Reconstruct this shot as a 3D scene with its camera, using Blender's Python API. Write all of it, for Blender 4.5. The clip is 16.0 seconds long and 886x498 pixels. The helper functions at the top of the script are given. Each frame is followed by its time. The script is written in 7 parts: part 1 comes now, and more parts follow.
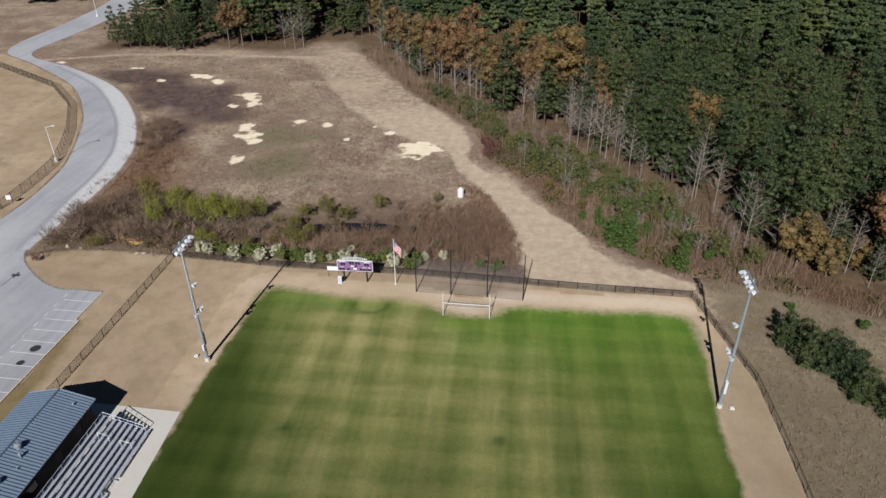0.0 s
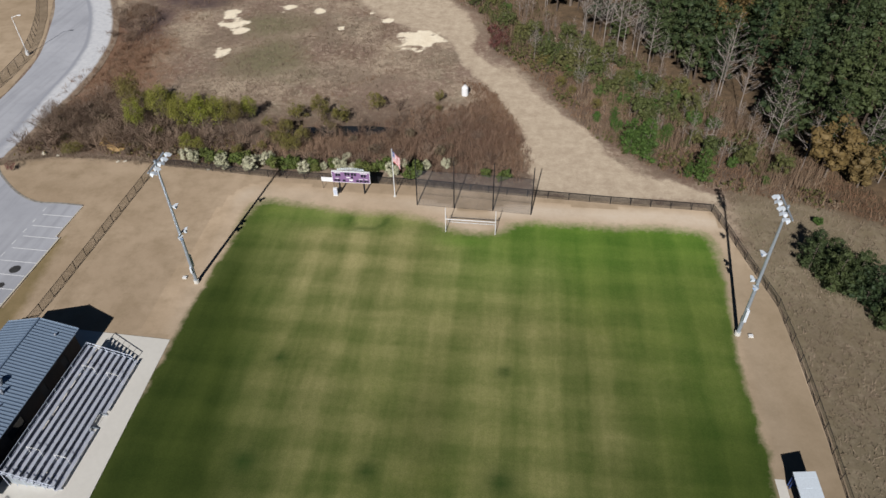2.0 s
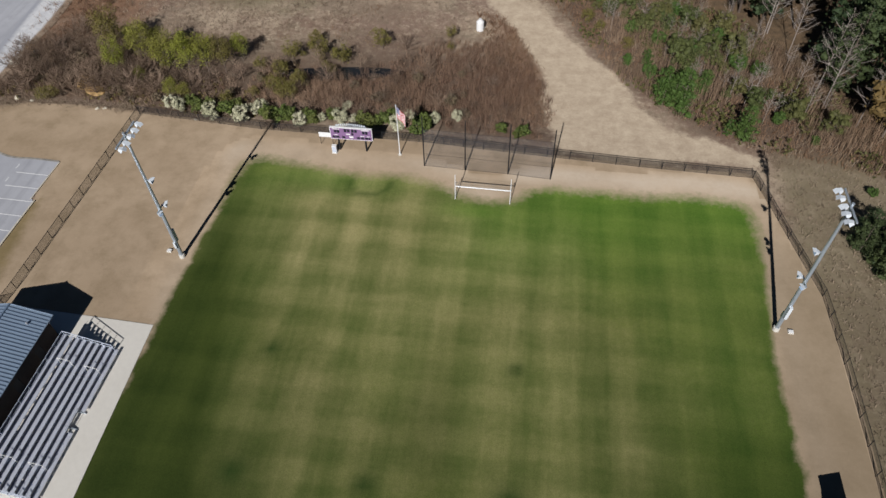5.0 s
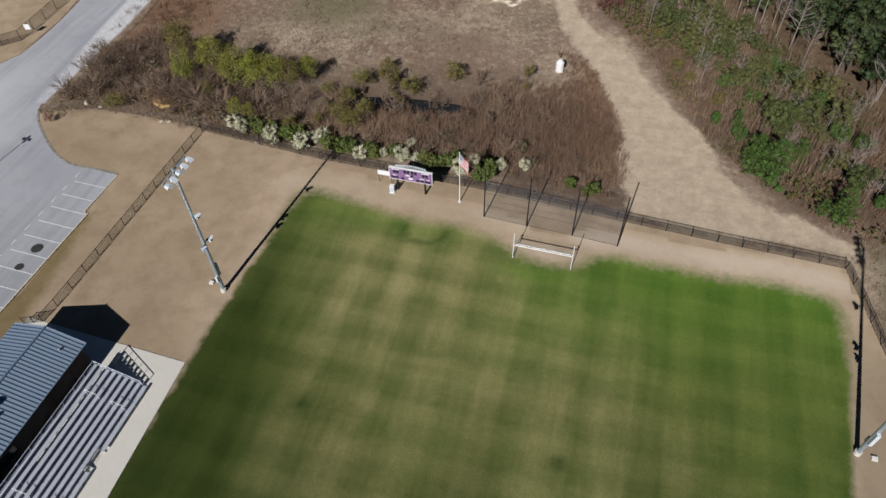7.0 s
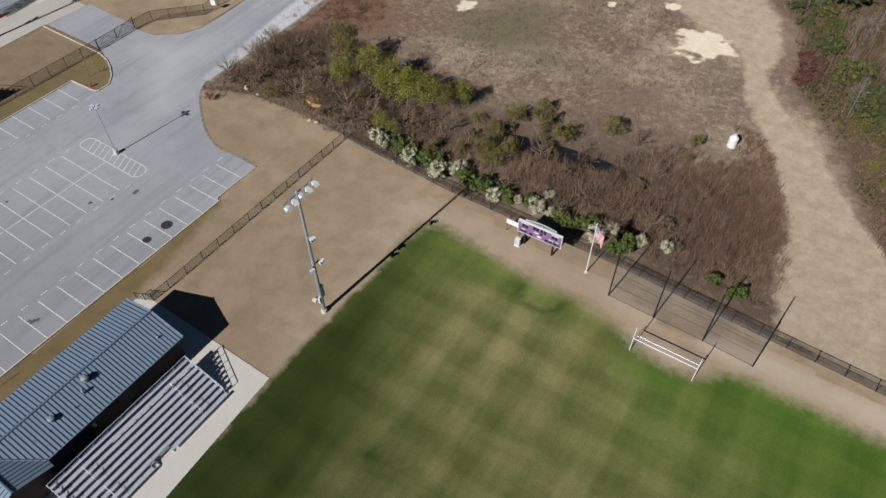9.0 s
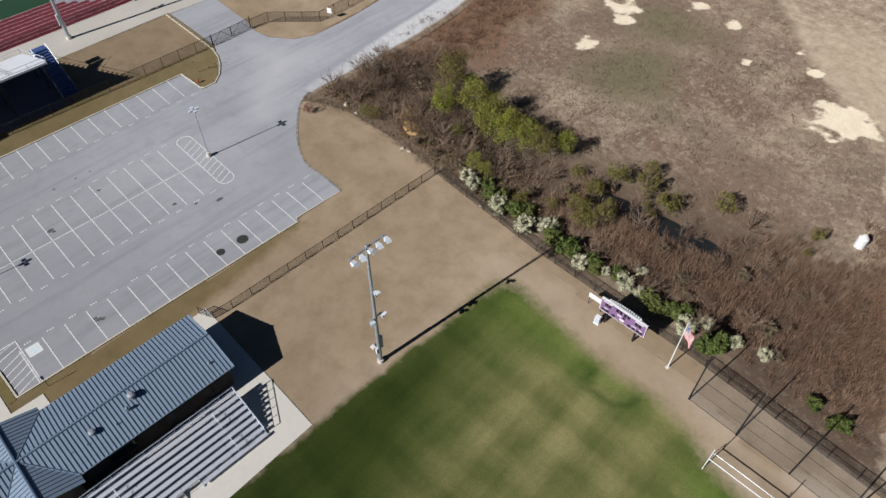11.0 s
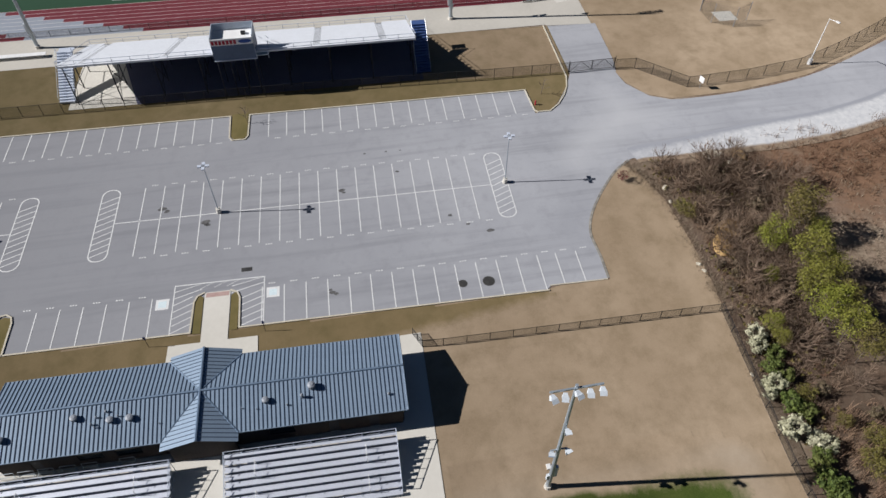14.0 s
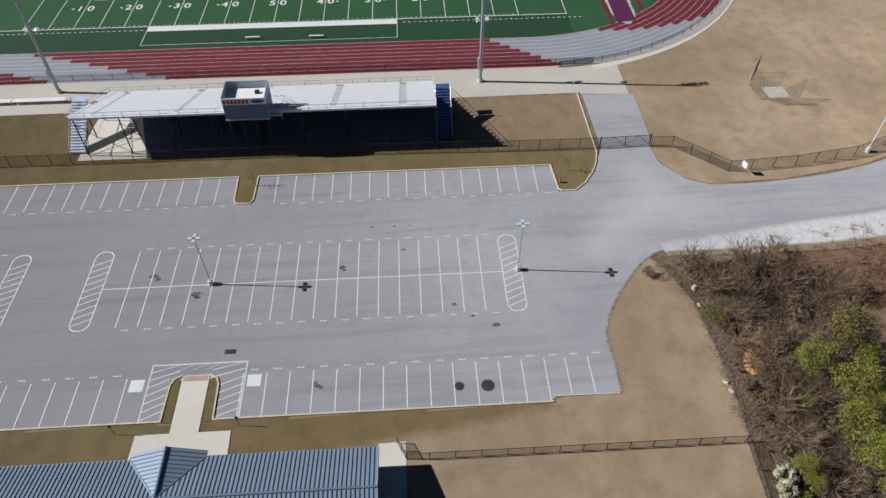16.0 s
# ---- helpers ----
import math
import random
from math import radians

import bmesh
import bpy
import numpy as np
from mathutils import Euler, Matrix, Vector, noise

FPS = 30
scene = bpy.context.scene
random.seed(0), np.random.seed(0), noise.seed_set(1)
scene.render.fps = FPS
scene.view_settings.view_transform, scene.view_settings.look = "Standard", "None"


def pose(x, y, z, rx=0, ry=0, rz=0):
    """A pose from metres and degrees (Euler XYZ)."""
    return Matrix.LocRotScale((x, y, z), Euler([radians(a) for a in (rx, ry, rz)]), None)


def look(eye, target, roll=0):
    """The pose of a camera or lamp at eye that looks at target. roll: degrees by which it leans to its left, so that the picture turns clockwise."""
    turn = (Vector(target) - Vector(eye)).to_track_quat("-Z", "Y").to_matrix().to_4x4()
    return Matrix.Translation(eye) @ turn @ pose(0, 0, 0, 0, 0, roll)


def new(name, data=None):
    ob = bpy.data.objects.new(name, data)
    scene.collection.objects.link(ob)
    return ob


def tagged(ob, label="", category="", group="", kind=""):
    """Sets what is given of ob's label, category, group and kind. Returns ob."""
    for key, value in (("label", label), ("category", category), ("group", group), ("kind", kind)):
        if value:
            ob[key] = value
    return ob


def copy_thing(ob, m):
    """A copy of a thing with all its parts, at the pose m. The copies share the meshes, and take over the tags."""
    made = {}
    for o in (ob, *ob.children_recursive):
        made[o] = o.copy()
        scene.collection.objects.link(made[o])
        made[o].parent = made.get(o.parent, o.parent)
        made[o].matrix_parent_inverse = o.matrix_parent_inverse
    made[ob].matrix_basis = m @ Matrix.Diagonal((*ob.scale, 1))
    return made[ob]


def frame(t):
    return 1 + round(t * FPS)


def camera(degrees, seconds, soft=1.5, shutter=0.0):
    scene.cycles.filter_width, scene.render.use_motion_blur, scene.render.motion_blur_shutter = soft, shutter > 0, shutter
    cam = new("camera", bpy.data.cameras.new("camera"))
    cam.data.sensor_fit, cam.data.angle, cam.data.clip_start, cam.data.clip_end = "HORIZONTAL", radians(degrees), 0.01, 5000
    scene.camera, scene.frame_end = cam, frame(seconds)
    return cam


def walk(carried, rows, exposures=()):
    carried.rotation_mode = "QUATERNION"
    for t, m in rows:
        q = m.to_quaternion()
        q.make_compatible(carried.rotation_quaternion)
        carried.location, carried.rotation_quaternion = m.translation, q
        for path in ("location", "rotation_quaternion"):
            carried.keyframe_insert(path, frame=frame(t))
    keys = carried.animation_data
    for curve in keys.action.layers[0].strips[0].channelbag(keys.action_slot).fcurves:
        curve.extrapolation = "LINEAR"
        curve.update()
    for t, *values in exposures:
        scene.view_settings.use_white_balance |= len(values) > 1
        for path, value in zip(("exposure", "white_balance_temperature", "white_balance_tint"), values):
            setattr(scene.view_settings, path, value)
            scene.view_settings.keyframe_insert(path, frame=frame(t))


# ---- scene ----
import itertools

cam = camera(65.5, 16.0)
PATH = [
    (0, (0.337, -0.153, 62.249), (0.154, 1.542, 61.203), -0.6),
    (0.5, (0.224, 2.056, 62.216), (0.04, 3.73, 61.136), -0.6),
    (1, (0.076, 4.22, 62.175), (-0.108, 5.846, 61.026), -0.8),
    (1.5, (-0.087, 6.323, 62.115), (-0.268, 7.884, 60.878), -1.0),
    (2, (-0.244, 8.381, 62.082), (-0.422, 9.869, 60.759), -1.1),
    (2.5, (-0.389, 10.456, 62.069), (-0.563, 11.866, 60.661), -1.3),
    (3, (-0.538, 12.53, 62.074), (-0.707, 13.863, 60.592), -1.4),
    (3.5, (-0.666, 14.542, 62.104), (-0.832, 15.836, 60.588), -1.5),
    (4, (-0.776, 16.637, 62.142), (-0.944, 17.924, 60.62), -1.6),
    (6.5, (-1.348, 26.987, 62.703), (-1.66, 28.254, 61.187), -1.8),
    (7, (-1.63, 29.101, 62.729), (-2.0, 30.356, 61.216), -1.6),
    (7.5, (-2.018, 31.204, 62.773), (-2.471, 32.435, 61.263), -1.4),
    (8, (-2.526, 33.265, 62.84), (-3.066, 34.463, 61.332), -1.2),
    (8.5, (-3.148, 35.292, 62.952), (-3.774, 36.448, 61.445), -0.9),
    (9, (-3.865, 37.223, 63.119), (-4.568, 38.333, 61.611), -0.7),
    (9.5, (-4.739, 39.055, 63.299), (-5.507, 40.121, 61.791), -0.5),
    (12, (-10.139, 48.242, 64.058), (-11.165, 49.056, 62.547), -0.2),
    (12.5, (-11.426, 49.833, 64.081), (-12.539, 50.524, 62.57), -0.6),
    (13, (-12.893, 51.266, 64.036), (-14.091, 51.8, 62.526), -0.4),
    (13.5, (-14.498, 52.714, 64.03), (-15.753, 53.1, 62.522), -0.1),
    (14, (-16.053, 54.131, 64.062), (-17.346, 54.376, 62.556), 0.1),
    (14.5, (-17.75, 55.656, 64.132), (-19.056, 55.838, 62.628), 0.2),
    (15, (-19.811, 57.273, 64.208), (-21.125, 57.394, 62.705), 0.1),
    (15.5, (-22.389, 58.932, 64.236), (-23.704, 59.047, 62.733), -0.2),
    (16, (-25.397, 60.59, 64.213), (-26.763, 60.713, 62.758), -0.3),
]
EXPOSURE = [(0.0, 0.02), (2.0, 0.0), (4.0, -0.03), (7.0, -0.05), (9.4, -0.05), (12.2, 0.2), (13.5, 0.2), (16.0, 0.12)]
walk(cam, [(t, look(eye, target, roll)) for t, eye, target, roll in PATH], EXPOSURE)

# ---- sky and sun ----
SUN_WAY = Vector((0.193, 1.43, -1.0))
world = bpy.data.worlds.new("sky")
scene.world = world
world.use_nodes = True
wn = world.node_tree.nodes
sky = wn.new("ShaderNodeTexSky")
sky.sky_type = "NISHITA"
sky.sun_disc = False
sky.ozone_density, sky.dust_density = 8.0, 0.2
sky.sun_elevation = radians(34.7)
sky.sun_rotation = radians(187.7)
world.node_tree.links.new(sky.outputs["Color"], wn["Background"].inputs["Color"])
wn["Background"].inputs["Strength"].default_value = 0.02
sun = new("sun", bpy.data.lights.new("sun", "SUN"))
sun.data.energy, sun.data.angle, sun.data.color = 5.0, radians(0.53), (1.0, 0.975, 0.95)
sun.matrix_world = look((0, 0, 120), Vector((0, 0, 120)) + SUN_WAY)


# ---- materials ----
def nodes_of(name):
    m = bpy.data.materials.new(name)
    m.use_nodes = True
    return m, m.node_tree, m.node_tree.nodes["Principled BSDF"]


def noise_node(nt, vec, scale, detail=4.0, rough=0.6):
    n = nt.nodes.new("ShaderNodeTexNoise")
    n.inputs["Scale"].default_value, n.inputs["Detail"].default_value, n.inputs["Roughness"].default_value = scale, detail, rough
    nt.links.new(vec, n.inputs["Vector"])
    return n.outputs["Fac"]


def ramp(nt, fac, lo, hi, c0=(0, 0, 0), c1=(1, 1, 1)):
    r = nt.nodes.new("ShaderNodeValToRGB")
    e = r.color_ramp.elements
    e[0].position, e[1].position = lo, hi
    e[0].color, e[1].color = (*c0, 1), (*c1, 1)
    nt.links.new(fac, r.inputs["Fac"])
    return r.outputs["Color"]


def mix(nt, fac, a, b, how="MIX"):
    n = nt.nodes.new("ShaderNodeMix")
    n.data_type, n.blend_type = "RGBA", how
    for sock, v in ((n.inputs[0], fac), (n.inputs[6], a), (n.inputs[7], b)):
        if isinstance(v, (int, float)):
            sock.default_value = v
        elif isinstance(v, tuple):
            sock.default_value = (*v, 1)
        else:
            nt.links.new(v, sock)
    return n.outputs[2]


def calc(nt, op, a, b=0.0, clamp=False):
    n = nt.nodes.new("ShaderNodeMath")
    n.operation, n.use_clamp = op, clamp
    for sock, v in zip(n.inputs, (a, b)):
        if isinstance(v, (int, float)):
            sock.default_value = v
        else:
            nt.links.new(v, sock)
    return n.outputs[0]


def coords(nt):
    return nt.nodes.new("ShaderNodeTexCoord").outputs["Object"]


def attr(nt, name):
    n = nt.nodes.new("ShaderNodeAttribute")
    n.attribute_name = name
    return n.outputs["Fac"]


def bump(nt, bsdf, height, strength, dist=0.1):
    b = nt.nodes.new("ShaderNodeBump")
    b.inputs["Strength"].default_value, b.inputs["Distance"].default_value = strength, dist
    nt.links.new(height, b.inputs["Height"])
    nt.links.new(b.outputs["Normal"], bsdf.inputs["Normal"])


def rough_mat(name, c0, c1, big=0.15, fine=2.5, rough=0.9, relief=0.3, metal=0.0, dirt=None, specular=0.3, grain=0.45):
    """Two colours mixed by a broad and a fine grain."""
    m, nt, b = nodes_of(name)
    v = coords(nt)
    nb, nf = noise_node(nt, v, big, 5), noise_node(nt, v, fine, 6, 0.7)
    col = mix(nt, ramp(nt, nb, 0.3, 0.7), c0, c1)
    col = mix(nt, grain, col, mix(nt, ramp(nt, nf, 0.3, 0.7), tuple(0.7 * x for x in c0), tuple(min(1.2 * x, 1) for x in c1)))
    if dirt:
        col = mix(nt, calc(nt, "MULTIPLY", ramp(nt, noise_node(nt, v, big * 3.1, 8, 0.75), 0.5, 0.75), 0.7), col, dirt)
    nt.links.new(col, b.inputs["Base Color"])
    b.inputs["Roughness"].default_value, b.inputs["Metallic"].default_value = rough, metal
    b.inputs["Specular IOR Level"].default_value = specular
    if relief:
        bump(nt, b, nf, relief)
    return m


def plain(name, c, rough=0.5, metal=0.0, wear=0.12):
    return rough_mat(name, tuple(x * (1 - wear) for x in c), tuple(min(1, x * (1 + wear)) for x in c), 0.7, 9.0, rough, 0.0, metal)


STEEL = plain("galvanised_steel", (0.42, 0.47, 0.52), 0.42, 0.5)
ALU = plain("aluminium", (0.56, 0.61, 0.71), 0.5, 0.08, 0.05)
BLACK = plain("black_coated_steel", (0.018, 0.018, 0.02), 0.5)
WHITE = plain("white_paint", (0.78, 0.78, 0.78), 0.5)
PAINT = rough_mat("road_paint", (0.62, 0.63, 0.64), (0.78, 0.78, 0.78), 0.8, 14, 0.8, 0.0)
CONCRETE = rough_mat("concrete", (0.57, 0.545, 0.495), (0.63, 0.605, 0.555), 0.12, 1.8, 0.9, 0.03, grain=0.12)
KERB = rough_mat("kerb_concrete", (0.48, 0.43, 0.34), (0.62, 0.58, 0.49), 0.3, 2.5, 0.9, 0.1)
GLASSY = plain("lamp_glass", (0.42, 0.55, 0.75), 0.12)
ROOF = plain("blue_grey_roof_metal", (0.24, 0.315, 0.415), 0.42, 0.15, 0.05)
BRICK = rough_mat("brown_brick", (0.05, 0.041, 0.038), (0.076, 0.062, 0.056), 0.5, 6, 0.9, 0.2)
BARK = rough_mat("bark", (0.13, 0.10, 0.08), (0.22, 0.18, 0.15), 0.8, 7, 0.95, 0.4)
PALE_BARK = rough_mat("pale_bark", (0.20, 0.17, 0.15), (0.34, 0.295, 0.265), 0.6, 7, 0.95, 0.3)
NAVY = plain("navy_panel", (0.03, 0.055, 0.16), 0.5)
DARKGLASS = plain("dark_glass", (0.02, 0.025, 0.03), 0.08)
PURPLE = plain("purple_panel", (0.235, 0.135, 0.27), 0.5)
RED = plain("red_paint", (0.42, 0.03, 0.05), 0.55)
BLUE = plain("blue_paint", (0.04, 0.09, 0.32), 0.5)
DARKSEAM = plain("roof_seam", (0.085, 0.12, 0.175), 0.45, 0.1)
DOOR = plain("dark_door_paint", (0.03, 0.032, 0.04), 0.5)
VENT = plain("weathered_zinc", (0.27, 0.29, 0.33), 0.55, 0.1)
PLANK = plain("pale_aluminium_plank", (0.70, 0.73, 0.83), 0.45, 0.45, 0.06)
# aluminium coloured navy as if in shade, for the dark lines between bleacher planks
SHADEALU = plain("shade_dark_aluminium", (0.10, 0.11, 0.16), 0.6)
PINEBARK = rough_mat("pine_bark", (0.07, 0.052, 0.04), (0.13, 0.098, 0.078), 0.8, 7, 0.95, 0.4)


# ---- building blocks ----
class Shape:
    """Collects boxes, tubes and sheets for one mesh."""

    def __init__(self):
        self.v, self.f = [], []

    def add(self, verts, faces):
        k = len(self.v)
        self.v += [tuple(p) for p in verts]
        self.f += [tuple(i + k for i in f) for f in faces]
        return self

    def hexa(self, p):
        return self.add(p, [(0, 3, 2, 1), (4, 5, 6, 7), (0, 1, 5, 4), (1, 2, 6, 5), (2, 3, 7, 6), (3, 0, 4, 7)])

    def box(self, x, y, z, sx, sy, sz, turn=0.0):
        """z is the underside."""
        c, s = math.cos(turn), math.sin(turn)
        q = [(-sx / 2, -sy / 2), (sx / 2, -sy / 2), (sx / 2, sy / 2), (-sx / 2, sy / 2)]
        q = [(x + a * c - b * s, y + a * s + b * c) for a, b in q]
        return self.hexa([(a, b, z) for a, b in q] + [(a, b, z + sz) for a, b in q])

    def prism(self, poly, z0, z1):
        n = len(poly)
        return self.add([(x, y, z0) for x, y in poly] + [(x, y, z1) for x, y in poly],
                        [tuple(range(n, 2 * n)), tuple(range(n - 1, -1, -1))] + [(i, (i + 1) % n, n + (i + 1) % n, n + i) for i in range(n)])

    def tube(self, a, b, r0, r1=None, n=6, caps=True):
        a, b = Vector(a), Vector(b)
        r1 = r0 if r1 is None else r1
        w = (b - a).normalized()
        u = w.orthogonal().normalized()
        t = w.cross(u)
        ring = [(u * math.cos(2 * math.pi * i / n) + t * math.sin(2 * math.pi * i / n)) for i in range(n)]
        faces = [(i, (i + 1) % n, n + (i + 1) % n, n + i) for i in range(n)]
        if caps:
            faces += [tuple(range(n - 1, -1, -1)), tuple(range(n, 2 * n))]
        return self.add([a + r0 * d for d in ring] + [b + r1 * d for d in ring], faces)

    def path(self, pts, r, n=5):
        for a, b in zip(pts, pts[1:]):
            self.tube(a, b, r, r, n)
        return self

    def pipe(self, pts, r, n=5):
        """One bent tube through the points."""
        pts = [Vector(p) for p in pts]
        k0, m = len(self.v), len(pts)
        for i, p in enumerate(pts):
            w = (pts[min(i + 1, m - 1)] - pts[max(i - 1, 0)]).normalized()
            u = Vector((0, 0, 1)).cross(w)
            u = u.normalized() if u.length > 0.01 else Vector((1, 0, 0))
            t = w.cross(u)
            self.v += [tuple(p + r * (u * math.cos(2 * math.pi * j / n) + t * math.sin(2 * math.pi * j / n))) for j in range(n)]
        for i in range(m - 1):
            self.f += [(k0 + i * n + j, k0 + i * n + (j + 1) % n, k0 + (i + 1) * n + (j + 1) % n, k0 + (i + 1) * n + j) for j in range(n)]
        return self

    def mesh(self, name, mat, smooth=False):
        me = bpy.data.meshes.new(name)
        me.from_pydata(self.v, [], self.f)
        if mat:
            me.materials.append(mat)
        if smooth:
            me.shade_smooth()
        me.update()
        return me

    def ob(self, name, mat, parent=None, label="", smooth=False):
        return linked(name, self.mesh(name, mat, smooth), parent, label)


def linked(name, me, parent=None, label="", m=None):
    o = new(name, me)
    if m is not None:
        o.matrix_basis = m
    o.parent = parent
    return tagged(o, label)


def thing(name, label, category, group="", at=(0, 0, 0), turn=0.0, kind=""):
    o = new(name)
    o.empty_display_size = 0.3
    o.matrix_basis = pose(*at, 0, 0, turn)
    return tagged(o, label, category, group, kind)


def arrays(name, verts, faces, mat):
    """A mesh from numpy arrays, triangles or quads."""
    me = bpy.data.meshes.new(name)
    n, k = faces.shape
    me.vertices.add(len(verts))
    me.vertices.foreach_set("co", verts.astype(np.float32).ravel())
    me.loops.add(n * k)
    me.loops.foreach_set("vertex_index", faces.astype(np.int32).ravel())
    me.polygons.add(n)
    me.polygons.foreach_set("loop_start", np.arange(0, n * k, k, dtype=np.int32))
    me.materials.append(mat)
    me.update(calc_edges=True)
    return me


# Site axes: the car park, the field house and the stadium stand 2.1 degrees off the soccer pitch.
SITE = 2.1
SS, SC = math.sin(radians(SITE)), math.cos(radians(SITE))


def P(s, w):
    """s: metres along the car park's rows; w: metres west of its near kerb."""
    return (-63.06 + s * SS - w * SC, 60.0 + s * SC + w * SS)


def P3(s, w, z):
    return (*P(s, w), z)


def value_noise(x, y, seed=0):
    def h(i, j):
        k = (i * 374761393 + j * 668265263 + seed * 69069) & 0x7FFFFFFF
        k = ((k ^ (k >> 13)) * 1274126177) & 0x7FFFFFFF
        return ((k ^ (k >> 16)) & 0xFFFF) / 65535.0
    i, j = np.floor(x).astype(np.int64), np.floor(y).astype(np.int64)
    fx, fy = x - i, y - j
    fx, fy = fx * fx * (3 - 2 * fx), fy * fy * (3 - 2 * fy)
    return (h(i, j) * (1 - fx) + h(i + 1, j) * fx) * (1 - fy) + (h(i, j + 1) * (1 - fx) + h(i + 1, j + 1) * fx) * fy


def fbm(x, y, scale, seed=0, octaves=4):
    total, amp, norm = 0.0, 1.0, 0.0
    for k in range(octaves):
        total = total + amp * value_noise(x * scale * 2 ** k, y * scale * 2 ** k, seed + k)
        norm, amp = norm + amp, amp * 0.5
    return total / norm


def inside(poly, x, y):
    """Signed distance to a polygon, positive inside."""
    p = np.array(poly, float)
    q = np.roll(p, -1, 0)
    best, odd = np.full(np.shape(x), 1e9), np.zeros(np.shape(x), bool)
    for (ax, ay), (bx, by) in zip(p, q):
        dx, dy = bx - ax, by - ay
        t = np.clip(((x - ax) * dx + (y - ay) * dy) / (dx * dx + dy * dy + 1e-12), 0, 1)
        best = np.minimum(best, np.hypot(x - ax - t * dx, y - ay - t * dy))
        cross = ((ay > y) != (by > y)) & (x < (bx - ax) * (y - ay) / (by - ay + 1e-12) + ax)
        odd ^= cross
    return np.where(odd, best, -best)


def near_line(pts, x, y):
    best = np.full(np.shape(x), 1e9)
    for (ax, ay), (bx, by) in zip(pts, pts[1:]):
        dx, dy = bx - ax, by - ay
        t = np.clip(((x - ax) * dx + (y - ay) * dy) / (dx * dx + dy * dy), 0, 1)
        best = np.minimum(best, np.hypot(x - ax - t * dx, y - ay - t * dy))
    return best


def soft(d, width):
    return np.clip(d / width + 0.5, 0, 1)


def smooth_line(pts, n=6):
    """A rounded line through the points."""
    p = [np.array(q, float) for q in pts]
    p = [2 * p[0] - p[1]] + p + [2 * p[-1] - p[-2]]
    out = []
    for a, b, c, d in zip(p, p[1:], p[2:], p[3:]):
        for k in range(n):
            t = k / n
            out.append(tuple(0.5 * (2 * b + (c - a) * t + (2 * a - 5 * b + 4 * c - d) * t * t + (3 * b - a - 3 * c + d) * t ** 3)))
    return out + [tuple(p[-2])]
# ---- the ground ----
def grid_sheet(name, xs, ys, z, mat, attrs, keep=None):
    """A sheet over a grid, with named values at its corners."""
    X, Y = np.meshgrid(xs, ys)
    nx, ny = len(xs), len(ys)
    Z = z(X, Y) if callable(z) else np.full(X.shape, z)
    idx = np.arange(nx * ny).reshape(ny, nx)
    F = np.stack([idx[:-1, :-1], idx[:-1, 1:], idx[1:, 1:], idx[1:, :-1]], -1).reshape(-1, 4)
    if keep is not None:
        mid = keep((X[:-1, :-1] + X[1:, 1:]) / 2, (Y[:-1, :-1] + Y[1:, 1:]) / 2).ravel()
        F = F[mid]
    me = arrays(name, np.stack([X, Y, Z], -1).reshape(-1, 3), F, mat)
    for key, val in attrs(X, Y).items():
        a = me.attributes.new(key, "FLOAT", "POINT")
        a.data.foreach_set("value", np.clip(val, 0, 1).astype(np.float32).ravel())
    me.shade_smooth()
    return tagged(new(name, me), kind="structure")


PATH_L = [(-66, 214), (-54.4, 191.7), (-45.8, 173), (-37.7, 163.1), (-28.6, 153), (-21.6, 147.5), (-14.7, 142.5), (-9.7, 134.8), (-5.5, 125.6), (-1.7, 116.2), (1.1, 105.8), (3.2, 97.6), (4.5, 92)]
PATH_R = [(30, 93), (26, 95.2), (20, 98.4), (15.3, 103.8), (11.8, 109.6), (9.3, 112.7), (6.8, 116.9), (3.1, 123), (-3.4, 130.6), (-8.2, 137.4), (-9, 142.9), (-7.5, 149), (-10.6, 156), (-16.3, 165.4), (-24, 175.6), (-33.4, 191.4), (-41.8, 205.4), (-49, 218.4), (-57, 221)]
PATH_POLY = smooth_line(PATH_L, 4) + smooth_line(PATH_R, 4)
SAND = [(-20, 143.7, 4.3, 4.6, 0.5), (-22.6, 146.0, 2.4, 1.6, 0.0), (-71.6, 175.6, 3.1, 2.5, -0.5), (-68.6, 170.4, 1.9, 4.3, 0.2), (-64.2, 153.3, 1.7, 2.8, 0.2), (-62.2, 148, 2.9, 2.6, -0.6), (-59.8, 144.8, 2.0, 1.7, 0),
        (-60, 134.8, 2.3, 2.3, 0.3), (-90.8, 191.2, 3.8, 1.9, -0.3), (-84.8, 187.2, 2.6, 1.8, -0.8), (-52.2, 157.7, 1.8, 2.1, 0), (-45, 156.3, 1.2, 1.4, 0), (-38.3, 147.9, 1.8, 0.5, -0.9),
        (-28.6, 152.1, 1.3, 1.6, -0.5), (-32.7, 156.2, 0.9, 0.8, 0), (-101.7, 186.6, 2.2, 0.9, -0.6), (-114.2, 197.8, 2.2, 0.9, 0), (-72.7, 167.5, 2.0, 0.9, -0.5), (-141, 201.8, 2.2, 1.0, -0.4)]
ROAD_N = [(-102.9, 98.2), (-99.6, 98.9), (-95.9, 101.4), (-94.4, 104.4), (-94.3, 115), (-96.2, 128), (-101, 141), (-109, 158), (-125, 180), (-150, 200), (-166, 211),
          (-170, 226), (-169.5, 250), (-173, 290), (-190, 350)]
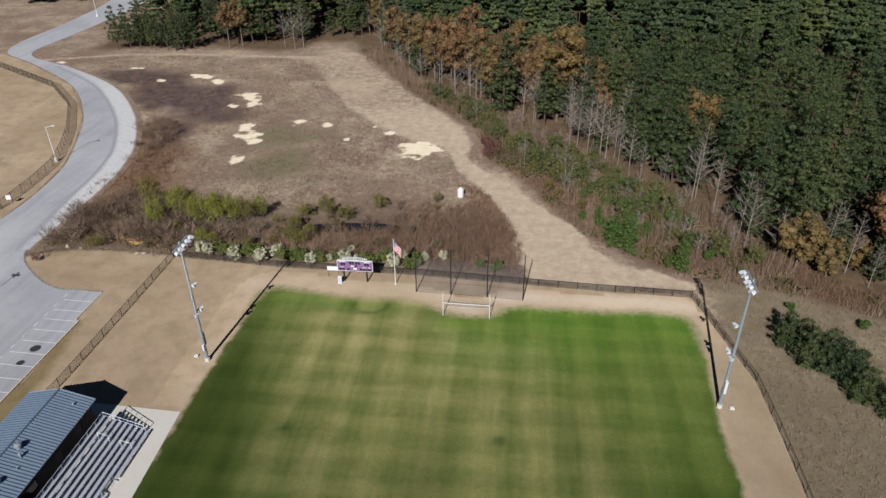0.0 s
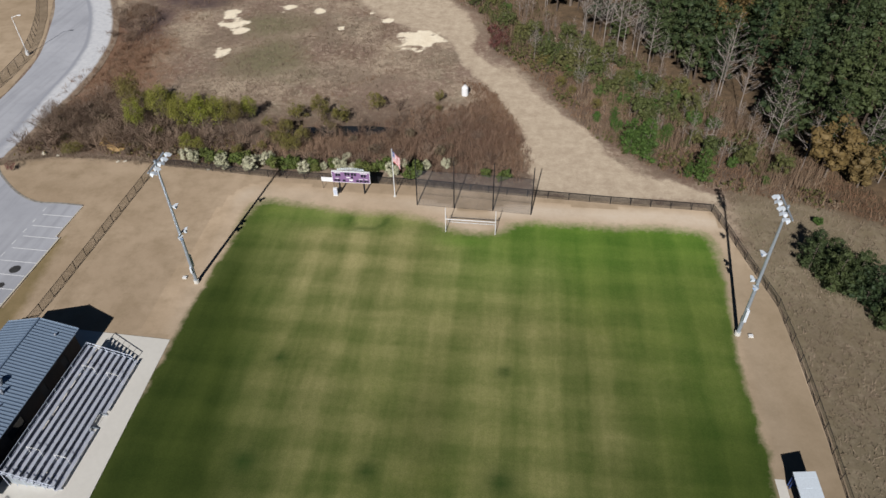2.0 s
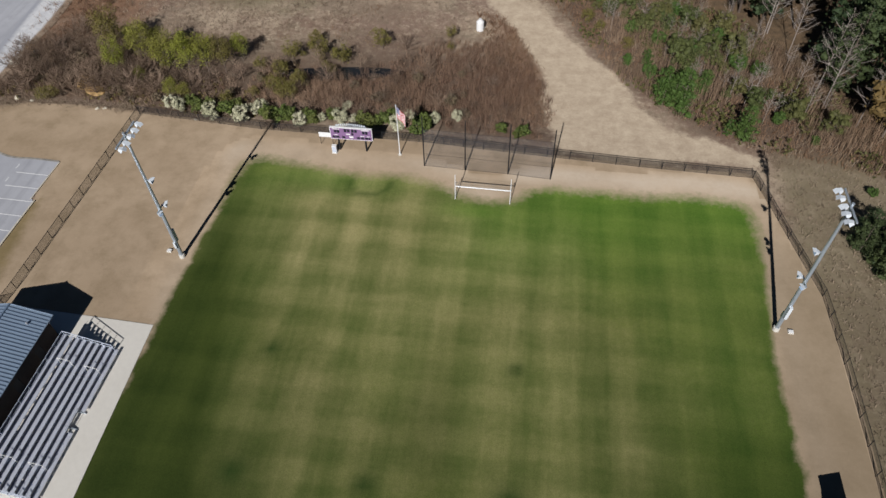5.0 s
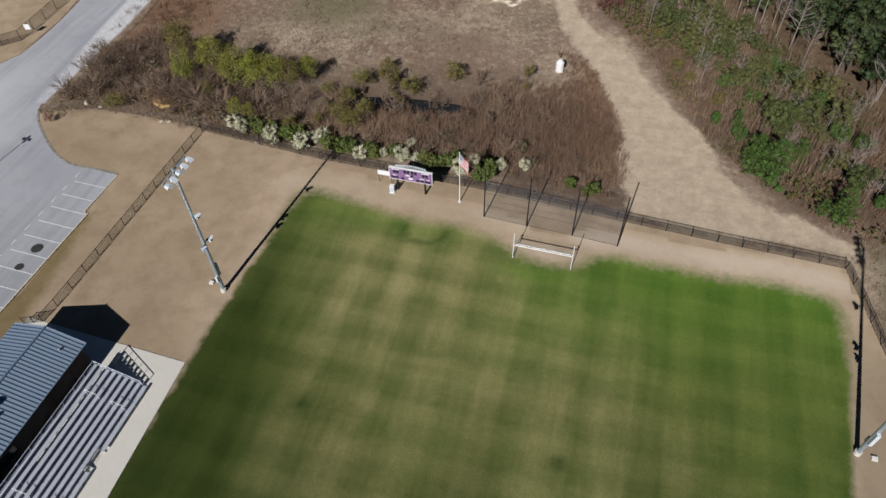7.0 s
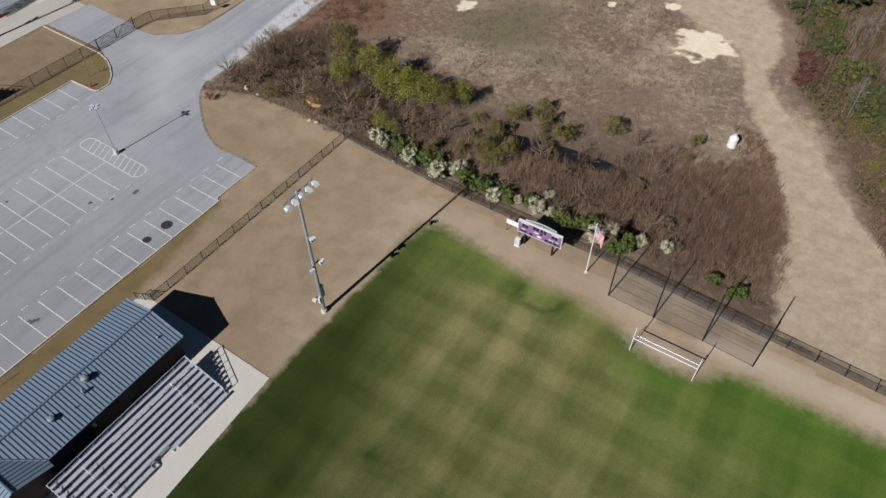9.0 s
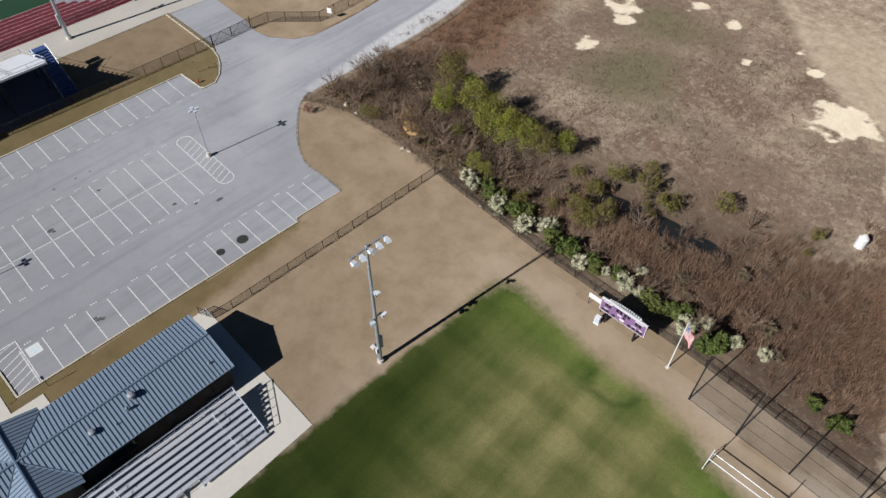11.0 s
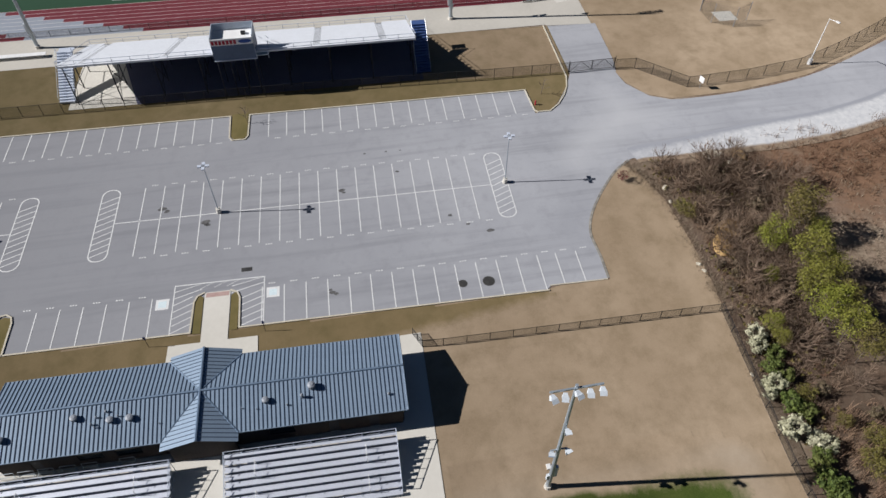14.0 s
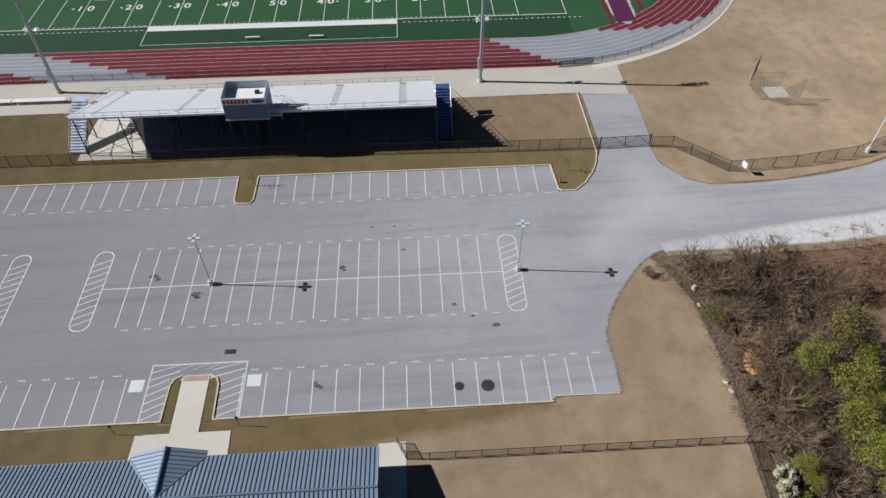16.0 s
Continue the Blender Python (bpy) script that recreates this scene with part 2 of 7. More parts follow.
ROAD_S = [(-62.9, 83), (-66.5, 83.2), (-70.6, 83.3), (-74.9, 85.4), (-80.2, 89.8), (-82.9, 94), (-83, 101), (-83.2, 109), (-83.4, 118), (-84.4, 128), (-88, 141), (-98, 160),
          (-115, 181), (-140, 199), (-153, 206), (-158, 213), (-157.5, 226), (-156, 255), (-157, 290), (-172, 350)]
FOREST = [(-136, 222), (-104, 226), (-88, 223), (-74, 225), (-66, 235), (-54, 236), (-44, 222), (-28, 192), (-10, 172), (2, 162), (8, 150), (21, 137), (34, 121), (42, 106),
          (52, 95), (66, 86), (90, 74), (330, 40), (330, 420), (-136, 420)]


BELT = [(-50, 222), (-24, 177), (-8.5, 157), (-3.5, 138), (2.5, 129), (8.5, 117.5), (12.5, 109.5), (20.5, 101), (30, 95.5), (38, 93.5), (48, 91), (60, 84), (70, 84), (54, 95), (44, 106), (36, 121), (23, 137), (10, 150), (4, 162), (-8, 172), (-26, 192), (-42, 224)]


BURN = [(-132, 199), (-112, 197), (-98, 191), (-84, 181), (-73, 172), (-71, 157), (-80, 154), (-88, 160), (-98, 168), (-108, 179), (-122, 190)]


def sand_of(x, y):
    s = np.full(x.shape, -9.0)
    wob = 2.0 * (fbm(x, y, 0.55, 8) - 0.5)
    for cx, cy, rx, ry, a in SAND:
        u, v = (x - cx) * math.cos(a) + (y - cy) * math.sin(a), -(x - cx) * math.sin(a) + (y - cy) * math.cos(a)
        s = np.maximum(s, 1 - np.hypot(u / rx, v / ry) + wob)
    return np.clip(s * 1.2 + 0.4, 0, 1)


def ground_height(x, y):
    wild = soft(y - 101, 10) * soft(x + 78, 10)
    return wild * (0.5 * (fbm(x, y, 0.05, 3) - 0.55)) - 0.5 * np.exp(-(((x + 30) / 12) ** 2 + ((y - 106.9 - 0.12 * (x + 30)) / 3.5) ** 2))


def ground_values(x, y):
    wob = 5 * (fbm(x, y, 0.12, 11) - 0.5)
    path = soft(inside(PATH_POLY, x, y) + wob, 3.0) * (1 - 0.5 * soft(y - 152, 44))
    path = np.maximum(path, 0.55 * np.exp(-(near_line([(-152, 203), (-128, 211), (-104, 214), (-80, 213), (-58, 214)], x, y) / 2.6) ** 2))
    burn = np.clip(0.5 + inside(BURN, x, y) / 9 + 2.6 * (fbm(x, y, 0.1, 21) - 0.5), 0, 1)
    burn = np.maximum(burn, np.clip(1.2 - np.hypot((x + 80) / 7, (y - 150) / 12) + 1.5 * (fbm(x, y, 0.1, 22) - 0.5), 0, 1))
    olive = np.clip(1.3 - np.hypot((x + 50) / 11, (y - 132) / 10) + 1.2 * (fbm(x, y, 0.08, 31) - 0.5), 0, 1)
    olive = np.maximum(olive, np.clip(1.2 - np.hypot((x + 52) / 10, (y - 148) / 9) + 1.2 * (fbm(x, y, 0.08, 32) - 0.5), 0, 1))
    rust = np.clip(1.25 - np.hypot((x + 80 + 0.28 * (y - 128)) / 12, (y - 137) / 30) + 1.8 * (fbm(x, y, 0.09, 41) - 0.5), 0, 1)
    rust = np.maximum(rust, np.clip(1.1 - np.hypot((x + 2) / 6, (y - 113) / 14) + 1.2 * (fbm(x, y, 0.12, 42) - 0.5), 0, 1))
    litter = soft(inside(FOREST, x, y) + 4 + wob, 8.0)
    scrub = np.clip(np.maximum(0.8 * soft(inside([(-82, 93), (-56, 94), (6, 92.5), (2, 106), (-2, 116), (-30, 116), (-52, 112), (-70, 112), (-80, 104)], x, y) + wob, 11.0), 0), 0, 1)
    scrub = np.maximum(scrub, 0.22 * soft(x - 34, 3) * soft(96 - y, 8))
    olive = np.maximum(olive, 0.6 * soft(x - 32, 3) * soft(98 - y, 8))
    scrub = np.maximum(scrub, 0.85 * soft(inside(BELT, x, y) + wob, 5.0))
    return {"path": path, "sand": sand_of(x, y), "burn": burn, "olive": olive, "rust": rust, "litter": litter, "scrub": scrub}


def ground_material():
    m, nt, b = nodes_of("dry_brushland")
    v = coords(nt)
    n1, n2, n3 = noise_node(nt, v, 0.06, 6), noise_node(nt, v, 0.5, 8, 0.75), noise_node(nt, v, 3.5, 6, 0.7)
    col = mix(nt, ramp(nt, n1, 0.42, 0.58), (0.22, 0.157, 0.122), (0.36, 0.288, 0.212))
    col = mix(nt, calc(nt, "MULTIPLY", ramp(nt, noise_node(nt, v, 0.13, 7, 0.7), 0.47, 0.62), 0.75), col, (0.165, 0.108, 0.08))
    col = mix(nt, calc(nt, "MULTIPLY", ramp(nt, n2, 0.47, 0.66), 0.6), col, (0.15, 0.105, 0.08))
    col = mix(nt, calc(nt, "MULTIPLY", ramp(nt, noise_node(nt, v, 0.09, 8, 0.75), 0.5, 0.6), 0.55), col, (0.19, 0.17, 0.12))
    col = mix(nt, calc(nt, "MULTIPLY", ramp(nt, noise_node(nt, v, 0.9, 9, 0.8), 0.5, 0.6), 0.65), col, (0.42, 0.345, 0.255))
    col = mix(nt, calc(nt, "MULTIPLY", ramp(nt, noise_node(nt, v, 1.7, 6, 0.7), 0.55, 0.66), 0.6), col, (0.10, 0.07, 0.052))
    col = mix(nt, calc(nt, "MULTIPLY", ramp(nt, noise_node(nt, v, 0.045, 5, 0.6), 0.48, 0.6), 0.55), col, (0.175, 0.12, 0.092))
    for key, c, c2 in (("rust", (0.14, 0.08, 0.05), (0.24, 0.145, 0.095)), ("olive", (0.13, 0.115, 0.07), (0.19, 0.165, 0.10)), ("burn", (0.042, 0.03, 0.033), (0.15, 0.105, 0.09)),
                       ("scrub", (0.062, 0.043, 0.032), (0.135, 0.092, 0.066)), ("litter", (0.06, 0.045, 0.03), (0.15, 0.10, 0.06)), ("path", (0.335, 0.265, 0.195), (0.47, 0.39, 0.295)), ("sand", (0.66, 0.57, 0.43), (0.76, 0.68, 0.54))):
        edge = calc(nt, "ADD", attr(nt, key), calc(nt, "MULTIPLY", calc(nt, "SUBTRACT", n2, 0.5), {"sand": 1.5, "path": 0.9, "rust": 1.8}.get(key, 1.1)))
        lo = 0.35 if key in ("sand", "path") else 0.12
        col = mix(nt, ramp(nt, edge, lo, 1 - lo), col, mix(nt, ramp(nt, n2, 0.35, 0.65), c, c2))
    col = mix(nt, 0.3, col, mix(nt, ramp(nt, n3, 0.3, 0.7), (0.4, 0.4, 0.4), (1.05, 1.05, 1.05)), "MULTIPLY")
    nt.links.new(col, b.inputs["Base Color"])
    b.inputs["Roughness"].default_value = 0.95
    b.inputs["Diffuse Roughness"].default_value = 0.5
    b.inputs["Specular IOR Level"].default_value = 0.15
    bump(nt, b, calc(nt, "MULTIPLY", n2, calc(nt, "SUBTRACT", 1.0, attr(nt, "path"))), 0.45, 0.4)
    return m


def axis(lo, hi, step, far):
    inner = list(np.arange(lo, hi + step / 2, step))
    return np.array([-far, -far / 2, -far / 4, lo - 90] + inner + [hi + 90, far / 4, far / 2, far])


ground = grid_sheet("ground", axis(-200, 130, 1.0, 2600), axis(60, 260, 1.0, 2600), ground_height, ground_material(), ground_values)


def lawn_colour(nt, v, n3, c0, c1, c2):
    n1, n2 = noise_node(nt, v, 0.05, 5), noise_node(nt, v, 0.35, 6, 0.65)
    col = mix(nt, ramp(nt, n1, 0.35, 0.65), c0, c1)
    col = mix(nt, calc(nt, "MULTIPLY", ramp(nt, n2, 0.43, 0.7), 0.62), col, c2)
    return mix(nt, 0.22, col, mix(nt, ramp(nt, n3, 0.3, 0.7), (0.45, 0.45, 0.45), (1, 1, 1)), "MULTIPLY")


def lawn_material(name, c0, c1, c2):
    m, nt, b = nodes_of(name)
    v = coords(nt)
    n3 = noise_node(nt, v, 6.0, 5, 0.7)
    nt.links.new(lawn_colour(nt, v, n3, c0, c1, c2), b.inputs["Base Color"])
    b.inputs["Roughness"].default_value = 0.95
    b.inputs["Diffuse Roughness"].default_value = 0.5
    b.inputs["Specular IOR Level"].default_value = 0.1
    bump(nt, b, n3, 0.25, 0.05)
    return m


TANS = ((0.31, 0.233, 0.157), (0.425, 0.33, 0.235), (0.23, 0.172, 0.108))
TAN = lawn_material("dormant_lawn", *TANS)
OLIVES = ((0.205, 0.152, 0.078), (0.265, 0.20, 0.11), (0.155, 0.122, 0.058))
OLIVE = lawn_material("half_dormant_lawn", (0.185, 0.152, 0.062), (0.25, 0.20, 0.09), (0.135, 0.122, 0.042))


def flat(name, poly, z, mat, label="", parent=None, kind="structure"):
    o = Shape().add([(x, y, z) for x, y in poly], [tuple(range(len(poly)))]).ob(name, mat, parent, label)
    bm = bmesh.new()
    bm.from_mesh(o.data)
    bmesh.ops.recalc_face_normals(bm, faces=bm.faces)
    if sum(f.normal.z for f in bm.faces) < 0:
        bmesh.ops.reverse_faces(bm, faces=bm.faces)
    bmesh.ops.triangulate(bm, faces=bm.faces)
    bm.to_mesh(o.data)
    bm.free()
    return tagged(o, kind=kind if not parent else "")


EAST_FENCE = [(29.0, 89.7), (30.2, 85.2), (31.5, 79.6), (33.6, 71.2), (33.9, 62.5), (33.9, 53.5), (33.6, 42), (33.5, 20), (33.5, -25)]
BACK_FENCE = [(-56.1, 94.2), (-37.4, 92.6), (-14.2, 92.2), (-0.4, 91.2), (14.7, 90.3), (29.0, 89.7)]
flat("lawn_soccer", [(-56.4, 94.6)] + [(x, y + 0.5) for x, y in BACK_FENCE[1:]] + [(x + 0.4, y) for x, y in EAST_FENCE] + [P(-85, -1.2), P(-85, 0), P(15.3, 0), (-62.9, 77), (-62.7, 83.2)]
     + [(-66.5, 83.15), (-70.6, 83.25), (-74.95, 85.35), (-80.25, 89.75), (-81.6, 91.8), (-80.2, 93.2), (-74, 95), (-66, 95.2), (-60, 95)], 0.03, TAN)

# the soccer pitch
PITCH = smooth_line([(-39.6, -25), (-39.7, 34), (-39.0, 58), (-38.7, 68), (-38.2, 77), (-38.0, 83), (-36.8, 86.4), (-33.5, 86.7), (-28, 85.9), (-22, 84.9), (-16, 85.1), (-11.5, 84.2), (-8.6, 82.7), (-4.6, 82.0), (-1.2, 82.4), (1.5, 84.5), (6.8, 84.8),
                     (14, 84.7), (21.4, 85.1), (26.4, 84.6), (28.1, 82.0), (27.9, 74), (27.4, 66), (27.2, 58), (27.4, 45), (27.2, 20), (27.2, -25)], 5)


def pitch_values(x, y):
    d = inside(PITCH, x, y) + 1.0 * (fbm(x, y, 0.5, 51) - 0.5)
    deep = 1.3 * np.exp(-((x + 36) / 5.2) ** 2) * soft(76 - y, 30) + 0.4 * np.exp(-((x + 30) / 8) ** 2 - ((y - 38) / 9) ** 2) + 0.45 * np.exp(-((x + 7) / 2.5) ** 2 - ((y - 46) / 16) ** 2)
    deep = deep + 0.3 * soft(58 - y, 30) * soft(np.abs(x + 5) - 15, 12) + 0.26 * soft(-26 - x, 14) * soft(55 - y, 20) + 0.4 * soft(x - 11, 12) * soft(58 - y, 24)
    deep = np.clip(deep + 0.5 * (fbm(x, y, 0.12, 66, 3) - 0.5), 0, 1)
    lush = 0.4 * np.exp(-((x + 34) / 5.0) ** 2)
    lush = np.maximum(lush, 0.85 * soft(y - 74, 20) * soft(x + 9, 10))
    lush = np.maximum(lush, 0.42 * soft(x - 17, 10))
    lush = np.maximum(lush, 0.55 * np.exp(-(((x + 26) / 12) ** 2 + ((y - 84) / 3) ** 2)))
    lush = np.maximum(lush, 0.9 * np.exp(-((x + 5) / 6) ** 2 - ((y - 80) / 2.2) ** 2))
    spots = np.zeros(x.shape)
    for cx, cy, r in ((-25.3, 44.0, 1.4), (-12.7, 44.2, 1.3), (0.7, 44.2, 1.55), (0.5, 57.9, 0.8), (-25.4, 57.6, 0.9)):
        spots = np.maximum(spots, np.exp(-((x - cx) ** 2 + (y - cy) ** 2) / r ** 2))
    ring = np.exp(-((np.hypot((x + 20) / 1.25, y - 83.6) - 2.2) / 0.35) ** 2) * (y < 83.8)
    patch = 0.12 + 0.95 * np.exp(-((x + 21) / 14) ** 2 - ((y - 69) / 15) ** 2) + 0.75 * np.exp(-((x - 1) / 13) ** 2 - ((y - 55) / 20) ** 2) + 0.3 * np.exp(-((x + 18) / 9) ** 2 - ((y - 44) / 12) ** 2)
    patch = np.clip(patch + 1.5 * (fbm(x, y, 0.08, 61, 3) - 0.5), 0, 1)
    bare = np.exp(-((y - 88.2) / 2.6) ** 2) * (0.35 + 0.65 * soft(x + 12, 14)) + 0.12 * np.exp(-((x - 29) / 1.6) ** 2) + 0.25 * np.exp(-((x + 39.5) / 1.2) ** 2) + 0.7 * np.exp(-((x + 5.2) / 4.5) ** 2 - ((y - 83.2) / 1.1) ** 2)
    bare = np.clip(bare * (0.5 + fbm(x, y, 0.2, 55)), 0, 1) * soft(inside(PITCH, x, y) + 4.2, 2.0)
    verge = 0.6 * soft(x - 27, 3) * soft(82 - y, 14)
    return {"deep": deep, "bare": bare, "verge": verge, "edge": soft(d, 1.1 + 2.4 * soft(y - 78, 6)), "lush": lush + 0.25 * (fbm(x, y, 0.09, 62, 3) - 0.5), "spots": np.maximum(spots, 0.6 * ring), "patch": patch}


def pitch_material():
    m, nt, b = nodes_of("mown_turf")
    v = coords(nt)
    n1, n2, n3 = noise_node(nt, v, 0.22, 5), noise_node(nt, v, 1.3, 6, 0.7), noise_node(nt, v, 9.0, 5, 0.7)
    sep = nt.nodes.new("ShaderNodeSeparateXYZ")
    nt.links.new(v, sep.inputs[0])

    def band(axis_out, period, shift):
        w = calc(nt, "SINE", calc(nt, "MULTIPLY", calc(nt, "ADD", axis_out, calc(nt, "ADD", shift, calc(nt, "MULTIPLY", n1, 3.4))), 2 * math.pi / period))
        return calc(nt, "ADD", calc(nt, "MULTIPLY", w, 0.9), 0.5, True)
    def streak(sx, sy, scale):
        mp = nt.nodes.new("ShaderNodeMapping")
        mp.inputs["Scale"].default_value = (sx, sy, 1)
        nt.links.new(v, mp.inputs["Vector"])
        return ramp(nt, noise_node(nt, mp.outputs[0], scale, 4, 0.6), 0.32, 0.68)
    rows = calc(nt, "ADD", calc(nt, "MULTIPLY", band(sep.outputs["X"], 6.4, 1.0), 0.6), calc(nt, "MULTIPLY", band(sep.outputs["Y"], 5.0, 0.0), 0.4))
    drawn = calc(nt, "ADD", calc(nt, "MULTIPLY", streak(0.42, 0.05, 1.0), 0.6), calc(nt, "MULTIPLY", streak(0.07, 0.5, 1.0), 0.4))
    drawn = calc(nt, "ADD", calc(nt, "MULTIPLY", drawn, 0.8), calc(nt, "MULTIPLY", streak(1.3, 0.06, 1.0), 0.2))
    stripes = calc(nt, "ADD", calc(nt, "MULTIPLY", rows, 0.45), calc(nt, "MULTIPLY", drawn, 0.55))
    green = mix(nt, stripes, (0.055, 0.084, 0.018), (0.158, 0.168, 0.05))
    brown = mix(nt, stripes, (0.135, 0.145, 0.048), (0.35, 0.305, 0.148))
    worn = calc(nt, "ADD", calc(nt, "MULTIPLY", attr(nt, "patch"), 0.8), calc(nt, "MULTIPLY", calc(nt, "SUBTRACT", n2, 0.5), 0.7), True)
    worn = calc(nt, "MULTIPLY", worn, calc(nt, "ADD", calc(nt, "MULTIPLY", stripes, 0.6), 0.45))
    col = mix(nt, worn, green, brown)
    col = mix(nt, calc(nt, "MULTIPLY", attr(nt, "lush"), 0.8), col, mix(nt, stripes, (0.038, 0.112, 0.009), (0.098, 0.192, 0.022)))
    col = mix(nt, calc(nt, "MULTIPLY", attr(nt, "deep"), 0.92), col, mix(nt, stripes, (0.021, 0.036, 0.006), (0.046, 0.066, 0.012)))
    col = mix(nt, calc(nt, "MULTIPLY", attr(nt, "spots"), 0.9), col, (0.024, 0.05, 0.01))
    e = calc(nt, "ADD", attr(nt, "edge"), calc(nt, "MULTIPLY", calc(nt, "SUBTRACT", n2, 0.5), 0.8))
    lawn = lawn_colour(nt, v, noise_node(nt, v, 6.0, 5, 0.7), *TANS)
    lawn = mix(nt, attr(nt, "verge"), lawn, mix(nt, n2, (0.15, 0.115, 0.075), (0.235, 0.185, 0.125)))
    lawn = mix(nt, calc(nt, "MULTIPLY", attr(nt, "bare"), calc(nt, "ADD", calc(nt, "MULTIPLY", n2, 0.8), 0.4), True), lawn, (0.42, 0.355, 0.285))
    pitch_col = mix(nt, 0.5, col, mix(nt, ramp(nt, n3, 0.3, 0.7), (0.36, 0.36, 0.36), (1.12, 1.12, 1.12)), "MULTIPLY")
    col = mix(nt, ramp(nt, e, 0.2, 0.8), lawn, pitch_col)
    nt.links.new(col, b.inputs["Base Color"])
    b.inputs["Roughness"].default_value = 0.9
    b.inputs["Diffuse Roughness"].default_value = 1.0
    b.inputs["Specular IOR Level"].default_value = 0.1
    bump(nt, b, n3, 0.25, 0.05)
    return m


pitch = grid_sheet("ground_soccer_pitch", np.arange(-43.5, 34.6, 0.75), np.arange(-25, 92.5, 0.75), 0.05, pitch_material(), pitch_values, lambda x, y: (inside(PITCH, x, y) > np.where(x > 20, -7.5, -4.6)) & (x > -44) & (y < 91.6 - 0.03 * (x + 10)) & (x < 33.7 - 0.27 * np.maximum(y - 71, 0)) & ((x > -39.6) | (y > 59.6)))

# ---- car park and road ----
def asphalt_material(dusty=False):
    m, nt, b = nodes_of("dusty_asphalt" if dusty else "asphalt")
    v = coords(nt)
    n1, n2, n3 = noise_node(nt, v, 0.05, 5), noise_node(nt, v, 0.5, 7, 0.7), noise_node(nt, v, 12.0, 4)
    col = mix(nt, ramp(nt, n1, 0.35, 0.65), (0.335, 0.342, 0.375), (0.425, 0.432, 0.465))
    col = mix(nt, calc(nt, "MULTIPLY", ramp(nt, n2, 0.5, 0.75), 0.5), col, (0.265, 0.268, 0.295))
    sep = nt.nodes.new("ShaderNodeSeparateXYZ")
    nt.links.new(v, sep.inputs[0])
    south = calc(nt, "DIVIDE", calc(nt, "SUBTRACT", 78.0, sep.outputs["Y"]), 70.0, True)
    col = mix(nt, calc(nt, "MULTIPLY", south, calc(nt, "ADD", calc(nt, "MULTIPLY", n1, 0.8), 0.3), True), col, (0.262, 0.263, 0.284))
    st = nt.nodes.new("ShaderNodeMapping")
    st.inputs["Rotation"].default_value, st.inputs["Scale"].default_value = (0, 0, radians(2.1)), (0.55, 0.03, 1)
    nt.links.new(v, st.inputs["Vector"])
    col = mix(nt, calc(nt, "MULTIPLY", ramp(nt, noise_node(nt, st.outputs[0], 1.0, 4), 0.5, 0.7), 0.6), col, (0.24, 0.245, 0.27))
    if dusty:
        col = mix(nt, calc(nt, "MULTIPLY", attr(nt, "dust"), calc(nt, "ADD", n2, 0.35), True), col, (0.50, 0.505, 0.53))
    col = mix(nt, 0.2, col, mix(nt, n3, (0.5, 0.5, 0.5), (1, 1, 1)), "MULTIPLY")
    nt.links.new(col, b.inputs["Base Color"])
    b.inputs["Roughness"].default_value = 0.85
    b.inputs["Diffuse Roughness"].default_value = 0.3
    bump(nt, b, n3, 0.15, 0.02)
    return m


ASPHALT = asphalt_material()
rs, rn = smooth_line(ROAD_S, 4), smooth_line(ROAD_N, 4)
lot = flat("road_car_park", [P(-85, 0), P(15.4, 0), (-63.0, 76), (-62.9, 83)] + [(-66.5, 83.2), (-70.6, 83.3), (-74.9, 85.4), (-80.2, 89.8), (-82.6, 93.3), (-83.0, 96.0)] + [(-94.35, 105.5), (-94.4, 104.4), (-95.9, 101.4), (-99.6, 98.9), (-103.2, 98.4), (-103.7, 91.2)]
           + [P(28.2, 38.4), P(26.0, 34.8), P(24.4, 32.9), P(21.9, 32.7), P(21.6, 38.4), P(-85, 38.4)], 0.05, ASPHALT)
k0 = next(i for i, q in enumerate(rs) if q[1] > 94.0)
j0 = next(i for i, q in enumerate(rn) if q[1] > 103.5)
flat("road_bend", [(x, y) for x, y in rs[k0 - 2:]] + [(x, y) for x, y in rn[:j0 - 1:-1]], 0.055, ASPHALT)
# the washed-out gravel margin along the bend: asphalt, white wash, then soil
def wash_material():
    m, nt, b = nodes_of("white_gravel_wash")
    v = coords(nt)
    n1, n2, n3 = noise_node(nt, v, 0.3, 6, 0.7), noise_node(nt, v, 1.2, 7, 0.75), noise_node(nt, v, 9.0, 4)
    wob = calc(nt, "MULTIPLY", calc(nt, "SUBTRACT", calc(nt, "ADD", calc(nt, "MULTIPLY", n1, 0.6), calc(nt, "MULTIPLY", n2, 0.4)), 0.5), 0.9)
    white = mix(nt, ramp(nt, n2, 0.35, 0.65), (0.56, 0.57, 0.595), (0.71, 0.71, 0.72))
    col = mix(nt, ramp(nt, calc(nt, "ADD", attr(nt, "wash"), wob), 0.15, 0.95), (0.35, 0.36, 0.40), white)
    soil = mix(nt, ramp(nt, n2, 0.4, 0.6), (0.20, 0.14, 0.10), (0.34, 0.26, 0.185))
    col = mix(nt, ramp(nt, calc(nt, "ADD", attr(nt, "soil"), calc(nt, "MULTIPLY", wob, 0.45)), 0.42, 0.7), col, soil)
    col = mix(nt, 0.25, col, mix(nt, n3, (0.5, 0.5, 0.5), (1, 1, 1)), "MULTIPLY")
    nt.links.new(col, b.inputs["Base Color"])
    b.inputs["Roughness"].default_value = 0.95
    bump(nt, b, n2, 0.2, 0.05)
    return m


